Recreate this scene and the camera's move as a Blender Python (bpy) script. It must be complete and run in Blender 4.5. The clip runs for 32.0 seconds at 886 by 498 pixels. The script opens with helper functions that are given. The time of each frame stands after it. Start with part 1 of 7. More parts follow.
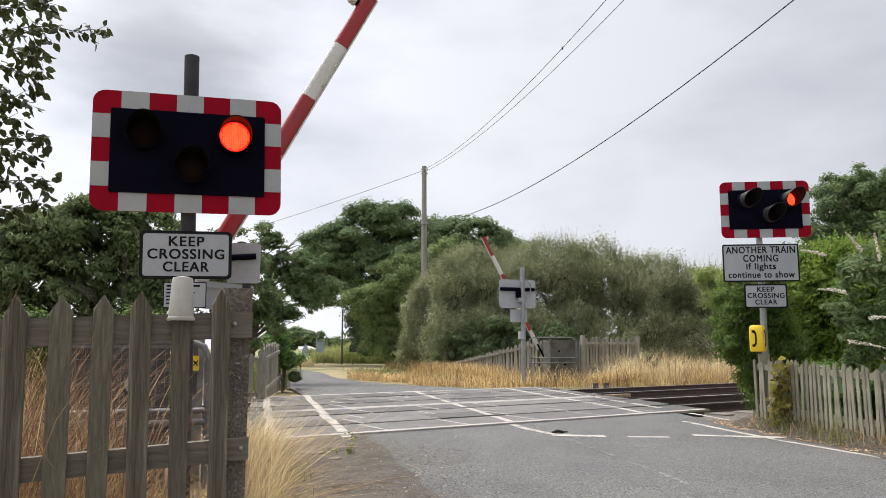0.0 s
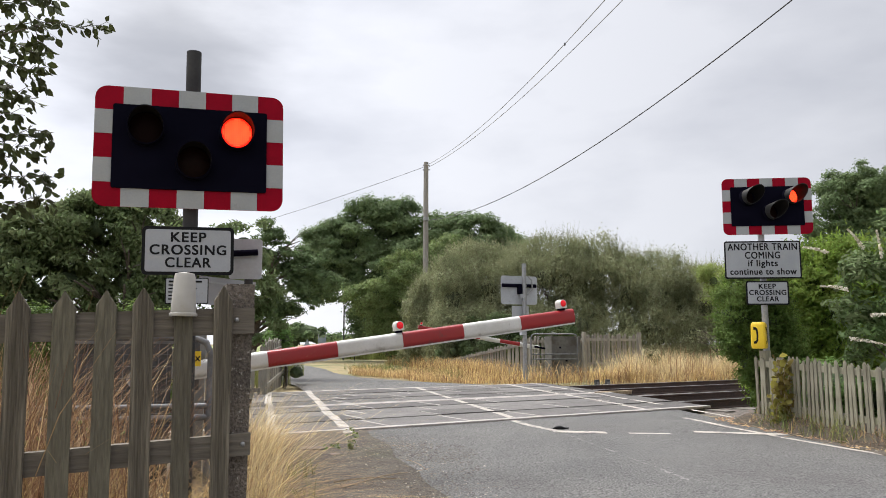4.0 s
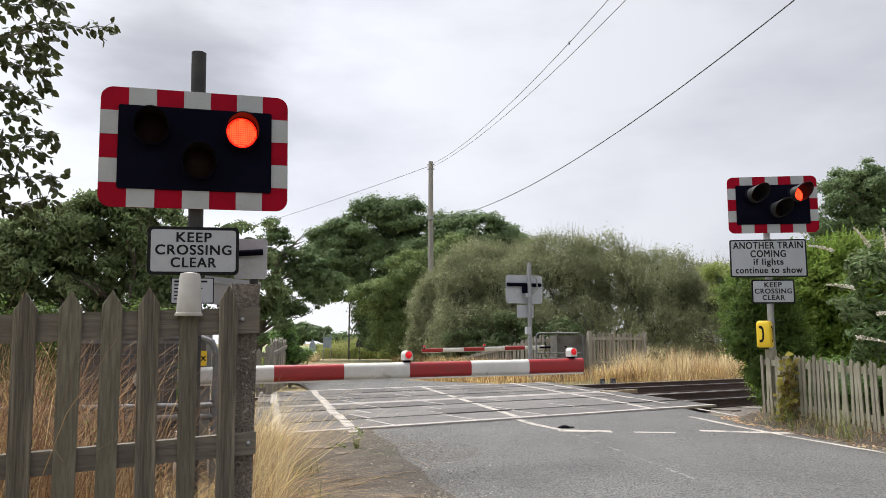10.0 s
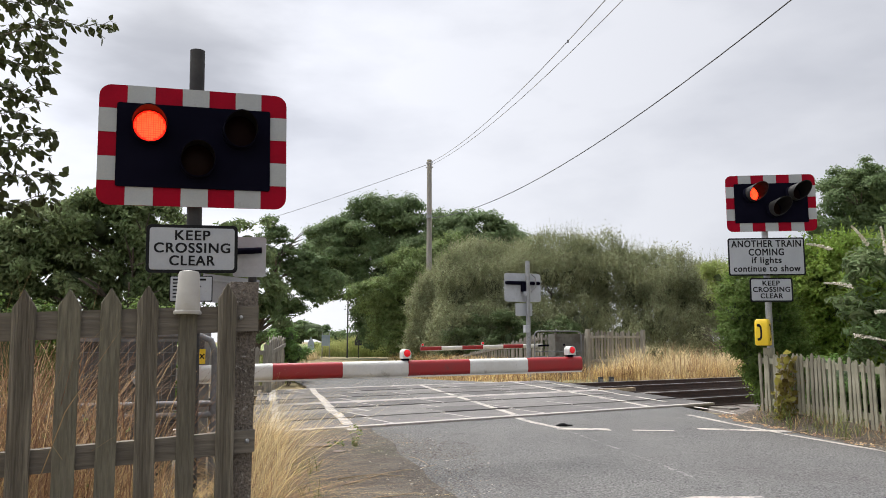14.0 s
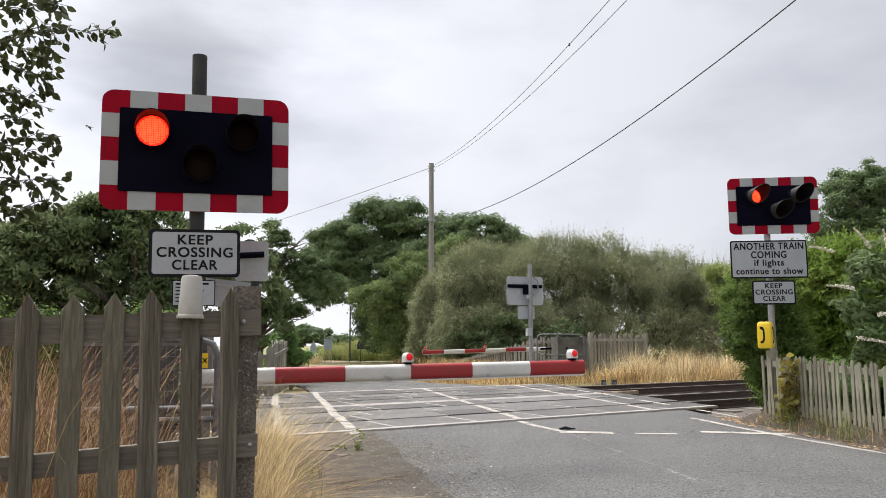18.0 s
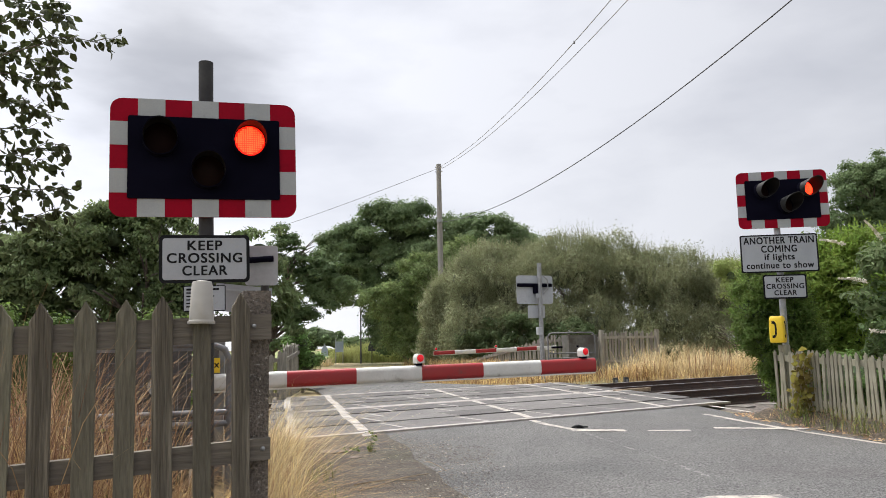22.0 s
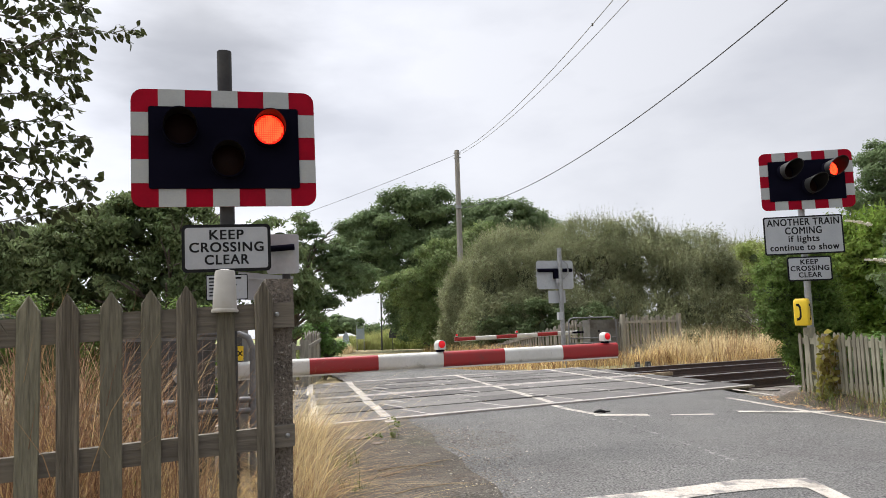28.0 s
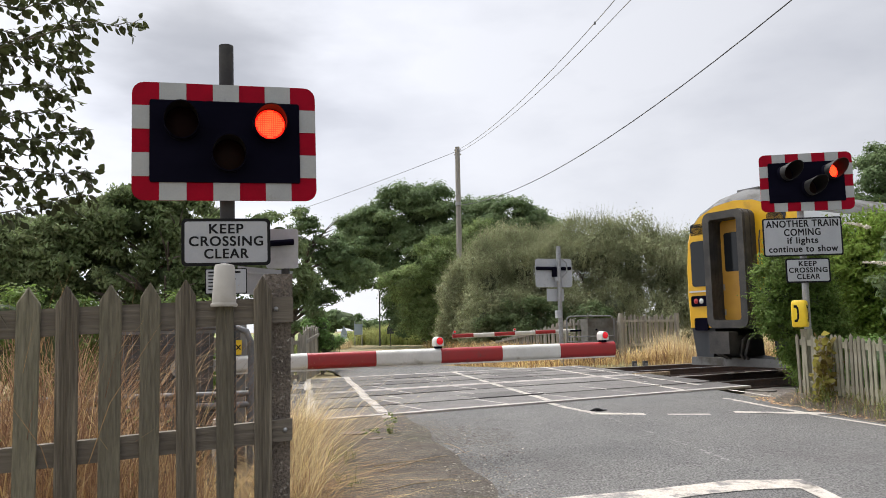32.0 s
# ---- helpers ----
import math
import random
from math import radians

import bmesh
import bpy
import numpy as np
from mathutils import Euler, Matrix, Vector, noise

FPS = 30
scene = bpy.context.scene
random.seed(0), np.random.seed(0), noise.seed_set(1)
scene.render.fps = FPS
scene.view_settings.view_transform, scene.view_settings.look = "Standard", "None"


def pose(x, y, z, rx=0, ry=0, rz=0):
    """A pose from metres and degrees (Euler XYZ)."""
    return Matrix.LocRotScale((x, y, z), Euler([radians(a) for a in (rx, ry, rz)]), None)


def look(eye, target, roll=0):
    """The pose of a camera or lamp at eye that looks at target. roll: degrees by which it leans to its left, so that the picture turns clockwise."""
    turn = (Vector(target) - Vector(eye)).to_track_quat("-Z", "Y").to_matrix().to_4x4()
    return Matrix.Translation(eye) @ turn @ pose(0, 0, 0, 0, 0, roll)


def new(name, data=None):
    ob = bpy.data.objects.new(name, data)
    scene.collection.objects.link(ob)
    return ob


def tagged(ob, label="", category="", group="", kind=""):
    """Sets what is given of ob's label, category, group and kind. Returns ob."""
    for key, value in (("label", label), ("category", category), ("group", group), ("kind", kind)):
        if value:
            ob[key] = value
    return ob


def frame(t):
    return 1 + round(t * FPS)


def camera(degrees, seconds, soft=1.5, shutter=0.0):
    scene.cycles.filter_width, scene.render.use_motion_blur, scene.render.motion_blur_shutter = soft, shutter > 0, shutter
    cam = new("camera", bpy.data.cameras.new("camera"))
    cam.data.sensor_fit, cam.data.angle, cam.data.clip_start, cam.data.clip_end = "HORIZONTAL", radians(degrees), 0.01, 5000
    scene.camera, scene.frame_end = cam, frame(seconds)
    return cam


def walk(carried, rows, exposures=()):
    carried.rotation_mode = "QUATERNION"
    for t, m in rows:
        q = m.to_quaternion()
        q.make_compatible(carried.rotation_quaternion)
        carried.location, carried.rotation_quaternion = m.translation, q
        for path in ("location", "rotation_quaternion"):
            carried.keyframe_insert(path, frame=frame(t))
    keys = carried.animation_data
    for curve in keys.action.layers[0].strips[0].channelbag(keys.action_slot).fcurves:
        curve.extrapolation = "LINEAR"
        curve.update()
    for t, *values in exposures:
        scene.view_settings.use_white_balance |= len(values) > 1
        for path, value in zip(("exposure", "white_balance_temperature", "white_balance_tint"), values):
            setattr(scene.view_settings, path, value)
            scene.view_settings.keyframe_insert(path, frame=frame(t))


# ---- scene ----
cam = camera(61.8, 32.0, soft=0.9)
# seconds, eye x y z, pitch from straight down, yaw, roll
PATH = [
    (0, -0.002, 0.014, 1.000, 97.668, -0.529, -0.058),
    (0.5, -0.003, 0.011, 0.999, 97.724, -0.454, -0.047),
    (1, -0.004, 0.011, 1.001, 97.788, -0.417, -0.045),
    (1.5, -0.004, 0.011, 1.002, 97.793, -0.440, -0.061),
    (2, -0.003, 0.011, 1.001, 97.775, -0.460, -0.079),
    (2.5, -0.000, 0.010, 1.000, 97.702, -0.477, -0.111),
    (3, -0.001, 0.010, 1.000, 97.592, -0.489, -0.085),
    (3.5, -0.002, 0.010, 1.001, 97.465, -0.465, 0.012),
    (5.5, -0.003, 0.012, 0.999, 97.274, -0.294, 0.153),
    (6, -0.003, 0.010, 0.998, 97.345, -0.239, 0.117),
    (6.5, -0.001, 0.007, 1.000, 97.419, -0.190, 0.081),
    (7, -0.001, 0.004, 1.001, 97.465, -0.179, 0.090),
    (7.5, 0.001, 0.003, 0.999, 97.495, -0.172, 0.049),
    (8, -0.000, 0.007, 1.000, 97.493, -0.190, 0.023),
    (8.5, 0.000, 0.008, 1.000, 97.462, -0.183, -0.032),
    (9, 0.002, 0.006, 1.000, 97.445, -0.134, -0.033),
    (9.5, 0.003, 0.003, 1.001, 97.381, -0.071, -0.031),
    (10, 0.001, 0.004, 1.001, 97.311, -0.006, -0.017),
    (10.5, -0.000, 0.001, 1.003, 97.234, 0.064, -0.007),
    (11, 0.001, -0.000, 1.001, 97.194, 0.131, -0.043),
    (11.5, -0.002, 0.008, 1.000, 97.180, 0.132, -0.049),
    (12, -0.001, 0.004, 0.998, 97.185, 0.120, -0.061),
    (12.5, -0.001, 0.004, 1.000, 97.179, 0.067, -0.005),
    (13, -0.000, 0.000, 1.000, 97.179, -0.000, -0.000),
    (13.5, 0.003, -0.000, 1.000, 97.178, -0.056, 0.000),
    (14, -0.000, 0.001, 1.000, 97.178, -0.122, -0.004),
    (14.5, -0.001, 0.005, 1.000, 97.203, -0.125, -0.055),
    (16.5, 0.000, 0.006, 1.001, 97.201, 0.138, -0.124),
    (17, -0.001, 0.003, 0.999, 97.283, 0.108, -0.187),
    (17.5, 0.002, -0.002, 1.002, 97.363, 0.093, -0.144),
    (18, 0.001, -0.005, 1.001, 97.439, 0.049, -0.147),
    (18.5, 0.003, -0.009, 1.002, 97.451, 0.044, -0.151),
    (19, 0.002, -0.009, 1.001, 97.500, 0.071, -0.164),
    (19.5, 0.001, -0.009, 1.000, 97.568, 0.153, -0.262),
    (20, 0.003, -0.010, 1.002, 97.698, 0.262, -0.335),
    (20.5, 0.002, -0.014, 1.002, 97.833, 0.351, -0.465),
    (21, 0.005, -0.018, 1.002, 97.844, 0.501, -0.661),
    (21.5, 0.007, -0.020, 1.004, 97.707, 0.631, -0.925),
    (22, 0.005, -0.013, 1.001, 97.492, 0.750, -1.207),
    (22.5, 0.007, -0.011, 1.002, 97.253, 0.854, -1.425),
    (23, 0.005, -0.012, 1.001, 97.097, 0.903, -1.602),
    (23.5, 0.001, -0.006, 1.002, 96.965, 0.958, -1.671),
    (24, 0.001, -0.005, 1.000, 96.838, 1.119, -1.785),
    (24.5, -0.002, -0.003, 1.003, 96.640, 1.331, -1.758),
    (25, 0.002, -0.007, 1.001, 96.537, 1.604, -1.710),
    (25.5, -0.001, -0.009, 1.001, 96.516, 1.797, -1.663),
    (27.5, -0.003, -0.006, 1.001, 96.538, 2.197, -1.743),
    (28, -0.003, -0.003, 1.001, 96.478, 2.276, -1.770),
    (28.5, -0.003, -0.004, 1.002, 96.419, 2.365, -1.790),
    (29, -0.003, -0.004, 1.000, 96.380, 2.467, -1.771),
    (29.5, -0.006, -0.000, 0.999, 96.341, 2.541, -1.679),
    (30, -0.009, 0.003, 1.001, 96.241, 2.572, -1.528),
    (30.5, -0.009, 0.004, 1.000, 96.184, 2.541, -1.378),
    (31, -0.009, 0.000, 1.002, 96.142, 2.478, -1.216),
    (31.5, -0.004, -0.009, 1.001, 96.164, 2.362, -1.083),
    (32, -0.003, -0.013, 1.003, 96.211, 2.216, -0.990),
]
walk(cam, [(t, pose(x, y, z, p, 0, a) @ pose(0, 0, 0, 0, 0, r)) for t, x, y, z, p, a, r in PATH])

# ---- sky and sun: a bright overcast day ----
world = bpy.data.worlds.new("overcast_sky")
scene.world = world
world.use_nodes = True
wn, wl = world.node_tree.nodes, world.node_tree.links
wn.clear()
w_out = wn.new("ShaderNodeOutputWorld")
w_bg = wn.new("ShaderNodeBackground")
w_sky = wn.new("ShaderNodeTexSky")
w_sky.sky_type, w_sky.sun_disc = "NISHITA", False
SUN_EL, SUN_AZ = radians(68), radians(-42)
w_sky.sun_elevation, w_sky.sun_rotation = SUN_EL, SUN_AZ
w_co = wn.new("ShaderNodeTexCoord")
w_map = wn.new("ShaderNodeMapping")
w_map.inputs["Scale"].default_value = (1.0, 1.0, 2.6)
w_map.inputs["Location"].default_value = (1.35, 0.4, 0.2)
w_n = wn.new("ShaderNodeTexNoise")
w_n.inputs["Scale"].default_value, w_n.inputs["Detail"].default_value, w_n.inputs["Roughness"].default_value = 2.3, 6.0, 0.5
w_ramp = wn.new("ShaderNodeValToRGB")
w_ramp.color_ramp.elements[0].position, w_ramp.color_ramp.elements[0].color = 0.36, (0.665, 0.682, 0.750, 1)
w_ramp.color_ramp.elements[1].position, w_ramp.color_ramp.elements[1].color = 0.58, (0.865, 0.878, 0.938, 1)
w_scale = wn.new("ShaderNodeVectorMath")
w_scale.operation = "SCALE"
w_scale.inputs["Scale"].default_value = 0.10
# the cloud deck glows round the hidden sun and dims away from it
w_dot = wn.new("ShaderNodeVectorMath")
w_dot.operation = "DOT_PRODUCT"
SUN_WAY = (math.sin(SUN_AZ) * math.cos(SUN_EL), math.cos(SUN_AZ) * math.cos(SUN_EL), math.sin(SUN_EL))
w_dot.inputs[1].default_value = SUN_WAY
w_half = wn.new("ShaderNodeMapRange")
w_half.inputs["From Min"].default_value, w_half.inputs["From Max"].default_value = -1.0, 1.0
w_up = wn.new("ShaderNodeValToRGB")
w_up.color_ramp.interpolation = "B_SPLINE"
for pos, val in ((0.0, 1.05), (0.5, 0.98), (0.74, 0.97), (0.90, 1.02), (1.0, 1.1)):
    el = w_up.color_ramp.elements.new(pos) if 0 < pos < 1 else w_up.color_ramp.elements[0 if pos == 0 else -1]
    el.color = (val, val, val, 1)
w_deck = wn.new("ShaderNodeVectorMath")
w_deck.operation = "MULTIPLY"
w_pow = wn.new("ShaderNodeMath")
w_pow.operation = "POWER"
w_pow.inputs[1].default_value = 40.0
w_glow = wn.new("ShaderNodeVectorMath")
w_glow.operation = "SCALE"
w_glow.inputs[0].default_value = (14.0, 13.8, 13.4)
w_add = wn.new("ShaderNodeVectorMath")
w_mix = wn.new("ShaderNodeMix")
w_mix.data_type = "RGBA"
w_mix.inputs["Factor"].default_value = 0.93
wl.new(w_co.outputs["Generated"], w_map.inputs["Vector"])
wl.new(w_map.outputs["Vector"], w_n.inputs["Vector"])
wl.new(w_n.outputs["Fac"], w_ramp.inputs["Fac"])
wl.new(w_co.outputs["Generated"], w_dot.inputs[0])
wl.new(w_dot.outputs["Value"], w_half.inputs["Value"])
wl.new(w_half.outputs["Result"], w_up.inputs["Fac"])
wl.new(w_ramp.outputs["Color"], w_deck.inputs[0])
wl.new(w_up.outputs["Color"], w_deck.inputs[1])
wl.new(w_sky.outputs["Color"], w_scale.inputs[0])
wl.new(w_scale.outputs["Vector"], w_mix.inputs["A"])
# the deck is a little thicker to one side, and one dark cloud hangs low in it
w_side = wn.new("ShaderNodeVectorMath")
w_side.operation = "DOT_PRODUCT"
w_side.inputs[1].default_value = (1.0, 0.0, 0.0)
w_thick = wn.new("ShaderNodeMapRange")
for sock, val in (("From Min", -0.5), ("From Max", 0.6), ("To Min", 1.24), ("To Max", 0.77)):
    w_thick.inputs[sock].default_value = val
w_near = wn.new("ShaderNodeVectorMath")
w_near.operation = "DISTANCE"
w_near.inputs[1].default_value = (-0.325, 0.860, 0.400)
w_rag = wn.new("ShaderNodeMath")
w_rag.operation = "MULTIPLY_ADD"
w_rag.inputs[1].default_value = 0.42
w_cloud = wn.new("ShaderNodeMapRange")
w_cloud.interpolation_type = "SMOOTHSTEP"
for sock, val in (("From Min", 0.20), ("From Max", 0.40), ("To Min", 0.62), ("To Max", 1.0)):
    w_cloud.inputs[sock].default_value = val
w_both = wn.new("ShaderNodeMath")
w_both.operation = "MULTIPLY"
w_shade = wn.new("ShaderNodeVectorMath")
w_shade.operation = "SCALE"
wl.new(w_co.outputs["Generated"], w_side.inputs[0])
wl.new(w_side.outputs["Value"], w_thick.inputs["Value"])
wl.new(w_co.outputs["Generated"], w_near.inputs[0])
wl.new(w_n.outputs["Fac"], w_rag.inputs[0])
wl.new(w_near.outputs["Value"], w_rag.inputs[2])
wl.new(w_rag.outputs["Value"], w_cloud.inputs["Value"])
wl.new(w_thick.outputs["Result"], w_both.inputs[0])
wl.new(w_cloud.outputs["Result"], w_both.inputs[1])
wl.new(w_deck.outputs["Vector"], w_shade.inputs[0])
wl.new(w_both.outputs["Value"], w_shade.inputs["Scale"])
wl.new(w_shade.outputs["Vector"], w_mix.inputs["B"])
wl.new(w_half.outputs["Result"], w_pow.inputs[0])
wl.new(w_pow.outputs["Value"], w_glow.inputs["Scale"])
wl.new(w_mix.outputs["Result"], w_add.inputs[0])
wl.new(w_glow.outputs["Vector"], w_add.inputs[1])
wl.new(w_add.outputs["Vector"], w_bg.inputs["Color"])
wl.new(w_bg.outputs["Background"], w_out.inputs["Surface"])
w_bg.inputs["Strength"].default_value = 1.0
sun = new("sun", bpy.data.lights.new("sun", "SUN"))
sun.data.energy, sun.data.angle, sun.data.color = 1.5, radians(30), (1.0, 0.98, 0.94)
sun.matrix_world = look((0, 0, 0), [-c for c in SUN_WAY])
scene.view_settings.exposure = 0.13

# ---- materials ----
def material(name, base, rough=0.7, metal=0.0, second=None, scale=6.0, detail=5.0, lo=0.35, hi=0.65, grain=0.0, grain_scale=60.0,
             bump=0.0, stretch=(1, 1, 1), per_object=0.0, per_island=0.0, spec=0.5, third=None, third_scale=1.5, t_lo=0.5, t_hi=0.62, transmit=0.0, glow=0.0, obj=True):
    """A surface with patches of a second colour, stains of a third, fine grain and bump, in metres."""
    m = bpy.data.materials.new(name)
    m.use_nodes = True
    n, l = m.node_tree.nodes, m.node_tree.links
    b = n["Principled BSDF"]
    b.inputs["Roughness"].default_value, b.inputs["Metallic"].default_value = rough, metal
    b.inputs["Specular IOR Level"].default_value = spec
    co = n.new("ShaderNodeTexCoord")
    mp = n.new("ShaderNodeMapping")
    mp.inputs["Scale"].default_value = stretch
    l.new(co.outputs["Object" if obj else "Generated"], mp.inputs["Vector"])

    def noise_tex(sc, de, ro=0.55):
        t = n.new("ShaderNodeTexNoise")
        t.inputs["Scale"].default_value, t.inputs["Detail"].default_value, t.inputs["Roughness"].default_value = sc, de, ro
        l.new(mp.outputs["Vector"], t.inputs["Vector"])
        return t.outputs["Fac"]

    def ramp(fac, a, z):
        r = n.new("ShaderNodeMapRange")
        r.inputs["From Min"].default_value, r.inputs["From Max"].default_value = a, z
        l.new(fac, r.inputs["Value"])
        return r.outputs["Result"]

    def mix(fac, a, z, kind="MIX"):
        x = n.new("ShaderNodeMix")
        x.data_type, x.blend_type = "RGBA", kind
        for sock, v in (("Factor", fac), ("A", a), ("B", z)):
            if isinstance(v, (int, float)):
                x.inputs[sock].default_value = v
            elif isinstance(v, tuple):
                x.inputs[sock].default_value = (*v, 1)
            else:
                l.new(v, x.inputs[sock])
        return x.outputs["Result"]

    col = tuple(base)
    if second:
        col = mix(ramp(noise_tex(scale, detail), lo, hi), col, tuple(second))
    if third:
        col = mix(ramp(noise_tex(third_scale, 6.0, 0.65), t_lo, t_hi), col, tuple(third))
    fine = None
    if grain:
        fine = noise_tex(grain_scale, 3.0)
        g = n.new("ShaderNodeMapRange")
        g.inputs["From Min"].default_value, g.inputs["From Max"].default_value = 0.25, 0.75
        g.inputs["To Min"].default_value, g.inputs["To Max"].default_value = 1 - grain, 1 + grain
        l.new(fine, g.inputs["Value"])
        sc = n.new("ShaderNodeVectorMath")
        sc.operation = "SCALE"
        if isinstance(col, tuple):
            sc.inputs[0].default_value = col
        else:
            l.new(col, sc.inputs[0])
        l.new(g.outputs["Result"], sc.inputs["Scale"])
        col = sc.outputs["Vector"]
    for amount, node, sock in ((per_object, "ShaderNodeObjectInfo", "Random"), (per_island, "ShaderNodeNewGeometry", "Random Per Island")):
        if amount:
            src = n.new(node)
            g = n.new("ShaderNodeMapRange")
            g.inputs["To Min"].default_value, g.inputs["To Max"].default_value = 1 - amount, 1 + amount
            l.new(src.outputs[sock], g.inputs["Value"])
            hsv = n.new("ShaderNodeHueSaturation")
            hs = n.new("ShaderNodeMapRange")
            hs.inputs["To Min"].default_value, hs.inputs["To Max"].default_value = 0.5 - amount * 0.045, 0.5 + amount * 0.045
            l.new(src.outputs[sock], hs.inputs["Value"])
            l.new(hs.outputs["Result"], hsv.inputs["Hue"])
            l.new(g.outputs["Result"], hsv.inputs["Value"])
            if isinstance(col, tuple):
                hsv.inputs["Color"].default_value = (*col, 1)
            else:
                l.new(col, hsv.inputs["Color"])
            col = hsv.outputs["Color"]
    if isinstance(col, tuple):
        b.inputs["Base Color"].default_value = (*col, 1)
    else:
        l.new(col, b.inputs["Base Color"])
    if bump:
        bp = n.new("ShaderNodeBump")
        bp.inputs["Strength"].default_value, bp.inputs["Distance"].default_value = min(1.0, bump * 50), 0.02
        l.new(fine or noise_tex(grain_scale, 3.0), bp.inputs["Height"])
        l.new(bp.outputs["Normal"], b.inputs["Normal"])
    if transmit:
        tr = n.new("ShaderNodeBsdfTranslucent")
        if isinstance(col, tuple):
            tr.inputs["Color"].default_value = (*col, 1)
        else:
            l.new(col, tr.inputs["Color"])
        ms = n.new("ShaderNodeMixShader")
        ms.inputs["Fac"].default_value = transmit
        l.new(b.outputs["BSDF"], ms.inputs[1])
        l.new(tr.outputs["BSDF"], ms.inputs[2])
        l.new(ms.outputs["Shader"], n["Material Output"].inputs["Surface"])
    if glow:
        b.inputs["Emission Color"].default_value = (*base, 1)
        b.inputs["Emission Strength"].default_value = glow
    return m


def leaf(name, base, second, vary=0.35, transmit=0.44, scale=0.9, rough=0.62):
    return material(name, base, rough, second=second, scale=scale, detail=3.0, lo=0.38, hi=0.62, per_island=vary, transmit=transmit, spec=0.18)


ASPHALT = material("worn_asphalt", (0.105, 0.102, 0.100), 0.9, second=(0.133, 0.129, 0.124), scale=0.9, third=(0.081, 0.076, 0.075), third_scale=0.45,
                   t_lo=0.5, t_hi=0.7, grain=1.0, grain_scale=60.0, bump=0.032)
ASPHALT_DARK = material("crossing_panel_rubber", (0.084, 0.077, 0.075), 0.85, second=(0.115, 0.107, 0.102), scale=2.5, grain=0.3, grain_scale=60.0, per_object=0.36, bump=0.006)
PAINT = material("worn_white_road_paint", (0.465, 0.425, 0.375), 0.8, second=(0.355, 0.320, 0.282), scale=9.0, third=(0.17, 0.16, 0.155), third_scale=7.0, t_lo=0.50, t_hi=0.62, grain=0.3, grain_scale=60, bump=0.004)
DIRT = material("dry_verge_earth", (0.070, 0.059, 0.047), 0.95, second=(0.118, 0.099, 0.080), scale=4.5, third=(0.066, 0.067, 0.040), third_scale=0.9, t_lo=0.54, t_hi=0.7, grain=0.85, grain_scale=60.0, bump=0.035)
STRAW_GROUND = material("dry_grass_ground", (0.30, 0.23, 0.12), 0.95, second=(0.20, 0.17, 0.085), scale=0.8, third=(0.11, 0.13, 0.05), third_scale=0.25, grain=0.4, grain_scale=25.0, bump=0.03)
BALLAST = material("rusty_ballast", (0.15, 0.125, 0.11), 0.95, second=(0.09, 0.078, 0.07), scale=14.0, grain=0.6, grain_scale=22.0, bump=0.03)
RAIL_RUST = material("rusted_rail_steel", (0.085, 0.052, 0.040), 0.75, metal=0.3, second=(0.06, 0.045, 0.04), scale=8.0, grain=0.3, grain_scale=50)
RAIL_TOP = material("polished_rail_head", (0.42, 0.40, 0.40), 0.32, metal=1.0, second=(0.30, 0.28, 0.27), scale=5.0)
SLEEPER = material("concrete_sleeper", (0.20, 0.185, 0.17), 0.9, second=(0.14, 0.12, 0.10), scale=5.0, grain=0.25, grain_scale=60)
WOOD_GREY = material("weathered_grey_timber", (0.122, 0.110, 0.082), 0.88, spec=0.2, second=(0.196, 0.178, 0.136), scale=16.0, detail=9.0, lo=0.30, hi=0.74, third=(0.084, 0.082, 0.054), third_scale=3.5,
                     t_lo=0.46, t_hi=0.70, grain=0.34, grain_scale=110.0, stretch=(1.0, 1.0, 0.085), per_object=0.20, bump=0.014)
WOOD_GRAIN = material("split_grey_timber", (0.104, 0.090, 0.070), 0.88, spec=0.2, second=(0.190, 0.166, 0.130), scale=30.0, detail=9.0, lo=0.38, hi=0.62, third=(0.085, 0.080, 0.062), third_scale=4.0,
                      grain=0.5, grain_scale=150.0, stretch=(1.0, 1.0, 0.035), per_object=0.15, bump=0.018)
WOOD_RAIL = material("weathered_fence_rail", (0.112, 0.097, 0.080), 0.9, spec=0.2, second=(0.165, 0.145, 0.12), scale=9.0, detail=8.0, grain=0.25, grain_scale=70.0, stretch=(0.09, 0.3, 1.0), bump=0.008)
WOOD_FAR = material("silvered_picket_timber", (0.30, 0.275, 0.235), 0.88, second=(0.20, 0.185, 0.155), scale=7.0, grain=0.25, grain_scale=40.0, stretch=(1, 1, 0.12), per_object=0.25)
WOOD_MOSS = material("mossy_picket_timber", (0.315, 0.285, 0.225), 0.9, second=(0.180, 0.170, 0.110), scale=5.0, grain=0.3, grain_scale=40.0, stretch=(1, 1, 0.2), per_object=0.3)
CONCRETE = material("pebbly_concrete_post", (0.185, 0.155, 0.128), 0.95, second=(0.120, 0.102, 0.086), scale=6.0, third=(0.359, 0.333, 0.299), third_scale=38.0, t_lo=0.60, t_hi=0.64, grain=0.5, grain_scale=85.0, bump=0.02)
POST_GREY = material("painted_grey_post", (0.028, 0.028, 0.030), 0.6, spec=0.25, second=(0.045, 0.044, 0.044), scale=6.0, grain=0.12, grain_scale=40)
STEEL = material("galvanised_steel", (0.34, 0.345, 0.35), 0.5, metal=0.7, second=(0.26, 0.265, 0.27), scale=12.0, grain=0.15, grain_scale=50)
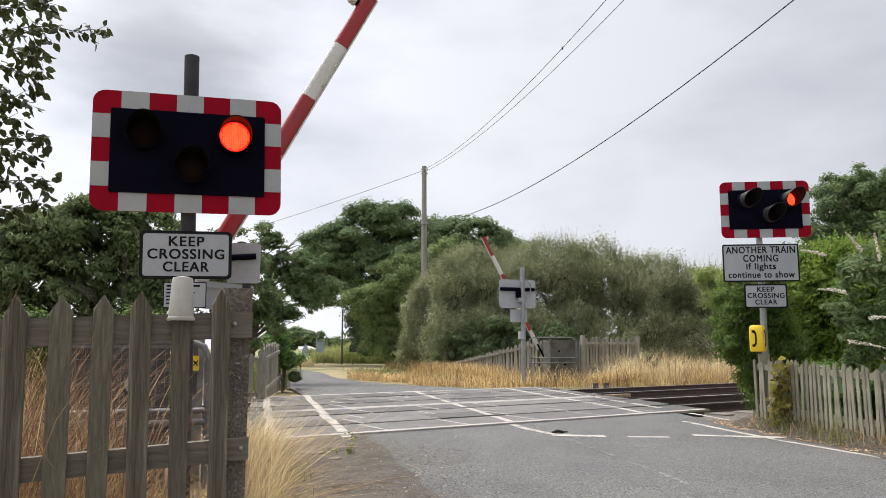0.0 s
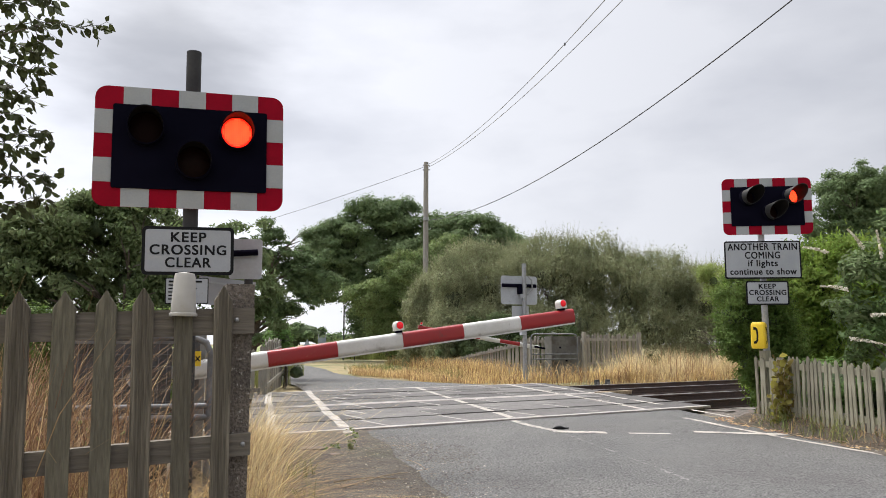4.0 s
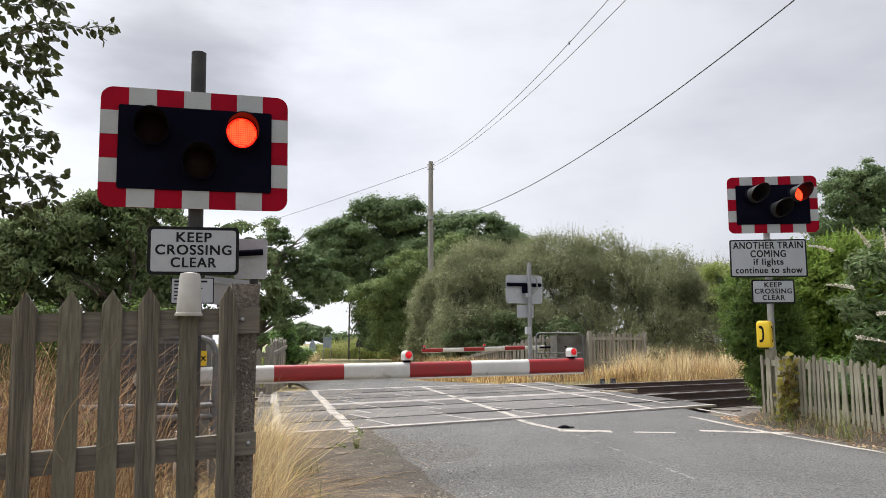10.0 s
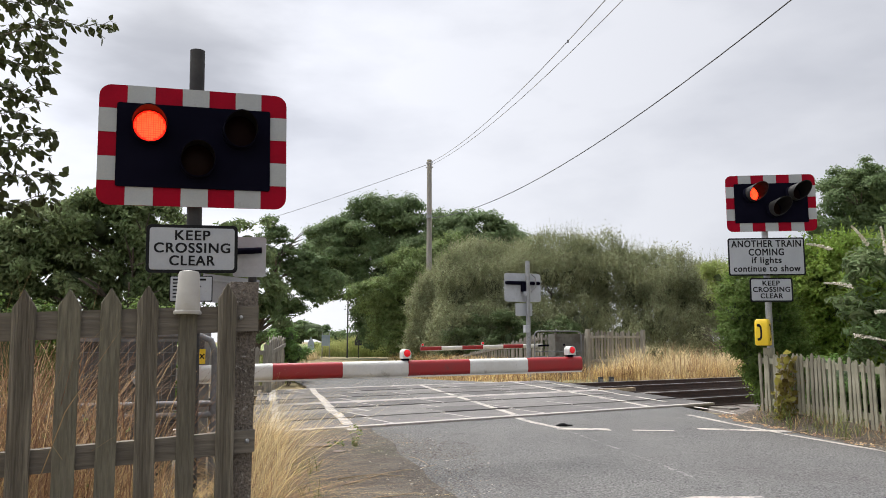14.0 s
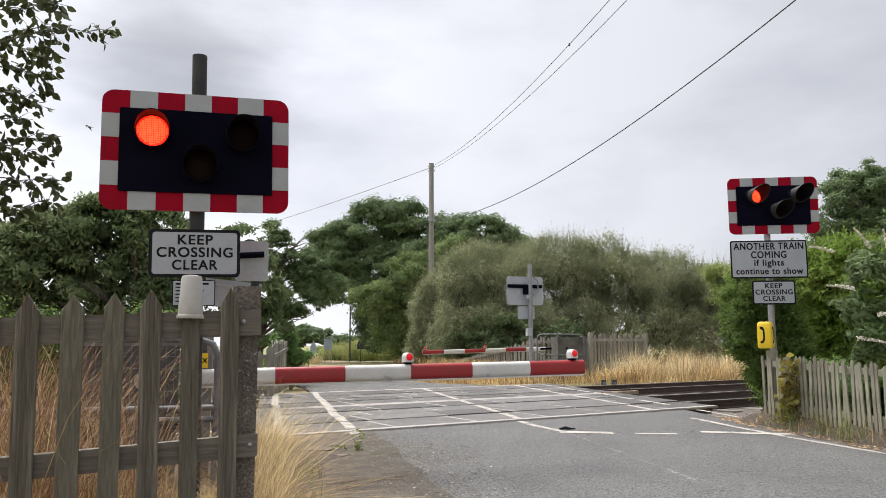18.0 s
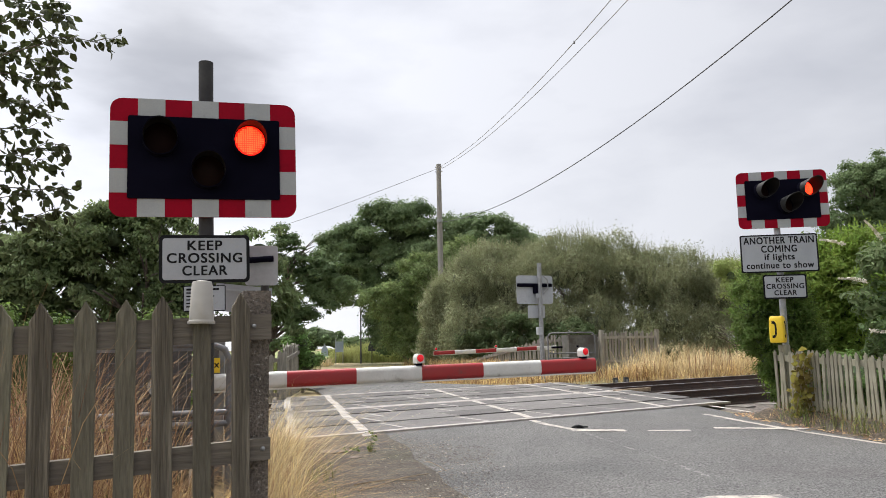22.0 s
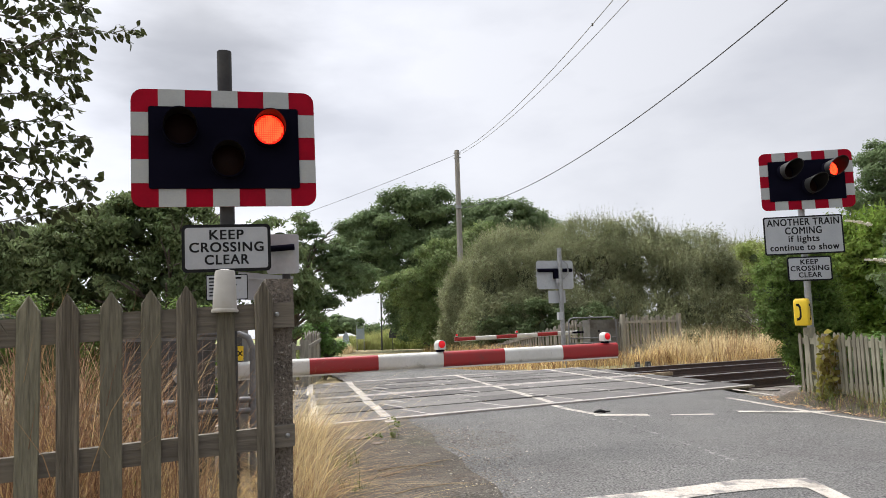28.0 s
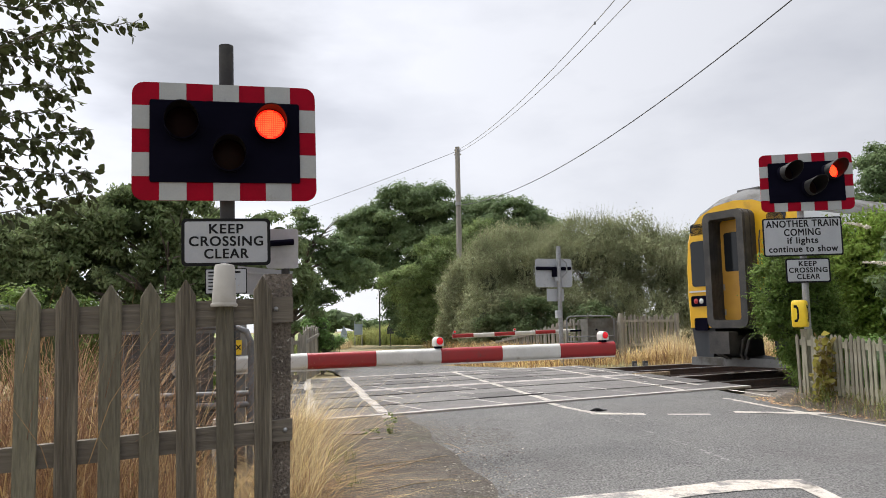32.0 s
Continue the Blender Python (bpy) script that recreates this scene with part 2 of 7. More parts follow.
GREY_BACK = material("grey_sign_back", (0.415, 0.435, 0.458), 0.5, second=(0.365, 0.380, 0.400), scale=4.0, third=(0.30, 0.31, 0.32), third_scale=7.0, t_lo=0.58, t_hi=0.75, grain=0.08, grain_scale=30)
BLACK = material("matt_black_paint", (0.0035, 0.0034, 0.0085), 0.9, second=(0.005, 0.0048, 0.0115), scale=5.0, spec=0.03)
BLACK_BORDER = material("black_sign_border", (0.007, 0.0075, 0.009), 0.6, second=(0.011, 0.011, 0.012), scale=8.0, spec=0.15)
STRIPE_WHITE = material("dull_white_sheeting", (0.335, 0.347, 0.352), 0.45, second=(0.300, 0.308, 0.312), scale=5.0, third=(0.246, 0.246, 0.237), third_scale=9.0, t_lo=0.63, t_hi=0.75, grain=0.05, grain_scale=90)
SIGN_WHITE = material("white_sign_sheeting", (0.360, 0.374, 0.400), 0.42, second=(0.322, 0.335, 0.358), scale=4.0, third=(0.37, 0.375, 0.38), third_scale=6.0, t_lo=0.6, t_hi=0.75, grain=0.04, grain_scale=90)
RED = material("red_retroreflective_sheeting", (0.290, 0.003, 0.017), 0.6, second=(0.245, 0.003, 0.015), scale=6.0, grain=0.06, grain_scale=80, spec=0.06)
BOOM_WHITE = material("white_boom_paint", (0.616, 0.607, 0.581), 0.42, second=(0.530, 0.522, 0.487), scale=5.0, third=(0.359, 0.342, 0.308), third_scale=8.0, t_lo=0.62, t_hi=0.72, grain=0.05)
BOOM_RED = material("red_boom_paint", (0.304, 0.011, 0.015), 0.34, spec=0.5, second=(0.267, 0.017, 0.017), scale=5.0, third=(0.184, 0.028, 0.028), third_scale=8.0, t_lo=0.62, t_hi=0.72)
GLASS_DARK = material("unlit_red_lens", (0.006, 0.002, 0.002), 0.6, second=(0.007, 0.002, 0.002), scale=60.0, spec=0.05)
GLASS_AMBER = material("unlit_amber_lens", (0.007, 0.003, 0.002), 0.45, second=(0.010, 0.003, 0.002), scale=60.0, spec=0.05)
LIT = material("lit_red_lamp", (1.0, 0.010, 0.003), 0.5, glow=2.4)
LIT_CORE = material("lit_red_lamp_grid", (1.0, 0.115, 0.030), 0.5, glow=1.6)
BOOM_LENS = material("red_boom_lamp_lens", (0.75, 0.010, 0.018), 0.25, glow=0.22, spec=0.5)
YELLOW = material("yellow_moulded_plastic", (0.80, 0.55, 0.014), 0.42, second=(0.72, 0.48, 0.014), scale=5.0, grain=0.05)
CABINET = material("grey_painted_cabinet", (0.16, 0.165, 0.165), 0.6, second=(0.22, 0.225, 0.22), scale=3.0, third=(0.12, 0.11, 0.095), third_scale=2.5, grain=0.12, grain_scale=40)
PLASTIC_WHITE = material("weathered_white_plastic", (0.45, 0.432, 0.405), 0.5, second=(0.36, 0.335, 0.30), scale=7.0, third=(0.34, 0.32, 0.27), third_scale=10.0, t_lo=0.55, t_hi=0.7)
BARK = material("dark_tree_bark", (0.075, 0.058, 0.045), 0.95, second=(0.12, 0.10, 0.08), scale=6.0, grain=0.4, grain_scale=40.0, stretch=(1, 1, 0.25), bump=0.03)
POLE_WOOD = material("silvered_utility_pole", (0.31, 0.295, 0.272), 0.9, second=(0.23, 0.217, 0.198), scale=9.0, grain=0.25, grain_scale=60.0, stretch=(1, 1, 0.06))
WIRE_PALE = material("weathered_grey_wire", (0.30, 0.30, 0.315), 0.6)
WIRE = material("dark_overhead_wire", (0.06, 0.06, 0.065), 0.6)
OAK_LEAF = leaf("oak_leaf", (0.110, 0.164, 0.070), (0.174, 0.236, 0.106), vary=0.25)
WILLOW_LEAF = leaf("willow_leaf", (0.205, 0.222, 0.120), (0.312, 0.324, 0.188), vary=0.38, transmit=0.48)
LEFT_LEAF = leaf("cherry_leaf", (0.116, 0.160, 0.062), (0.204, 0.250, 0.114), vary=0.32, rough=0.55)
HEDGE_LEAF = leaf("bright_hedge_leaf", (0.160, 0.245, 0.042), (0.255, 0.345, 0.075), vary=0.28, transmit=0.5)
DARK_LEAF = leaf("dark_hedge_leaf", (0.115, 0.198, 0.053), (0.172, 0.265, 0.081))
# backlit shade put into the leaf colour: near-black silhouettes against the sky
FRINGE_LEAF = leaf("overhanging_leaf_silhouette", (0.036, 0.043, 0.019), (0.062, 0.074, 0.028), transmit=0.28)
FIELD_GREEN = material("far_field_crop", (0.16, 0.20, 0.06), 0.95, second=(0.22, 0.24, 0.09), scale=0.3, grain=0.3, grain_scale=3.0)
STRAW = material("dry_grass_blade", (0.62, 0.440, 0.228), 0.85, second=(0.38, 0.250, 0.12), scale=1.2, per_island=0.6, transmit=0.2, spec=0.2)
STRAW_PALE = material("pale_seeding_grass", (0.74, 0.615, 0.385), 0.85, second=(0.52, 0.405, 0.22), scale=1.2, per_island=0.35, transmit=0.25, spec=0.2)
STRAW_RED = material("dry_dock_stem", (0.235, 0.138, 0.082), 0.85, second=(0.42, 0.28, 0.158), scale=1.5, per_island=0.5, transmit=0.15, spec=0.2)
GREEN_BLADE = material("green_grass_blade", (0.13, 0.16, 0.05), 0.8, second=(0.22, 0.22, 0.08), scale=1.2, per_island=0.35, transmit=0.2, spec=0.2)
SHRUB_LEAF = leaf("dark_bush_leaf", (0.100, 0.158, 0.036), (0.160, 0.226, 0.058), vary=0.30)
HAWTHORN_LEAF = leaf("hawthorn_leaf", (0.138, 0.192, 0.066), (0.210, 0.268, 0.100))
BUDD_LEAF = leaf("buddleia_leaf", (0.110, 0.170, 0.060), (0.185, 0.240, 0.110))
PALE_JOINT = material("pale_worn_joint", (0.26, 0.245, 0.225), 0.9, second=(0.18, 0.17, 0.16), scale=4.0, grain=0.25, grain_scale=50)
FLOWER = material("faded_cream_flower", (0.72, 0.69, 0.60), 0.85, second=(0.56, 0.49, 0.38), scale=12.0, per_island=0.2)
CREEPER = leaf("yellowing_creeper_leaf", (0.20, 0.20, 0.045), (0.30, 0.21, 0.06), vary=0.45)


# ---- mesh tools ----
def mesh_arrays(name, verts, faces, mats):
    """A mesh from an array of corners and an array of equal-sided faces."""
    me = bpy.data.meshes.new(name)
    verts, faces = np.asarray(verts, np.float32), np.asarray(faces, np.int32)
    k = faces.shape[1]
    me.vertices.add(len(verts))
    me.vertices.foreach_set("co", verts.ravel())
    me.loops.add(faces.size)
    me.loops.foreach_set("vertex_index", faces.ravel())
    me.polygons.add(len(faces))
    me.polygons.foreach_set("loop_start", np.arange(0, faces.size, k, dtype=np.int32))
    me.update(calc_edges=True)
    for m in (mats if isinstance(mats, (list, tuple)) else [mats]):
        me.materials.append(m)
    return me


def thing(name, loc=(0, 0, 0), rz=0.0, label="", category="", group="", kind="", lean=0.0):
    """An empty at the base of a thing, which carries its parts."""
    ob = new(name)
    ob.empty_display_size = 0.1
    ob.matrix_world = pose(*loc, 0, 0, rz) @ pose(0, 0, 0, 0, lean, 0)
    return tagged(ob, label, category, group, kind)


def part(name, bm, mat, parent=None, label="", bevel=0.0, smooth=False, at=None):
    """Links a bmesh as one mesh object under a thing or a part."""
    if bevel:
        bmesh.ops.bevel(bm, geom=[e for e in bm.edges if e.calc_face_angle(0) > 0.6], offset=bevel, segments=2, affect="EDGES", profile=0.6)
    me = bpy.data.meshes.new(name)
    if smooth:
        for f in bm.faces:
            f.smooth = True
    bm.to_mesh(me)
    bm.free()
    for m in (mat if isinstance(mat, (list, tuple)) else [mat]):
        me.materials.append(m)
    if smooth:
        me.set_sharp_from_angle(angle=radians(40))
    ob = new(name, me)
    if parent:
        ob.parent = parent
    if at is not None:
        ob.matrix_basis = at
    return tagged(ob, label)


def piece(name, me, parent, m, label=""):
    ob = new(name, me)
    ob.parent = parent
    ob.matrix_basis = m
    return tagged(ob, label)


def box(bm, c, s, m=None, mat=0):
    """A box of size s at c, under the matrix m."""
    m = m or Matrix()
    vs = [bm.verts.new(m @ Vector((c[0] + s[0] * a / 2, c[1] + s[1] * b / 2, c[2] + s[2] * d / 2))) for a in (-1, 1) for b in (-1, 1) for d in (-1, 1)]
    for q in ((0, 1, 3, 2), (4, 6, 7, 5), (0, 4, 5, 1), (2, 3, 7, 6), (0, 2, 6, 4), (1, 5, 7, 3)):
        bm.faces.new([vs[i] for i in q]).material_index = mat
    return bm


def cyl(bm, p, q, r, r2=None, seg=12, mat=0, caps=True):
    """A tapered cylinder from p to q."""
    p, q = Vector(p), Vector(q)
    r2 = r if r2 is None else r2
    ax = (q - p).normalized()
    side = ax.orthogonal().normalized()
    up = ax.cross(side)
    rings = [[bm.verts.new(c + (side * math.cos(2 * math.pi * i / seg) + up * math.sin(2 * math.pi * i / seg)) * rr) for i in range(seg)] for c, rr in ((p, r), (q, r2))]
    for i in range(seg):
        bm.faces.new((rings[0][i], rings[0][(i + 1) % seg], rings[1][(i + 1) % seg], rings[1][i])).material_index = mat
    if caps:
        bm.faces.new(rings[0][::-1]).material_index = mat
        bm.faces.new(rings[1]).material_index = mat
    return bm


def tube(bm, pts, r, seg=8, mat=0):
    """A bent pipe through pts; r is a radius or one for each point."""
    pts = [Vector(p) for p in pts]
    rs = r if isinstance(r, (list, tuple)) else [r] * len(pts)
    rings = []
    side = None
    for i, p in enumerate(pts):
        ax = (pts[min(i + 1, len(pts) - 1)] - pts[max(i - 1, 0)]).normalized()
        side = (side - ax * side.dot(ax)).normalized() if side else ax.orthogonal().normalized()
        up = ax.cross(side)
        rings.append([bm.verts.new(p + (side * math.cos(2 * math.pi * k / seg) + up * math.sin(2 * math.pi * k / seg)) * rs[i]) for k in range(seg)])
    for a, b in zip(rings, rings[1:]):
        for k in range(seg):
            bm.faces.new((a[k], a[(k + 1) % seg], b[(k + 1) % seg], b[k])).material_index = mat
    bm.faces.new(rings[0][::-1]).material_index = mat
    bm.faces.new(rings[-1]).material_index = mat
    return bm


def extrude(bm, outline, depth, m=None, mat=0):
    """A flat outline in x and z, drawn out to depth along y (centred)."""
    m = m or Matrix()
    a = [bm.verts.new(m @ Vector((x, -depth / 2, z))) for x, z in outline]
    b = [bm.verts.new(m @ Vector((x, depth / 2, z))) for x, z in outline]
    n = len(outline)
    bm.faces.new(a).material_index = mat
    bm.faces.new(b[::-1]).material_index = mat
    for i in range(n):
        bm.faces.new((a[i], b[i], b[(i + 1) % n], a[(i + 1) % n])).material_index = mat
    return bm


def rounded(w, h, r, seg=5):
    """The outline of a board with rounded corners, centred."""
    pts = []
    for cx, cz, a0 in ((w / 2 - r, h / 2 - r, 0), (-w / 2 + r, h / 2 - r, 90), (-w / 2 + r, -h / 2 + r, 180), (w / 2 - r, -h / 2 + r, 270)):
        for k in range(seg + 1):
            a = radians(a0 + 90 * k / seg)
            pts.append((cx + r * math.cos(a), cz + r * math.sin(a)))
    return pts[::-1]


def fresh():
    return bmesh.new()


def writing(text, size, x, z, mat, parent, y=-0.012, name="lettering", spacing=1.12, bold=0.023, width=0.0):
    """Raised lettering in the built-in font, centred at x and z on a sign's face; width: how wide the line is."""
    cu = bpy.data.curves.new(name, "FONT")
    cu.body, cu.size, cu.align_x, cu.align_y, cu.space_character = text, size, "CENTER", "CENTER", spacing
    cu.extrude, cu.offset = 0.0015, 0.0
    tmp = bpy.data.objects.new(name, cu)
    thin = bpy.data.meshes.new_from_object(tmp)
    bpy.data.objects.remove(tmp)
    bpy.data.curves.remove(cu)
    # bold strokes: the thin letters set a little apart and laid over one another
    bm = bmesh.new()
    for k, (du, dv) in enumerate(((-1, -0.7), (1, -0.7), (-1, 0.7), (1, 0.7), (0, 0))):
        first = len(bm.verts)
        bm.from_mesh(thin)
        bm.verts.ensure_lookup_table()
        for v in bm.verts[first:]:
            v.co += Vector((du * bold * size, dv * bold * size, k * 0.00025))
    me = bpy.data.meshes.new(name)
    bm.to_mesh(me)
    bm.free()
    me.materials.clear()
    me.materials.append(mat)
    ob = new(name, me)
    ob.parent = parent
    xs_ = [v.co.x for v in me.vertices]
    sx = width / (max(xs_) - min(xs_)) if width else 1.0
    ob.matrix_basis = pose(x - (max(xs_) + min(xs_)) / 2 * sx, y, z, 90, 0, 0) @ Matrix.Diagonal((sx, 1, 1, 1))
    return ob


# ---- plants ----
def leaf_mesh(name, c, a, b, fold, mat):
    """Leaves at c, each of two halves folded along its rib; a runs along the rib, b across."""
    n = len(c)
    nrm = np.cross(a, b)
    nrm /= np.linalg.norm(nrm, axis=1)[:, None] + 1e-9
    up = nrm * np.linalg.norm(b, axis=1)[:, None] * fold
    v = np.stack([c - a, c - a * 0.35 + b + up, c + a * 0.35 + b * 0.8 + up, c + a, c + a * 0.35 - b * 0.8 + up, c - a * 0.35 - b + up], 1).reshape(-1, 3)
    k = np.arange(n)[:, None] * 6
    f = np.concatenate([k + np.array((0, 1, 2, 3)), k + np.array((0, 3, 4, 5))])
    return mesh_arrays(name, v, f, mat)


def leaves(name, blobs, count, size, mat, seed, parent=None, hollow=0.6, long=1.0, droop=0.0, ragged=0.3, freq=0.9, label="", bough=0.0, boughs=0, rise=0.0, flat=0.62, fine=False, cover=0.75):
    """A crown of many small leaves. Boughs sit over a set of ellipsoids (x, y, z, rx, ry, rz); each carries its leaves on a lumpy
    cap that faces up and out, so that lit tops, dark hollows and gaps come out as on a tree.
    bough: a bough's radius; boughs: how many; rise: how upright its shoots stand; cover: how far down a cap reaches."""
    rng = np.random.default_rng(seed)
    blobs = np.array(blobs, float)
    mean = np.cbrt(blobs[:, 3] * blobs[:, 4] * blobs[:, 5])
    bough = bough or float(mean.mean()) * 0.42
    boughs = boughs or int(12 * len(blobs))
    area = mean ** 2
    pick = rng.choice(len(blobs), boughs * 3, p=area / area.sum())
    d = rng.normal(size=(len(pick), 3)) + (0, 0, 0.25)
    d /= np.linalg.norm(d, axis=1)[:, None]
    rad = hollow + (1 - hollow) * rng.random(len(pick)) ** 0.5
    wv, ph = rng.normal(size=(6, 3)) * 3.0, rng.random(6) * 6.28
    lump = sum(np.sin(d @ w + p + pick * 1.7) for w, p in zip(wv, ph))
    rad *= 1 + ragged * lump / 6 + rng.normal(size=len(pick)) * 0.08
    c = blobs[pick, :3] + d * rad[:, None] * (blobs[pick, 3:] - 0.35 * bough)
    g = sum(np.sin(c @ (rng.normal(size=3) * freq * (1.0 + k * 0.6)) + rng.random() * 6.28) / (1 + 0.25 * k) for k in range(8))
    keep = np.argsort(-g + rng.normal(size=len(g)) * 1.5)[:boughs]
    c, d = c[keep], d[keep]
    size_of = bough * (0.55 + 0.9 * rng.random(boughs))
    w = size_of ** 2
    own = rng.choice(boughs, count, p=w / w.sum())
    n = count
    # a leaf's place on its bough's cap
    e = rng.normal(size=(n, 3))
    e /= np.linalg.norm(e, axis=1)[:, None]
    axis = d[own] * 0.8 + (0, 0, 0.75)
    axis /= np.linalg.norm(axis, axis=1)[:, None]
    along = (e * axis).sum(1)
    flip = along < -cover + 0.9 * rng.random(n)
    e[flip] -= 2 * along[flip][:, None] * axis[flip]
    lobes = 1 + 0.30 * np.sin(e @ rng.normal(size=3) * 4.5 + own * 2.1) + 0.22 * np.sin(e @ rng.normal(size=3) * 9.0 + own * 0.7)
    r = size_of[own] * lobes * (0.55 + 0.5 * rng.random(n) ** 0.5) * (1 + 0.12 * rng.normal(size=n))
    p = c[own] + e * r[:, None] * (1.0, 1.0, flat)
    if rise:
        p[:, 2] += rise * size_of[own] * (rng.random(n) ** 2) * (0.3 + np.maximum(0, e[:, 2]))
    nrm = e * 1.0 + rng.normal(size=(n, 3)) * 0.38 + (0, 0, 0.45 * (1 - 0.5 * min(1.0, rise)))
    nrm /= np.linalg.norm(nrm, axis=1)[:, None]
    a = np.cross(nrm, rng.normal(size=(n, 3)))
    a /= np.linalg.norm(a, axis=1)[:, None]
    if droop or rise:
        a[:, 2] += rise - droop
        a /= np.linalg.norm(a, axis=1)[:, None]
    b = np.cross(nrm, a)
    b /= np.linalg.norm(b, axis=1)[:, None] + 1e-9
    s = size * (0.6 + 0.8 * rng.random(n))[:, None]
    a, b = a * s * long * 0.8, b * s * 0.42
    if fine:
        me = leaf_mesh(name, p, a, b, 0.35, mat)
    else:
        v = np.stack([p - a, p + b - a * 0.1, p + a, p - b - a * 0.1], 1).reshape(-1, 3)
        me = mesh_arrays(name, v, np.arange(4 * n).reshape(-1, 4), mat)
    ob = new(name, me)
    if parent:
        ob.parent = parent
    ob["kind"] = "stuff"
    return tagged(ob, label)


def shoots(name, blobs, count, length, size, mat, seed, parent=None, per=12, up=0.9, out=0.45, label="", narrow=0.22, low=-0.5):
    """Slim leafy shoots standing out of a crown, each a row of narrow leaves along a bent stem."""
    rng = np.random.default_rng(seed)
    blobs = np.array(blobs, float)
    mean = np.cbrt(blobs[:, 3] * blobs[:, 4] * blobs[:, 5])
    pick = rng.choice(len(blobs), count, p=mean ** 2 / (mean ** 2).sum())
    d = rng.normal(size=(count, 3)) + (0, -0.7, 0.25)
    d /= np.linalg.norm(d, axis=1)[:, None]
    d[:, 2] = np.maximum(d[:, 2], low)
    base = blobs[pick, :3] + d * blobs[pick, 3:] * (0.68 + 0.26 * rng.random(count))[:, None]
    way = d * out + rng.normal(size=(count, 3)) * 0.22 + (0, 0, up)
    way /= np.linalg.norm(way, axis=1)[:, None]
    ln = length * (0.35 + 0.9 * rng.random(count) ** 1.5)
    bend = rng.normal(size=(count, 3)) * 0.12
    t = np.tile(np.linspace(0.05, 1.0, per), count)
    k = np.repeat(np.arange(count), per)
    p = base[k] + (way[k] * t[:, None] + bend[k] * (t ** 2)[:, None]) * ln[k][:, None]
    a = way[k] * 0.8 + rng.normal(size=(len(k), 3)) * 0.5
    a /= np.linalg.norm(a, axis=1)[:, None]
    b = np.cross(a, rng.normal(size=(len(k), 3)))
    b /= np.linalg.norm(b, axis=1)[:, None]
    s = size * (0.6 + 0.7 * rng.random(len(k)))[:, None] * (1.1 - 0.5 * t)[:, None]
    a, b = a * s, b * s * narrow
    v = np.stack([p - a * 0.2, p + b + a * 0.7, p + a * 1.8, p - b + a * 0.7], 1).reshape(-1, 3)
    ob = new(name, mesh_arrays(name, v, np.arange(4 * len(k)).reshape(-1, 4), mat))
    if parent:
        ob.parent = parent
    return tagged(ob, label, "", "", "stuff")


def sprig(bm, pts, r, rng, leaf_len, gap, store, wide=0.36, hang=0.5):
    """A twig through pts; leaves along it are added to store."""
    pts = [Vector(p) for p in pts]
    tube(bm, pts, [r * (1 - 0.75 * k / (len(pts) - 1)) for k in range(len(pts))], 5)
    side = 1
    for p, q in zip(pts, pts[1:]):
        d = (q - p)
        for k in range(max(1, int(d.length / gap))):
            at = p + d * ((k + rng.random()) / max(1, int(d.length / gap)))
            side = -side
            way = (d.normalized() * rng.uniform(0.1, 0.9) + d.normalized().cross(Vector((0, 0, 1))) * side * rng.uniform(0.2, 1.0) + Vector((rng.uniform(-0.5, 0.5), rng.uniform(-0.5, 0.5), rng.uniform(-1.1, 0.35) * hang * 1.4))).normalized()
            ln = leaf_len * rng.uniform(0.65, 1.15)
            nn = Vector((rng.uniform(-0.8, 0.8), rng.uniform(-0.8, 0.8), rng.uniform(0.2, 1.0))).normalized()
            ac = way.cross(nn).normalized()
            store.append((at + way * ln * 0.62, way * ln * 0.5, ac * ln * wide * 0.5))


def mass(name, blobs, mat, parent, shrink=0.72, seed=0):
    """Lumpy bodies inside a crown's leaves, coloured darker than them to stand in for its inner shade."""
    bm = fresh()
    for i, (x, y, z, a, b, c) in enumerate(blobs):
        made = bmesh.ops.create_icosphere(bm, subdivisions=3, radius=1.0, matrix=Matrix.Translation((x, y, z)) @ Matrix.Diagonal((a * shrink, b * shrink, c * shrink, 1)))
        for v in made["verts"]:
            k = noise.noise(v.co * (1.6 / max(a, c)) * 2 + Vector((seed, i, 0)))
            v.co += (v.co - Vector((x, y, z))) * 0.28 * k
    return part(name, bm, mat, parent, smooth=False)


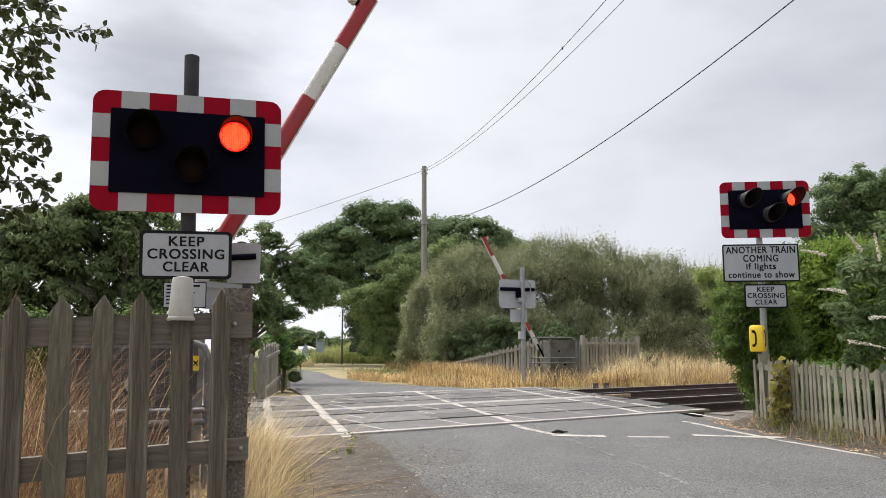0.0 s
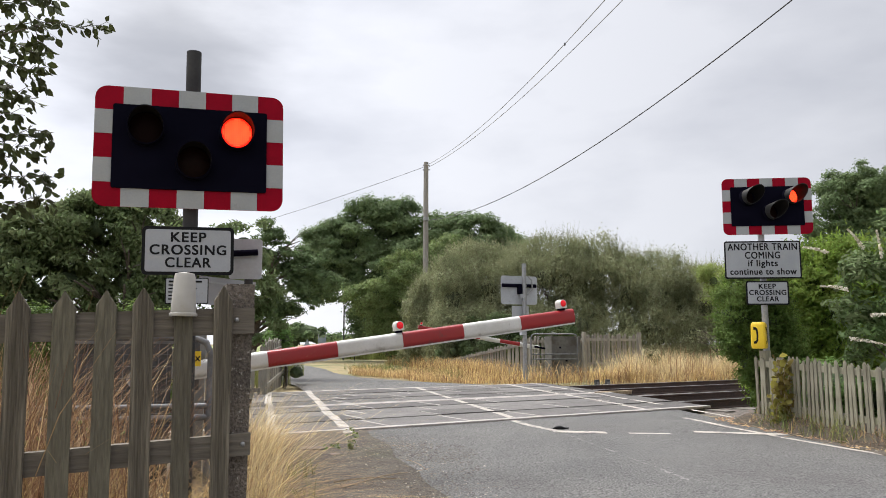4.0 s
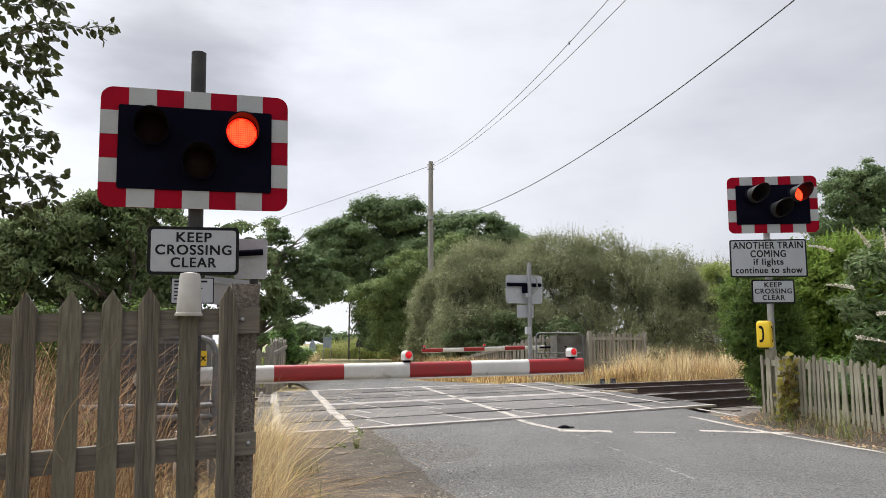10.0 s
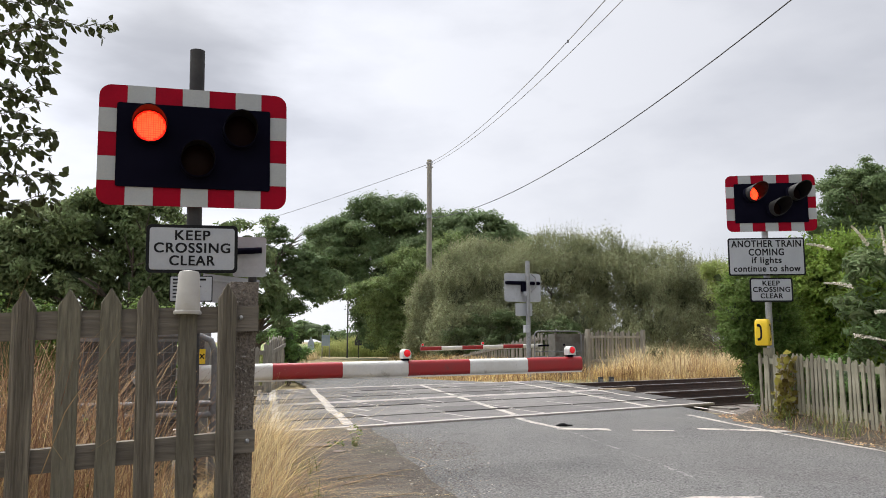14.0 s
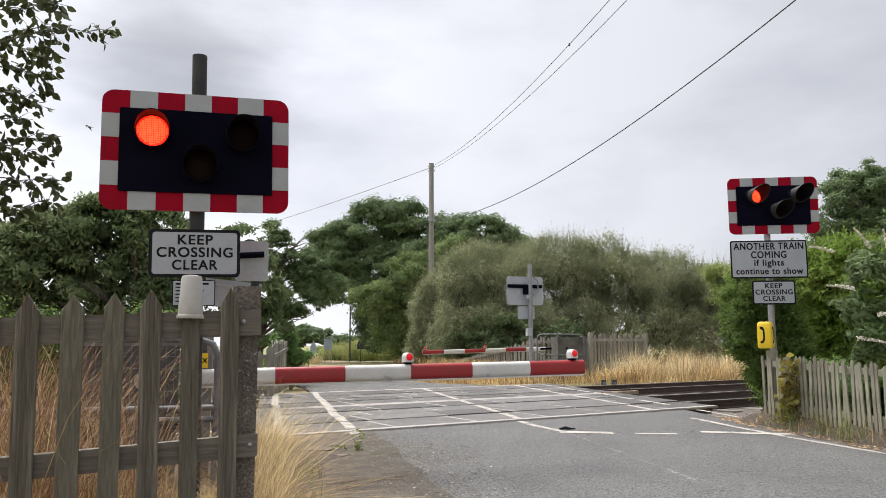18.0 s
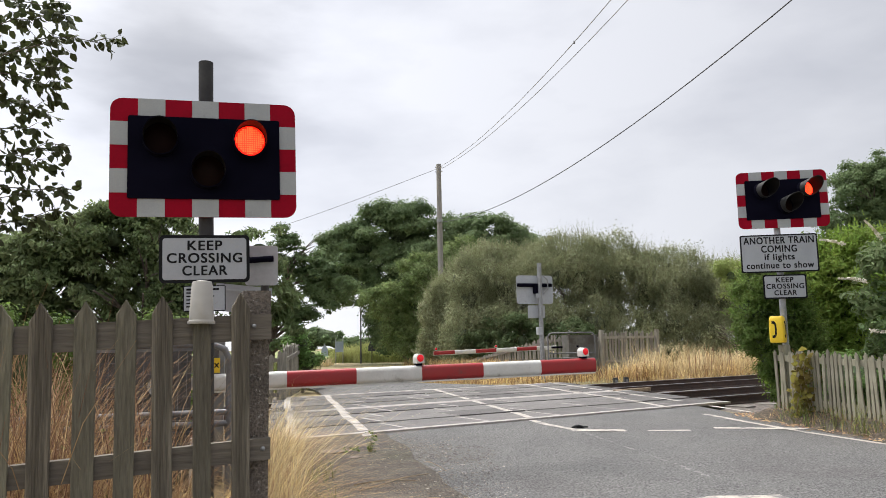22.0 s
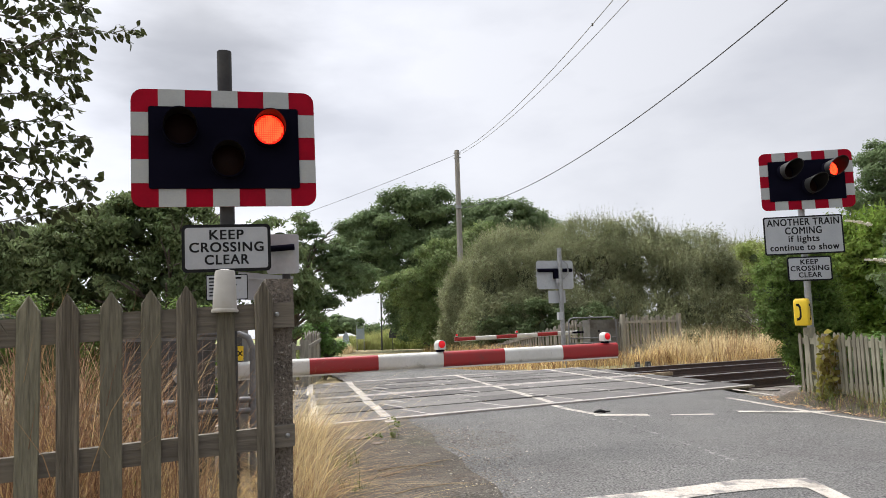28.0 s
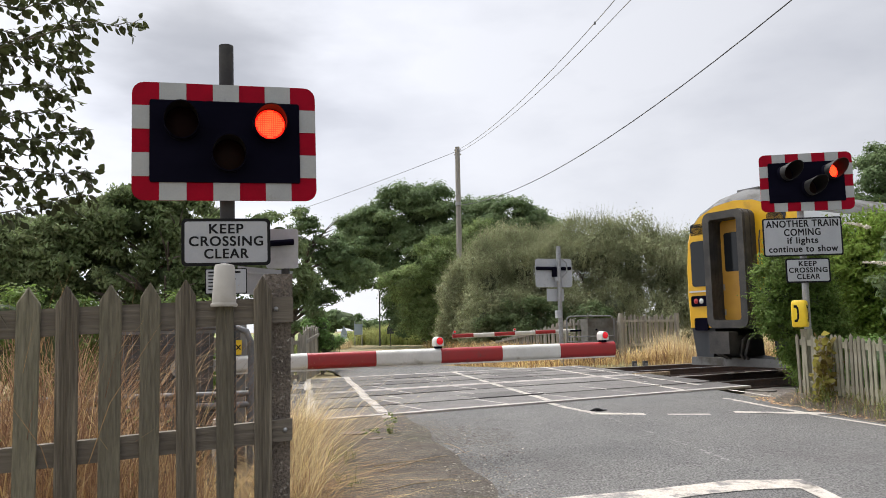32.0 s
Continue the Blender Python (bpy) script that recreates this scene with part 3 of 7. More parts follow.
def blades(name, spots, count, height, width, mat, seed, bend=0.4, parent=None, label="", zfun=None, vary=0.5, category="grass", lean=(0.0, 0.0), patchy=0.0):
    """Standing blades of grass over round spots (x, y, radius), each three bent quads tapering to a tip."""
    rng = np.random.default_rng(seed)
    spots = np.array(spots, float)
    area = spots[:, 2] ** 2
    pick = rng.choice(len(spots), count, p=area / area.sum())
    r, th = np.sqrt(rng.random(count)), rng.random(count) * 6.283
    x = spots[pick, 0] + spots[pick, 2] * r * np.cos(th)
    y = spots[pick, 1] + spots[pick, 2] * r * np.sin(th)
    z = np.array([zfun(p, q) for p, q in zip(x, y)]) - 0.02
    h = height * (1 - vary + 2 * vary * rng.random(count) ** 1.3)
    if patchy:
        h *= np.array([1.0 + patchy * (noise.noise(Vector((p * 0.9, q * 0.9, seed))) + 0.5 * noise.noise(Vector((p * 2.7, q * 2.7, seed)))) for p, q in zip(x, y)])
    az = rng.random(count) * 6.283
    dx, dy = np.cos(az) + lean[0], np.sin(az) + lean[1]
    bd = bend * (0.2 + rng.random(count)) * h
    sx, sy = -np.sin(az) * width / 2, np.cos(az) * width / 2
    rows = []
    for k, wk in ((0.0, 1.0), (0.4, 0.85), (0.75, 0.6), (1.0, 0.12)):
        px, py, pz = x + dx * bd * k * k, y + dy * bd * k * k, z + h * k * (1 - 0.25 * bend * k)
        rows += [np.stack([px - sx * wk, py - sy * wk, pz], 1), np.stack([px + sx * wk, py + sy * wk, pz], 1)]
    v = np.stack(rows, 1).reshape(-1, 3)
    base = np.arange(count)[:, None] * 8
    f = np.concatenate([base + np.array(q) for q in ((0, 1, 3, 2), (2, 3, 5, 4), (4, 5, 7, 6))])
    ob = new(name, mesh_arrays(name, v, f, mat))
    if parent:
        ob.parent = parent
    return tagged(ob, label, category if not parent else "", "", "stuff")


def limbs(bm, base, top, r, n, spread, seed, start=0.3, depth=2, mat=0):
    """A tapered trunk with branching limbs."""
    rng = random.Random(seed)
    base, top = Vector(base), Vector(top)
    bend = Vector((rng.uniform(-1, 1), rng.uniform(-1, 1), 0)) * (top - base).length * 0.04
    path = [base.lerp(top, k / 5) + bend * math.sin(k / 5 * 3.14) for k in range(6)]
    tube(bm, path, [r * (1 - 0.14 * k) * (1.25 if k == 0 else 1) for k in range(6)], 9, mat)
    for i in range(n):
        t = start + (1 - start) * (i + rng.random()) / n
        p = base.lerp(top, t) + bend * math.sin(t * 3.14)
        a = rng.random() * 6.283
        q = p + Vector((math.cos(a), math.sin(a), rng.uniform(0.25, 0.9))) * spread * (1.15 - 0.5 * t)
        mid = p.lerp(q, 0.5) + Vector((0, 0, spread * 0.08))
        rr = r * 0.42 * (1.1 - 0.6 * t)
        tube(bm, [p, mid, q], [rr, rr * 0.65, rr * 0.25], 6, mat)
        if depth > 1:
            for k in range(3):
                a2 = a + rng.uniform(-1, 1)
                q2 = mid + Vector((math.cos(a2), math.sin(a2), rng.uniform(0.0, 0.8))) * spread * 0.55
                tube(bm, [mid, mid.lerp(q2, 0.5) + Vector((0, 0, 0.05)), q2], [rr * 0.5, rr * 0.3, rr * 0.1], 5, mat)
    return bm


# ---- the lie of the land: the road runs along U, the railway across it along R ----
U, N = Vector((-0.228, 0.974, 0)), Vector((0.974, 0.228, 0))
R, RN = Vector((0.847, 0.531, 0)), Vector((-0.531, 0.847, 0))
RAILS = (9.09, 10.53, 12.49, 13.93)
V_NEAR, V_FAR = 8.14, 15.05


def across(x, y):
    return RN.x * x + RN.y * y


def lateral(x, y):
    return N.x * x + N.y * y


def smooth(a, b, t):
    t = min(1.0, max(0.0, (t - a) / (b - a)))
    return t * t * (3 - 2 * t)


def level(x, y):
    """The height of road and verge: level over the railway, falling gently towards the viewer."""
    v = across(x, y)
    if v < 8.6:
        d = 8.6 - v
        return -0.045 * (d - 0.6 * (1 - math.exp(-d / 0.6))) if d < 14 else -0.6
    return 0.0


def ground_at(x, y):
    z = level(x, y) - 0.03
    v, w = across(x, y), lateral(x, y)
    off = max(0.5 - w, w - 7.0)
    bed = smooth(7.4, 8.3, v) * (1 - smooth(14.8, 15.7, v))
    z -= 0.24 * bed * smooth(0.0, 0.5, off)
    if off > 0.2 and v < 8:
        z += 0.03 * noise.noise(Vector((x * 1.3, y * 1.3, 0.0)))
    if y > 60:
        z += 0.9 * smooth(60, 220, y)
    return z


def sheet(name, xs, ys, zfun, mat, label="", category=""):
    """A grid of ground."""
    v = [(x, y, zfun(x, y)) for y in ys for x in xs]
    nx = len(xs)
    f = [(j * nx + i, j * nx + i + 1, (j + 1) * nx + i + 1, (j + 1) * nx + i) for j in range(len(ys) - 1) for i in range(nx - 1)]
    ob = new(name, mesh_arrays(name, v, f, mat))
    return tagged(ob, label, category, "", "structure")


def steps(parts):
    out = []
    for a, b, s in parts:
        k = max(1, int(round((b - a) / s)))
        out += [a + (b - a) * i / k for i in range(k)]
    return out + [parts[-1][1]]


xs = steps([(-900, -100, 100), (-100, -20, 10), (-20, -8, 2), (-8, 14, 0.25), (14, 30, 2), (30, 100, 10), (100, 900, 100)])
ys = steps([(-300, -30, 60), (-30, -4, 4), (-4, 26, 0.25), (26, 60, 3), (60, 200, 14), (200, 2200, 250)])


def soil_at(x, y):
    """The ground sheet lies a little lower under paving and bare verge."""
    w, v = lateral(x, y), across(x, y)
    under = smooth(-1.05, -0.85, w) * (1 - smooth(8.9, 9.15, w)) * smooth(-40, -12, v) * (1 - smooth(40, 46, v))
    return ground_at(x, y) - 0.07 * under


ground = sheet("ground", xs, ys, soil_at, STRAW_GROUND, "dry straw-coloured grass and earth beside the road", "ground")


def strip(name, outline, mat, lift, label, category, cell=0.6, kind="structure", parent=None):
    """A flat piece of paving over the ground: rows of (s, left, right) along the road."""
    v, f = [], []
    rows = []
    for (s0, a0, b0), (s1, a1, b1) in zip(outline, outline[1:]):
        k = max(1, int((s1 - s0) / cell))
        rows += [(s0 + (s1 - s0) * i / k, a0 + (a1 - a0) * i / k, b0 + (b1 - b0) * i / k) for i in range(k)]
    rows.append(outline[-1])
    cols = [0.0, 0.012, 0.15, 0.3, 0.45, 0.6, 0.75, 0.988, 1.0]
    m = len(cols) - 1
    for s, a, b in rows:
        for i, c in enumerate(cols):
            w = a + (b - a) * c
            p = U * s + N * w
            if s > 30:
                p += -N * 0.012 * (s - 30) ** 2
            v.append((p.x, p.y, level(p.x, p.y) + lift - (0.05 if i in (0, m) else 0)))
    for j in range(len(rows) - 1):
        for i in range(m):
            f.append((j * (m + 1) + i, j * (m + 1) + i + 1, (j + 1) * (m + 1) + i + 1, (j + 1) * (m + 1) + i))
    ob = new(name, mesh_arrays(name, v, f, mat))
    if parent:
        ob.parent = parent
    return tagged(ob, label, category, "", kind)


# the road, with ragged edges
rng = random.Random(3)
rows = []
for k in range(0, 150):
    s = -14 + k * 0.4
    left = 0.95 + 0.05 * rng.random()
    right = 6.45 + 0.045 * max(0, 10.0 - s) ** 1.5 * 0.6 + 0.02 * rng.random()
    if s > 17:
        left = float(np.interp(s, (17, 20, 28), (0.95, 0.8, -0.6))) + 0.05 * rng.random()
        right = float(np.interp(s, (17.5, 20, 23, 27), (6.0, 4.2, 2.9, 2.5))) + 0.12 * rng.random()
    if 9.6 < s < 17:
        left, right = min(left, 0.86), max(right, 6.3)
    rows.append((s, left, right))
road = strip("road", rows, ASPHALT, 0.0, "worn grey asphalt road over the level crossing", "road", cell=0.4)


def paint(name, pts, width, lift=0.006, label="worn white painted road line", worn=0.0, seed=1, mat=None):
    """A painted line along pts (x, y)."""
    bm = fresh()
    pts = [Vector((x, y, 0)) for x, y in pts]
    rr = random.Random(seed)
    fine = []
    for a, b in zip(pts, pts[1:]):
        k = max(1, int((b - a).length / 0.25))
        fine += [a.lerp(b, i / k) for i in range(k)]
    fine.append(pts[-1])
    prev = None
    for i, p in enumerate(fine):
        d = (fine[min(i + 1, len(fine) - 1)] - fine[max(0, i - 1)]).normalized()
        sd = Vector((d.y, -d.x, 0)) * width / 2
        cur = []
        for q in (p - sd * (1 + worn * rr.uniform(-1, 1)), p + sd * (1 + worn * rr.uniform(-1, 1))):
            cur.append(bm.verts.new((q.x, q.y, level(q.x, q.y) + min(lift, 0.006) + max(0.0, lift - 0.006) * smooth(7.98, 8.1, across(q.x, q.y)))))
        if prev:
            bm.faces.new((prev[0], prev[1], cur[1], cur[0]))
        prev = cur
    ob = part(name, bm, mat or PAINT)
    return tagged(ob, label, "road marking", "road markings", "structure")


# ---- the railway ----
def rail_pt(a, v, z=0.0):
    return R * a + RN * v + Vector((0, 0, z))


def rail_mesh(length):
    """A flat-bottomed rail along x: foot, web and head."""
    bm = fresh()
    prof = [(-0.07, -0.16), (0.07, -0.16), (0.07, -0.145), (0.015, -0.125), (0.01, -0.045), (0.035, -0.03), (0.035, -0.004), (0.028, 0.0), (-0.028, 0.0), (-0.035, -0.004), (-0.035, -0.03), (-0.01, -0.045), (-0.015, -0.125), (-0.07, -0.145)]
    extrude(bm, prof, length, pose(0, 0, 0, 0, 0, 90))
    for f in bm.faces:
        if f.normal.z > 0.9 and f.calc_center_median().z > -0.002:
            f.material_index = 1
    bm.normal_update()
    for f in bm.faces:
        f.material_index = 1 if all(v.co.z > -0.006 for v in f.verts) else 0
    return bm


RZ = math.degrees(math.atan2(R.y, R.x))
bx = steps([(-140, -4, 8), (-4, 22, 0.35), (22, 190, 8)])
bvs = [7.7, 8.0, 8.4, 8.7, 9.0, 9.4, 9.8, 10.2, 10.6, 11.0, 11.5, 12.0, 12.4, 12.8, 13.3, 13.8, 14.2, 14.6, 15.0, 15.4]
v, f = [], []
for j, vv in enumerate(bvs):
    for i, a in enumerate(bx):
        p = rail_pt(a, vv)
        edge = smooth(7.7, 8.5, vv) * (1 - smooth(14.6, 15.4, vv))
        z = -0.30 + 0.13 * edge + 0.035 * noise.noise(Vector((p.x * 5, p.y * 5, 0)))
        w = lateral(p.x, p.y)
        if 0.3 < w < 7.2:
            z -= 0.15
        v.append((p.x, p.y, z))
n_a = len(bx)
f = [(j * n_a + i, j * n_a + i + 1, (j + 1) * n_a + i + 1, (j + 1) * n_a + i) for j in range(len(bvs) - 1) for i in range(n_a - 1)]
tagged(new("track_bed", mesh_arrays("track_bed", v, f, BALLAST)), "dark rusty ballast bed under two tracks", "track bed", "", "structure")
for a_off, track in ((0, RAILS[:2]), (1, RAILS[2:])):
    th = thing("railway_track", rail_pt(0, sum(track) / 2), RZ, "rusty steel railway track on sleepers", "railway track", "tracks")
    gauge = (track[1] - track[0]) / 2
    for side in (-1, 1):
        part("rail", rail_mesh(300), [RAIL_RUST, RAIL_TOP], th, "rusty rail with polished head", at=pose(20, side * gauge, 0))
    sl = fresh()
    box(sl, (0, 0, -0.22), (0.26, 2.5, 0.12))
    sleeper = part("sleeper", sl, SLEEPER, th, at=pose(-20, 0, 0))
    for k in range(1, 75):
        xx = -20 + k * 0.7
        p = rail_pt(xx, sum(track) / 2)
        if 0.2 < lateral(p.x, p.y) < 7.3:
            continue
        piece("sleeper", sleeper.data, th, pose(xx, 0, 0))

PALE_STRIP = material("worn_pale_concrete_strip", (0.40, 0.37, 0.345), 0.9, second=(0.29, 0.265, 0.245), scale=5.0, third=(0.18, 0.17, 0.16), third_scale=4.0, t_lo=0.56, t_hi=0.7, grain=0.2, grain_scale=60)
# crossing deck: panels between and beside the rails, each a slab of its own
deck = tagged(new("crossing_deck"), "dark rubber and asphalt panels between the rails", "crossing deck", "", "structure")
W0, W1 = -0.15, 7.15


def on_line(v, w):
    """The place at v across the railway and w across the road."""
    # solve R*a + RN*v with lateral w
    a = (w - lateral(*(RN * v).xy)) / lateral(R.x, R.y)
    p = R * a + RN * v
    return p


def along(v, w):
    """How far along the railway the place at v and w lies."""
    return (w - lateral(*(RN * v).xy)) / lateral(R.x, R.y)


def slab(v0, v1, a0, a1, top=0.012):
    """One panel, square to the rails; a None end follows the road's edge."""
    bm = fresh()
    ends = [(a0 if a0 is not None else along(v, W0)) for v in (v0, v1)], [(a1 if a1 is not None else along(v, W1)) for v in (v0, v1)]
    c = [rail_pt(ends[0][0], v0), rail_pt(ends[1][0], v0), rail_pt(ends[1][1], v1), rail_pt(ends[0][1], v1)]
    lo = [bm.verts.new((p.x, p.y, -0.12)) for p in c]
    hi = [bm.verts.new((p.x, p.y, top)) for p in c]
    bm.faces.new(hi)
    bm.faces.new(lo[::-1])
    for i in range(4):
        bm.faces.new((lo[i], lo[(i + 1) % 4], hi[(i + 1) % 4], hi[i]))
    return part("panel", bm, ASPHALT_DARK, deck, bevel=0.006)


bands = [(V_NEAR + 0.075, RAILS[0] - 0.04), (RAILS[0] + 0.07, (RAILS[0] + RAILS[1]) / 2 - 0.004), ((RAILS[0] + RAILS[1]) / 2 + 0.004, RAILS[1] - 0.07), (RAILS[1] + 0.04, 11.34),
         (11.67, RAILS[2] - 0.04), (RAILS[2] + 0.07, (RAILS[2] + RAILS[3]) / 2 - 0.004), ((RAILS[2] + RAILS[3]) / 2 + 0.004, RAILS[3] - 0.07), (RAILS[3] + 0.04, V_FAR - 0.08)]
for i, (v0, v1) in enumerate(bands):
    lo, hi = max(along(v0, W0), along(v1, W0)), min(along(v0, W1), along(v1, W1))
    cuts = [c for c in [math.floor(lo) + 0.35 * (i % 3) + 1.22 * k for k in range(9)] if lo + 0.25 < c < hi - 0.25]
    marks = [None] + cuts + [None]
    for k, (c0, c1) in enumerate(zip(marks, marks[1:])):
        slab(v0, v1, None if c0 is None else c0 + 0.026, None if c1 is None else c1 - 0.026, 0.012 + 0.002 * ((i * 7 + k * 5) % 3))
    for c in cuts:
        bm = fresh()
        box(bm, (0, 0, 0), (0.05, v1 - v0 - 0.01, 0.02), Matrix.Translation(rail_pt(c, (v0 + v1) / 2, 0.0045)) @ pose(0, 0, 0, 0, 0, RZ))
        part("joint", bm, PALE_STRIP if (i + int(c * 3)) % 3 else PALE_JOINT, deck)
# concrete edge beams of the deck
for vv, wd in ((V_NEAR, 0.125), (11.42, 0.13), (11.59, 0.13), (V_FAR, 0.13)):
    bm = fresh()
    a, b = on_line(vv, W0), on_line(vv, W1)
    mid = (a + b) / 2
    box(bm, (0, 0, 0.0), ((b - a).length, wd, 0.032), Matrix.Translation((mid.x, mid.y, 0.0)) @ pose(0, 0, 0, 0, 0, RZ))
    part("edge_beam", bm, PALE_STRIP, deck, "worn pale edge strip")

# painted lines
LIFT = 0.019
FAINT = material("almost_gone_road_paint", (0.215, 0.207, 0.198), 0.9, second=(0.105, 0.102, 0.100), scale=16.0, lo=0.44, hi=0.54, grain=0.5, grain_scale=60)
lines = random.Random(14)


def cracked(marks, width, label, seed, jitter=0.025, gap=0.02):
    """A painted line across the deck, broken and shifted at the joints of the panels; marks: (v, w) along it."""
    for (v0, w0), (v1, w1) in zip(marks, marks[1:]):
        dw = lines.uniform(-jitter, jitter)
        paint("road_marking", [on_line(v0 + gap, w0 + dw).xy, on_line(v1 - gap, w1 + dw + lines.uniform(-jitter, jitter) * 0.6).xy], width * lines.uniform(0.88, 1.08), LIFT, label, 0.10, seed + int(v0 * 10))


cracked([(7.12, 1.03), (7.6, 0.98), (8.14, 0.97), (9.09, 0.97), (9.8, 0.97), (10.53, 0.97), (11.4, 0.97), (12.49, 0.97), (13.2, 0.97), (13.93, 0.97), (15.2, 0.97)], 0.13, "cracked white edge line across the crossing", 1)
for k, (v0, v1) in enumerate(((8.22, 8.98), (9.16, 10.42), (10.62, 11.36), (11.74, 12.42), (12.58, 13.84), (14.0, 15.1))):
    w0, w1 = 3.34 + 0.022 * (v0 - 8.2), 3.34 + 0.022 * (v1 - 8.2)
    paint("road_marking", [on_line(v0, w0).xy, on_line(v1, w1).xy], 0.11, LIFT, "white centre dash on the crossing", 0.1, k)
cracked([(7.7, 0.10), (9.0, 0.11), (10.4, 0.13), (12.2, 0.14), (15.0, 0.16)], 0.12, "worn white line beside the verge", 60)
cracked([(8.0, 5.80), (9.05, 5.83), (10.5, 5.86), (11.5, 5.88), (12.5, 5.91), (13.9, 5.95), (15.2, 5.98)], 0.12, "worn white edge line across the crossing", 120, 0.03, 0.04)
cracked([(8.6, 6.50), (9.8, 6.56), (10.6, 6.6), (11.8, 6.66), (12.6, 6.7), (13.9, 6.75), (15.3, 6.80)], 0.10, "worn white line beside the crossing footway", 180, 0.03, 0.06)
paint("road_marking", [(1.42, 9.28), (1.14, 9.75), (1.0, 10.1)], 0.11, LIFT, "white centre dash on the crossing", 0.1)
paint("road_marking", [(1.40, 9.20), (2.05, 9.20)], 0.15, LIFT - 0.012, "white stop line dash", 0.12, 2)
paint("road_marking", [(2.32, 9.20), (2.84, 9.23)], 0.09, LIFT - 0.012, "almost worn-away stop line dash", 0.5, 3)
paint("road_marking", [(3.2, 9.45), (3.85, 9.42), (4.35, 9.42)], 0.13, LIFT - 0.012, "white stop line dash", 0.1, 4)
paint("road_marking", [(3.53, 10.80), (3.86, 9.9), (4.19, 9.12), (4.76, 8.12), (5.5, 6.9), (6.6, 5.3)], 0.09, LIFT - 0.012, "white road edge line", 0.15, 5)
paint("road_marking", [(3.98, 11.85), (4.3, 11.0), (4.62, 10.25)], 0.08, LIFT - 0.012, "worn line at the road's edge", 0.3, 6)
paint("road_marking", [(0.4, 5.06), (0.9, 5.27), (1.6, 5.58), (2.0, 5.76), (2.50, 5.80)], 0.28, LIFT - 0.012, "thick white painted road marking", 0.12, 7)
paint("road_marking", [(2.44, 5.86), (2.47, 5.3), (2.52, 4.4)], 0.16, LIFT - 0.012, "thick white painted road marking", 0.12, 8)
paint("road_marking", [(1.52, 9.0), (1.84, 7.9), (2.10, 6.9), (2.16, 6.6)], 0.036, 0.004, "faint worn-away line on the asphalt", 0.9, 11, FAINT)
for k in range(4):
    w = 1.3 + k * 0.65
    a, b = on_line(15.25, w), on_line(15.25, w + 0.42)
    paint("road_marking", [a.xy, b.xy], 0.12, LIFT - 0.010, "white give-way dash on the far side", 0.1, 20 + k)

# ---- level crossing signals ----
LIGHTS = []
HOOD = material("black_hood_paint", (0.022, 0.0215, 0.021), 0.5, second=(0.014, 0.0137, 0.0137), scale=7.0, spec=0.3)
HOOD_IN = material("black_hood_lining", (0.011, 0.010, 0.010), 0.6, second=(0.009, 0.008, 0.008), scale=9.0, spec=0.1)
BW, BH, IW, IH = 1.16, 0.775, 0.945, 0.54


def hood_mesh(bm, r, length):
    """A lamp hood along -y: a tube, cut back below, with thickness."""
    seg = 24
    for rr, flip in ((r, False), (r - 0.006, True)):
        inside = 1 if flip else 0
        ring = []
        for k in range(seg):
            a = 2 * math.pi * k / seg
            up = 0.5 + 0.5 * math.sin(a)
            out = length * (0.20 + 0.80 * up ** 1.1)
            ring.append((bm.verts.new((rr * math.cos(a), 0, rr * math.sin(a))), bm.verts.new((rr * math.cos(a), -out, rr * math.sin(a)))))
        for k in range(seg):
            q = (ring[k][0], ring[k][1], ring[(k + 1) % seg][1], ring[(k + 1) % seg][0])
            bm.faces.new(q if not flip else q[::-1]).material_index = inside
        if not flip:
            outer = ring
    for k in range(seg):
        bm.faces.new((outer[k][1], ring[k][1], ring[(k + 1) % seg][1], outer[(k + 1) % seg][1]))
    return bm


def lens_disc(r, bulge=0.012, rings=4, seg=24):
    """A shallow domed lens, facing -y."""
    bm = fresh()
    rows = []
    for j in range(1, rings + 1):
        q = j / rings
        rows.append([bm.verts.new((r * q * math.cos(6.28319 * k / seg), -bulge * (1 - q * q), r * q * math.sin(6.28319 * k / seg))) for k in range(seg)])
    top = bm.verts.new((0, -bulge, 0))
    for k in range(seg):
        bm.faces.new((top, rows[0][k], rows[0][(k + 1) % seg]))
        for a, b in zip(rows, rows[1:]):
            bm.faces.new((a[k], b[k], b[(k + 1) % seg], a[(k + 1) % seg]))
    return bm


def grid_disc(r, cell):
    """The bright cells of a lamp's prism glass: little raised squares."""
    bm = fresh()
    n = int(r / cell)
    for i in range(-n, n + 1):
        for j in range(-n, n + 1):
            x, z = i * cell, j * cell
            if math.hypot(x, z) < r - cell * 0.45:
                y = -0.0145 + 0.012 * (x * x + z * z) / (r * r)
                s = cell * 0.36
                bm.faces.new([bm.verts.new((x + a * s, y, z + b * s)) for a, b in ((-1, -1), (1, -1), (1, 1), (-1, 1))])
    return bm


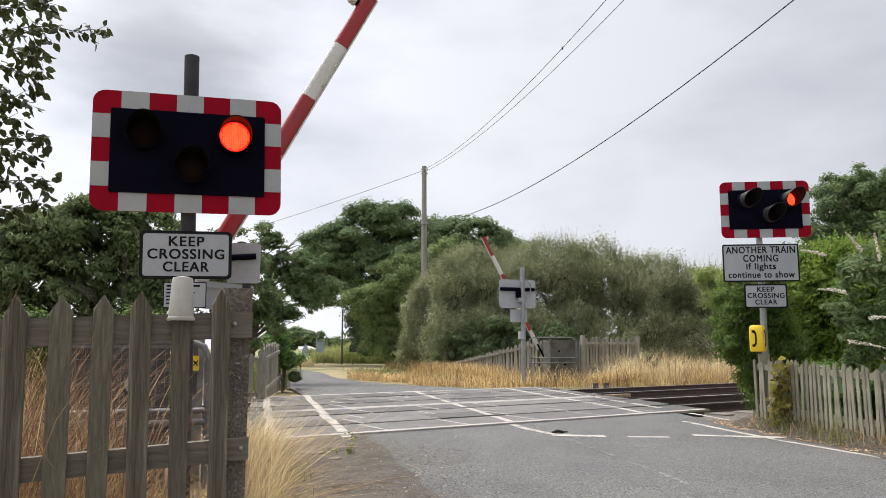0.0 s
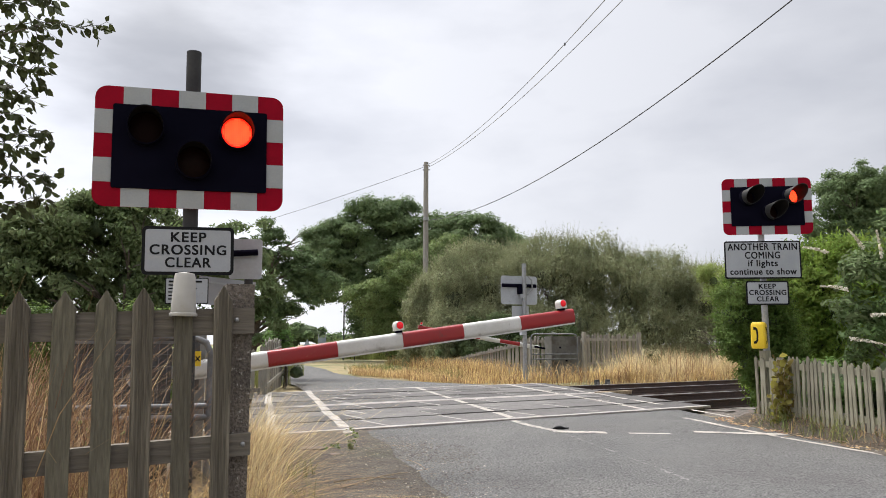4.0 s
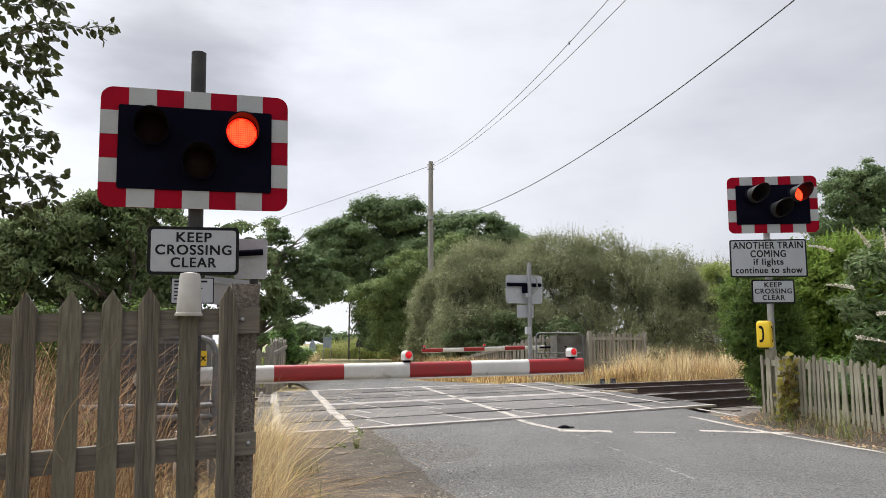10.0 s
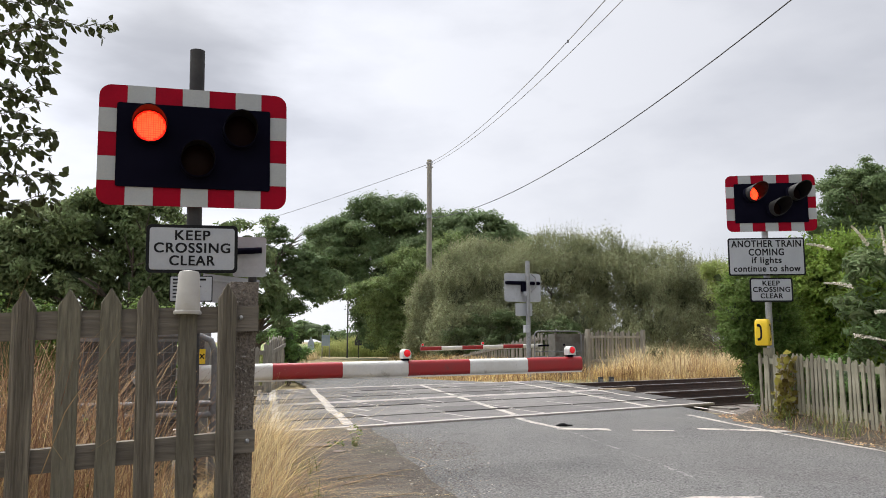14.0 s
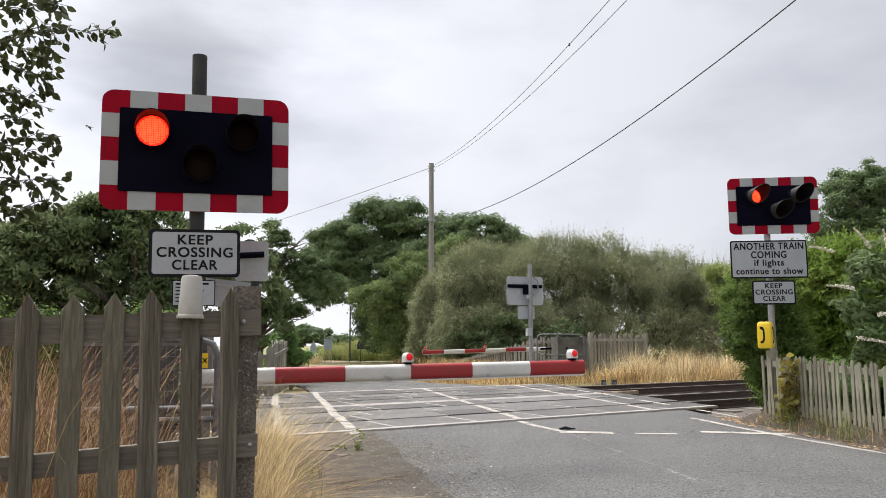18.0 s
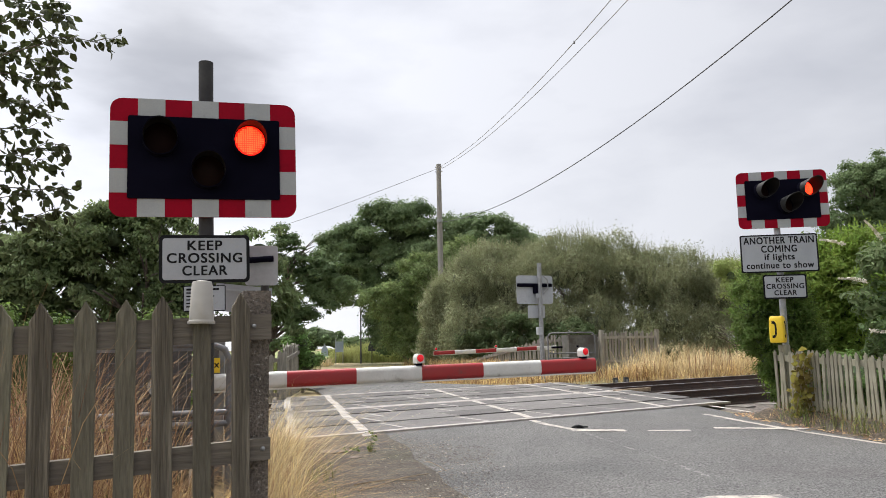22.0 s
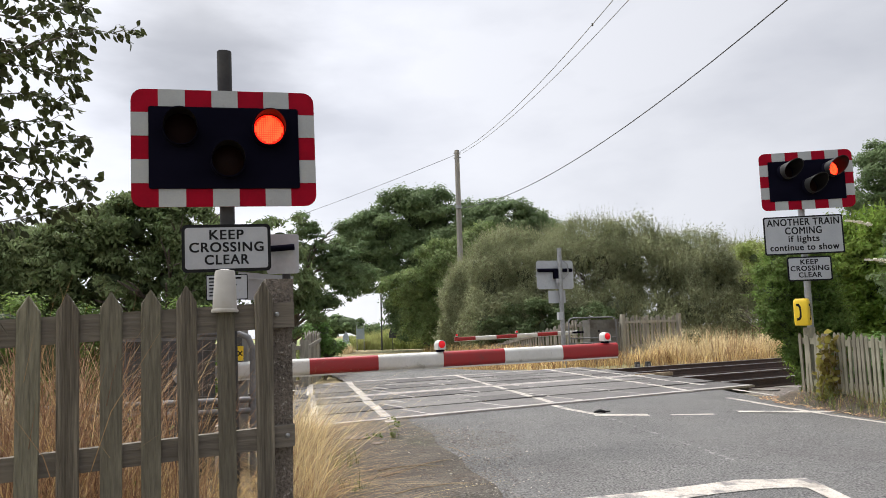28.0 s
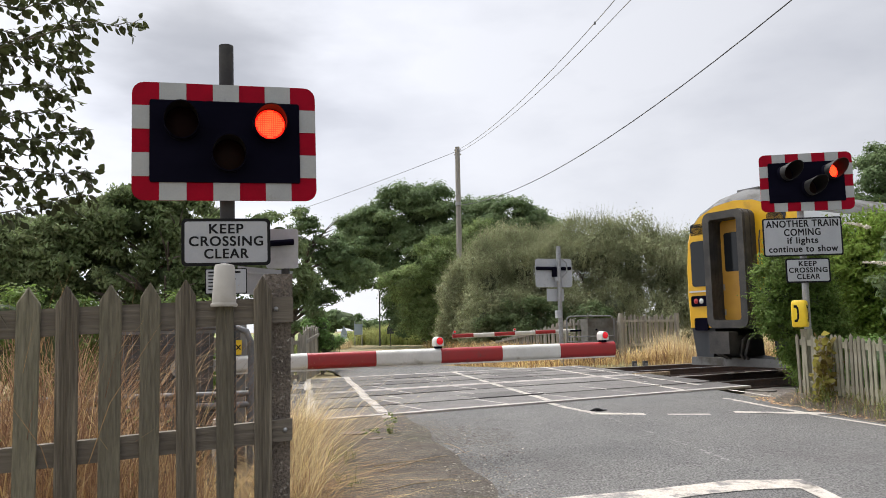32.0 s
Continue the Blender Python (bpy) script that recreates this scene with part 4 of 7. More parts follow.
def signal_head(th, z, aim, y=-0.09, tip=3, long=0.17, k=1.0, shell=None, x0=0.0, roll=0.0):
    """The striped backing board with its three hooded lamps."""
    bw, bh, iw, ih, size = BW * k, BH * k, IW * k, IH * k, k
    bm = fresh()
    extrude(bm, rounded(bw, bh, 0.075 * k), 0.010, Matrix.Translation((x0, y, z)))
    board = part("backing_board", bm, [RED], th, "rounded board with red and white striped border", bevel=0.002)
    sw, sh = bw / 7, (bh - ih) / 2
    for i in (-2, 0, 2):
        for s in (-1, 1):
            bm = fresh()
            box(bm, (x0 + i * sw, y - 0.0065, z + s * (bh / 2 - sh / 2)), (sw, 0.003, sh))
            part("white_stripe", bm, STRIPE_WHITE, board)
    side = (bw - iw) / 2
    for s in (-1, 1):
        for e in (-1, 1):
            bm = fresh()
            box(bm, (x0 + s * (bw / 2 - side / 2), y - 0.0065, z + e * bh / 5), (side, 0.003, bh / 5))
            part("white_stripe", bm, STRIPE_WHITE, board)
    bm = fresh()
    extrude(bm, rounded(iw, ih, 0.012, 2), 0.014, Matrix.Translation((x0, y - 0.012, z)))
    part("lamp_panel", bm, BLACK, th, "matt black panel", bevel=0.003)
    lit = []
    for nm, lx, lz in (("left", -0.275, 0.112), ("right", 0.275, 0.112), ("amber", 0.015, -0.095)):
        m = Matrix.Translation((x0 + lx * size, y - 0.02, z + lz * size)) @ pose(0, 0, 0, tip, 0, aim) @ Matrix.Diagonal((size, 1, size, 1))
        bm = fresh()
        cyl(bm, (0, 0.0, 0), (0, -0.045, 0), 0.112, 0.112, 24)
        lamp = part("lamp", bm, BLACK, th, "black lamp housing", smooth=True, at=m)
        bm = hood_mesh(fresh(), 0.108, long)
        part("hood", bm, [shell or HOOD, HOOD_IN], lamp, "long black lamp hood", smooth=True, at=pose(0, -0.045, 0, 0, roll, 0))
        part("lens", lens_disc(0.098), GLASS_AMBER if nm == "amber" else GLASS_DARK, lamp, "unlit dark lens", smooth=True, at=pose(0, -0.047, 0))
        if nm != "amber":
            bm = lens_disc(0.097)
            light = part("light", bm, [LIT], th, "lit red lamp glass", smooth=True, at=m @ pose(0, -0.02, 0))
            part("prism_glass", grid_disc(0.092, 0.0140), LIT_CORE, light)
            lit.append(light)
            LIGHTS.append((light, nm, m))
    return lit


def plate(name, w, h, m, parent, lines, label, border=0.020, r=0.030):
    """A sign plate with a black border and its lines of lettering (text, size, height)."""
    bm = fresh()
    extrude(bm, rounded(w, h, r), 0.008)
    sign = part(name, bm, BLACK_BORDER, parent, label, bevel=0.0015, at=m)
    bm = fresh()
    extrude(bm, rounded(w - 2 * border, h - 2 * border, max(0.004, r - border * 0.6)), 0.003, Matrix.Translation((0, -0.0058, 0)))
    part("face", bm, SIGN_WHITE, sign, "white sheeting")
    for text, size, z, width in lines:
        writing(text, size, 0, z, BLACK_BORDER, sign, -0.0078, width=width)
    return sign



# the near signal, behind the fence
g = ground_at(-1.60, 4.78)
near = thing("crossing_signal", (-1.575, 4.79, g), 16.5, "level crossing signal with striped board, one red lamp lit", "traffic signal", "crossing signals", lean=-1.2)
bm = fresh()
cyl(bm, (0, 0, 0), (0, 0, 2.94 - g), 0.048, 0.048, 20)
part("post", bm, POST_GREY, near, "dark grey round post", smooth=True)
signal_head(near, 2.25 - g, 4, shell=BLACK)
for z in (2.45, 2.05):
    bm = fresh()
    box(bm, (0, -0.04, z - g), (0.34, 0.07, 0.045))
    part("bracket", bm, BLACK, near, bevel=0.006)
plate("sign_plate", 0.555, 0.308, pose(-0.004, -0.085, 1.592 - g), near,
      [("KEEP", 0.088, 0.083, 0.214), ("CROSSING", 0.088, 0.002, 0.462), ("CLEAR", 0.088, -0.079, 0.276)], "white plate with black capitals: keep crossing clear")
bm = fresh()
box(bm, (0.02, -0.05, 1.592 - g), (0.30, 0.05, 0.04))
part("bracket", bm, BLACK, near, bevel=0.006)
info = plate("notice_plate", 0.26, 0.165, pose(-0.008, -0.075, 1.338 - g), near, [], "small white notice with small print", border=0.006, r=0.008)
for k in range(6):
    bm = fresh()
    ln = (0.20, 0.12, 0.17, 0.09, 0.15, 0.11)[k]
    box(bm, (-0.11 + ln / 2, -0.009, 0.058 - k * 0.022), (ln, 0.002, 0.008 if k else 0.012))
    part("print_bar", bm, BLACK_BORDER, info)

# the plate and box beyond, seen from the back
sb = thing("sign_back", (-1.36, 5.22, ground_at(-1.36, 5.22)), 8, "plain grey back of a sign on a black bracket", "sign")
zb = 1.60 - ground_at(-1.36, 5.22)
bm = fresh()
extrude(bm, rounded(0.225, 0.285, 0.02), 0.006, Matrix.Translation((0.0, 0, zb)))
part("panel", bm, GREY_BACK, sb, bevel=0.0015)
bm = fresh()
cyl(bm, (-0.14, -0.035, zb + 0.03), (0.085, -0.035, zb + 0.045), 0.022, 0.022, 12)
part("bracket", bm, BLACK, sb, "black bracket tube", smooth=True)
bm = fresh()
cyl(bm, (0.02, 0.035, 0), (0.02, 0.035, zb + 0.1), 0.03, 0.03, 14)
part("post", bm, POST_GREY, sb, smooth=True)
lb = thing("notice_board", (-1.54, 5.40, ground_at(-1.43, 5.40)), 24, "plain white tilted board behind the fence post", "board")
zl = 1.375 - ground_at(-1.43, 5.40)
bm = fresh()
box(bm, (0, 0, zl), (0.40, 0.012, 0.20), pose(0, 0, zl, 0, 5, 0) @ Matrix.Translation((0, 0, -zl)))
part("panel", bm, SIGN_WHITE, lb, bevel=0.003)
bm = fresh()
box(bm, (0, -0.009, zl + 0.06), (0.38, 0.008, 0.012), pose(0, 0, zl, 0, 5, 0) @ Matrix.Translation((0, 0, -zl)))
part("batten", bm, GREY_BACK, lb)
bm = fresh()
cyl(bm, (0.15, 0.03, 0), (0.15, 0.03, zl + 0.05), 0.022, 0.022, 12)
part("post", bm, POST_GREY, lb, smooth=True)

# the signal on the other side of the road
g, K = ground_at(4.53, 10.45), 1.1
right = thing("crossing_signal", (4.598, 10.43, g), -8.0, "level crossing signal with striped board over warning plates", "traffic signal", "crossing signals", lean=0.2)
bm = fresh()
cyl(bm, (0, 0, 0), (0, 0, 3.1 - g), 0.044, 0.044, 20)
part("post", bm, STEEL, right, "galvanised round post", smooth=True)
signal_head(right, 2.958 - g, 29, tip=-9, long=0.25, k=1.045, x0=0.075, roll=28)
for z in (3.05, 2.82):
    bm = fresh()
    box(bm, (0, -0.04, z - g), (0.34, 0.08, 0.045))
    part("bracket", bm, BLACK, right, bevel=0.006)
plate("sign_plate", 0.935 * K, 0.485 * K, pose(-0.022, -0.095, 2.1935 - g), right,
      [("ANOTHER TRAIN", 0.136, 0.179, 0.935), ("COMING", 0.136, 0.059, 0.473), ("if lights", 0.124, -0.053, 0.399), ("continue to show", 0.124, -0.171, 0.891)], "white plate with black lettering: another train coming if lights continue to show")
plate("sign_plate", 0.52 * K, 0.305 * K, pose(0.022, -0.095, 1.726 - g), right, [("KEEP", 0.097, 0.090, 0.231), ("CROSSING", 0.097, 0.002, 0.495), ("CLEAR", 0.097, -0.088, 0.297)], "white plate with black capitals: keep crossing clear")
# its telephone
ph = thing("crossing_telephone", (4.455, 10.31, 0.950), -38, "yellow plastic telephone box fixed to the signal post", "telephone")
bm = fresh()
rows = [(0.078, 0.062, 0.0), (0.094, 0.078, 0.012), (0.098, 0.082, 0.06), (0.095, 0.079, 0.30), (0.090, 0.074, 0.345), (0.072, 0.056, 0.368)]
rings = [[bm.verts.new((a, b, z)) for a, b in rounded(2 * hx, 2 * hy, 0.032, 4)] for hx, hy, z in rows]
for a, b in zip(rings, rings[1:]):
    for k in range(len(a)):
        bm.faces.new((a[k], b[k], b[(k + 1) % len(a)], a[(k + 1) % len(a)]))
bm.faces.new(rings[0])
bm.faces.new(rings[-1][::-1])
bmesh.ops.recalc_face_normals(bm, faces=bm.faces)
part("case", bm, YELLOW, ph, "rounded yellow moulded case", smooth=True)
for m in (pose(-0.022, -0.082, 0.185), pose(0.099, 0.0, 0.185, 0, 0, 90)):
    bm = fresh()
    tube(bm, [(-0.030, 0, 0.098), (-0.004, 0, 0.096), (0.016, 0, 0.070), (0.021, 0, 0.0), (0.016, 0, -0.070), (-0.004, 0, -0.096), (-0.030, 0, -0.098)], [0.018, 0.020, 0.013, 0.012, 0.013, 0.020, 0.018], 8)
    part("telephone_symbol", bm, BLACK_BORDER, ph, "black telephone symbol", at=m @ Matrix.Diagonal((1, 0.2, 1, 1)))
bm = fresh()
box(bm, (0, 0.10, 0.2), (0.06, 0.06, 0.10))
part("post_clamp", bm, STEEL, ph, "steel clamp on the post", bevel=0.006)

# the far signal, seen from behind
g = ground_at(2.30, 20.1)
far = thing("crossing_signal", (2.35, 20.10, g), 19 + 180, "level crossing signal seen from its plain grey back", "traffic signal", "crossing signals")
bm = fresh()
cyl(bm, (0, 0, 0), (0, 0, 3.2 - g), 0.06, 0.06, 14)
part("post", bm, STEEL, far, "galvanised round post", smooth=True)
bm = fresh()
extrude(bm, rounded(1.08, 0.775, 0.07), 0.012, Matrix.Translation((0.10, -0.12, 2.48 - g)))
part("backing_board", bm, GREY_BACK, far, "plain grey back of the board", bevel=0.002)
bm = fresh()
cyl(bm, (-0.38, -0.07, 2.60 - g), (0.62, -0.07, 2.60 - g), 0.05, 0.05, 12)
part("bracket", bm, BLACK, far, "black bracket tube", smooth=True)
bm = fresh()
box(bm, (0.10, -0.05, 2.50 - g), (0.13, 0.12, 0.26))
part("lamp_box", bm, BLACK, far, bevel=0.01)
bm = fresh()
tube(bm, [(-0.08, 0.03, 2.86 - g), (-0.22, 0.02, 2.75 - g), (-0.24, 0.0, 2.5 - g), (-0.1, -0.02, 2.35 - g)], 0.018, 6)
part("cable_loop", bm, STEEL, far)
bm = fresh()
box(bm, (0.08, 0.03, 2.31 - g), (0.12, 0.02, 0.11))
part("terminal_cover", bm, SIGN_WHITE, far, bevel=0.004)
bm = fresh()
extrude(bm, rounded(0.5, 0.34, 0.02), 0.008, Matrix.Translation((0.08, -0.10, 1.88 - g)))
part("sign_back", bm, GREY_BACK, far, "grey back of the lower plate", bevel=0.0015)
bm = fresh()
box(bm, (0.06, 0.0, 1.36 - g), (0.12, 0.14, 0.2))
part("junction_box", bm, GREY_BACK, far, bevel=0.01)

# ---- barriers ----
BOOMS = []
TUBE_STEEL = material("dull_galvanised_tube", (0.20, 0.205, 0.215), 0.6, metal=0.5, second=(0.14, 0.14, 0.145), scale=10.0, grain=0.15, grain_scale=50)
CABINET_FAR = material("grimy_brown_grey_cabinet", (0.135, 0.130, 0.118), 0.7, second=(0.095, 0.090, 0.080), scale=3.0, third=(0.07, 0.062, 0.05), third_scale=2.5, grain=0.15, grain_scale=40)
CABINET_DARK = material("grimy_dark_cabinet", (0.055, 0.055, 0.056), 0.7, second=(0.085, 0.083, 0.080), scale=3.0, third=(0.04, 0.036, 0.03), third_scale=2.5, grain=0.15, grain_scale=40)


def boom(parent, length, stripe, thick, lamps, turn, start=0.0, deep=0.05):
    """A striped boom along x from its pivot: white and red sleeves, a pale lower edge and red lamps on top."""
    arm = new("boom")
    arm.parent = parent
    tagged(arm, "red and white striped boom")
    k = 0
    s = length
    while s > start + 0.01:
        a = max(start, s - stripe)
        bm = fresh()
        prof = rounded(deep, thick, deep * 0.47, 6)
        extrude(bm, [(x, z) for x, z in prof], s - a - 0.001, Matrix.Translation(((a + s) / 2, 0, 0)) @ pose(0, 0, 0, 0, 0, 90))
        red = (k % 2 == 0)
        part("red_band" if red else "white_band", bm, BOOM_RED if red else BOOM_WHITE, arm, smooth=True)
        s = a
        k += 1
    bm = fresh()
    box(bm, ((start + length) / 2, 0, -thick / 2 - 0.004), (length - start, deep * 0.5, 0.014))
    part("edge_strip", bm, BOOM_WHITE, arm, "white rubber strip along the lower edge")
    for x in lamps:
        bm = fresh()
        cyl(bm, (0, 0.035, 0), (0, -0.050, 0), 0.039, 0.039, 18)
        box(bm, (0, -0.0075, -0.022), (0.078, 0.084, 0.048))
        lamp = part("boom_lamp", bm, BOOM_WHITE, arm, "white lamp case with red lens", smooth=True, at=pose(x, 0, thick / 2 + 0.064, 0, 0, turn))
        part("lamp_lens", lens_disc(0.033, 0.013), BOOM_LENS, lamp, "glowing red lens", smooth=True, at=pose(0, -0.0505, 0.0))
        bm = fresh()
        box(bm, (0, 0, -0.053), (0.055, 0.055, 0.026))
        part("lamp_foot", bm, BLACK, lamp)
    return arm


def pedestal(th, w, d, h, mat, x=0.0):
    bm = fresh()
    box(bm, (x, 0, h / 2), (w, d, h))
    body = part("cabinet", bm, mat, th, "grey painted steel machine cabinet", bevel=0.02)
    bm = fresh()
    box(bm, (x, -d / 2 - 0.004, h * 0.52), (w * 0.78, 0.012, h * 0.78))
    door = part("cabinet_door", bm, mat, body, bevel=0.006)
    for z in (0.35, 0.75):
        bm = fresh()
        box(bm, (x + w * 0.28, -d / 2 - 0.018, h * z), (0.03, 0.02, 0.07))
        part("latch", bm, BLACK, body)
    bm = fresh()
    box(bm, (x, 0, h + 0.012), (w * 1.05, d * 1.05, 0.03))
    part("cap", bm, mat, body, bevel=0.008)
    return body


# near barrier: pivot, striped boom and machine behind the fence
gz = ground_at(-2.38, 5.97)
nb = thing("near_barrier", (-2.382, 5.966, gz), 20.9, "lowering red and white level crossing barrier", "barrier", "barriers")
NEAR_PIVOT = Vector((0, 0, 0.739 - gz))
near_boom = boom(nb, 4.02, 0.60, 0.140, (2.20, 3.90), 6, start=0.30, deep=0.085)
pedestal(nb, 0.80, 0.42, 1.16, CABINET_DARK, -0.15)
bm = fresh()
cyl(bm, (0, -0.27, 0.739 - gz), (0, 0.27, 0.739 - gz), 0.07, 0.07, 16)
part("pivot_shaft", bm, STEEL, nb, smooth=True)
bm = fresh()
box(bm, (0.18, 0, 0.739 - gz), (0.40, 0.08, 0.09))
part("boom_root", bm, STEEL, near_boom, at=pose(0, 0, gz - 0.739))
# a slim terminal case beside the machine
tc = thing("terminal_case", (-2.02, 6.25, ground_at(-2.07, 6.1)), 16, "slim grey terminal case beside the barrier machine", "case")
bm = fresh()
box(bm, (0, 0, 0.62), (0.17, 0.26, 1.24))
part("case", bm, CABINET, tc, bevel=0.012)
bm = fresh()
box(bm, (-0.01, -0.134, 0.95), (0.10, 0.012, 0.42))
part("cover", bm, CABINET_DARK, tc, bevel=0.004)
# far barrier
gz2 = ground_at(3.09, 21.0)
fb = thing("far_barrier", (3.277, 23.40, gz2), 13.0 + 180, "lowering red and white level crossing barrier", "barrier", "barriers")
FAR_PIVOT = Vector((0, 0, 0.90 - gz2))
far_boom = boom(fb, 4.02, 0.653, 0.115, (2.06, 3.94), 168, start=0.10, deep=0.06)
bm = fresh()
cyl(bm, (-0.55, 0.05, 0.0), (0.28, 0.05, 0.0), 0.03, 0.03, 10)
part("boom_root", bm, BLACK, far_boom, smooth=True)
bm = fresh()
box(bm, (-0.55, 0.30, 0.62), (0.95, 0.60, 1.34))
body = part("cabinet", bm, CABINET_FAR, fb, "weathered grey machine cabinet", bevel=0.02)
bm = fresh()
box(bm, (-0.55, 0.604, 0.66), (0.78, 0.012, 1.05))
part("cabinet_door", bm, CABINET_FAR, body, bevel=0.006)
for xx, zz in ((-0.70, 0.75), (-0.35, 0.95), (-0.55, 0.55)):
    bm = fresh()
    box(bm, (xx, 0.618, zz), (0.06, 0.02, 0.05))
    part("latch", bm, BLACK, body)
for b, piv in ((near_boom, NEAR_PIVOT), (far_boom, FAR_PIVOT)):
    BOOMS.append((b, piv))


def guard(name, loc, rz, w, h, r, rails, label):
    """A bent tube guard round a machine."""
    th = thing(name, loc, rz, label, "guard rail")
    bm = fresh()
    c = 0.12
    tube(bm, [(-w / 2, 0, 0), (-w / 2, 0, h - c), (-w / 2 + c * 0.3, 0, h - c * 0.3), (-w / 2 + c, 0, h), (w / 2 - c, 0, h), (w / 2 - c * 0.3, 0, h - c * 0.3), (w / 2, 0, h - c), (w / 2, 0, 0)], r, 10)
    part("hoop", bm, TUBE_STEEL, th, "galvanised bent tube", smooth=True)
    for z in rails:
        bm = fresh()
        cyl(bm, (-w / 2, 0, z), (w / 2, 0, z), r * 0.9, r * 0.9, 10)
        part("cross_rail", bm, TUBE_STEEL, th, smooth=True)
    return th


guard("guard_rail", (3.55, 22.70, ground_at(3.2, 22.5)), 12, 1.50, 1.36, 0.022, (0.75, 0.6), "galvanised tube guard beside the machine cabinet")
guard("guard_rail", (-2.37, 5.25, ground_at(-2.0, 5.3)), 16, 1.50, 1.05 - ground_at(-2, 5.3), 0.024, (0.70, 0.62), "galvanised tube guard in front of the barrier machine")
# wire mesh panel of the near machine
wm = thing("mesh_screen", (-2.28, 5.45, ground_at(-2.2, 5.4)), 16, "dark wire mesh screen round the barrier machine", "screen")
h = 1.02 - ground_at(-2.2, 5.4)
bm = fresh()
for i in range(15):
    cyl(bm, (-0.42 + i * 0.06, 0, 0.35), (-0.42 + i * 0.06, 0, h), 0.003, 0.003, 4, caps=False)
for j in range(12):
    z = 0.38 + j * 0.085
    if z < h:
        cyl(bm, (-0.44, 0, z), (0.44, 0, z), 0.003, 0.003, 4, caps=False)
part("mesh", bm, TUBE_STEEL, wm)
bm = fresh()
for x in (-0.45, 0.45):
    box(bm, (x, 0, h / 2), (0.03, 0.03, h))
box(bm, (0, 0, h), (0.93, 0.03, 0.03))
part("frame", bm, TUBE_STEEL, wm)
lbl = thing("warning_label", (-1.705, 5.33, 0.83), 16, "small yellow warning label with a black mark", "label")
bm = fresh()
box(bm, (0, 0, 0.07), (0.046, 0.004, 0.105))
part("plate", bm, YELLOW, lbl)
bm = fresh()
box(bm, (0, -0.003, 0.07), (0.009, 0.003, 0.045), Matrix.Translation((0, 0, 0.07)) @ pose(0, 0, 0, 0, 40, 0) @ Matrix.Translation((0, 0, -0.07)))
box(bm, (0, -0.003, 0.07), (0.009, 0.003, 0.045), Matrix.Translation((0, 0, 0.07)) @ pose(0, 0, 0, 0, -40, 0) @ Matrix.Translation((0, 0, -0.07)))
part("mark", bm, BLACK_BORDER, lbl)

# ---- fences ----
def picket_mesh(name, w, d, h, point, mat, seed=0, flat=0.0, bevel=0.004):
    """A pointed picket standing on its foot, slightly warped."""
    bm = fresh()
    rr = random.Random(seed)
    n = 7
    outline = [(-w / 2, 0), (w / 2, 0), (w / 2 - 0.002, h * 0.5), (w / 2, h - point), (flat / 2 + rr.uniform(-0.003, 0.003), h), (-flat / 2 - 0.001 + rr.uniform(-0.003, 0.003), h - rr.uniform(0, 0.004)), (-w / 2, h - point * rr.uniform(0.9, 1.1)), (-w / 2 + 0.002, h * 0.5)]
    extrude(bm, outline, d)
    if bevel:
        bmesh.ops.bevel(bm, geom=list(bm.edges), offset=bevel, segments=1, affect="EDGES")
    me = bpy.data.meshes.new(name)
    bm.to_mesh(me)
    bm.free()
    me.materials.append(mat)
    return me


# the near picket fence with its concrete post
F0, FD = Vector((-1.53, 2.72, 0)), Vector((0.659, 0.26, 0)).normalized()
FA = math.degrees(math.atan2(FD.y, FD.x))
nf = thing("picket_fence", (F0.x, F0.y, -0.30), FA, "weathered grey timber picket fence on a concrete post", "fence", "fences")
# along, top height, width
PICKETS = [(-0.43, 1.175, 0.080), (-0.285, 1.180, 0.078), (-0.142, 1.186, 0.080), (0.0, 1.192, 0.079), (0.143, 1.197, 0.079), (0.279, 1.207, 0.074), (0.421, 1.217, 0.078), (0.562, 1.215, 0.070), (0.705, 1.236, 0.072)]
PICKETS = [(-0.72, 1.165, 0.08), (-0.575, 1.17, 0.078)] + PICKETS
for i, (s, top, w) in enumerate(PICKETS):
    mat = WOOD_GRAIN if i in (5, 8, 10) else WOOD_GREY
    me = picket_mesh("picket", w, 0.022, top + 0.30, 0.065 if i != 9 else 0.03, mat, i)
    piece("picket", me, nf, pose(s + 0.034, 0, 0, 0, -1.0 + 0.3 * math.sin(i * 2.1), 0.6 * math.sin(i * 3.3)))
for z0, z1, hh in ((1.052, 1.094, 0.104), (0.560, 0.604, 0.086)):
    bm = fresh()
    extrude(bm, [(-0.85, z0 - 0.035 - hh / 2), (0.845, z1 + 0.004 - hh / 2), (0.845, z1 + 0.004 + hh / 2), (-0.85, z0 - 0.035 + hh / 2)], 0.045, Matrix.Translation((0, 0.034, 0.30)))
    rail = part("rail", bm, WOOD_RAIL, nf, "weathered horizontal rail", bevel=0.004)
    bm = fresh()
    bmesh.ops.create_uvsphere(bm, u_segments=10, v_segments=6, radius=0.010, matrix=pose(0.775 if z1 > 0.8 else 0.815, 0.009, 0.30 + z1 + 0.005))
    part("bolt_head", bm, STEEL, rail, "galvanised bolt head", smooth=True)
bm = fresh()
box(bm, (0.790, 0.105, 0.735), (0.105, 0.095, 1.47))
post = part("post", bm, CONCRETE, nf, "pebbly concrete post", bevel=0.008)
bm = fresh()
box(bm, (0.790, 0.095, 1.497), (0.112, 0.11, 0.10))
part("post_head", bm, CONCRETE, post, "rough concrete head", bevel=0.01)
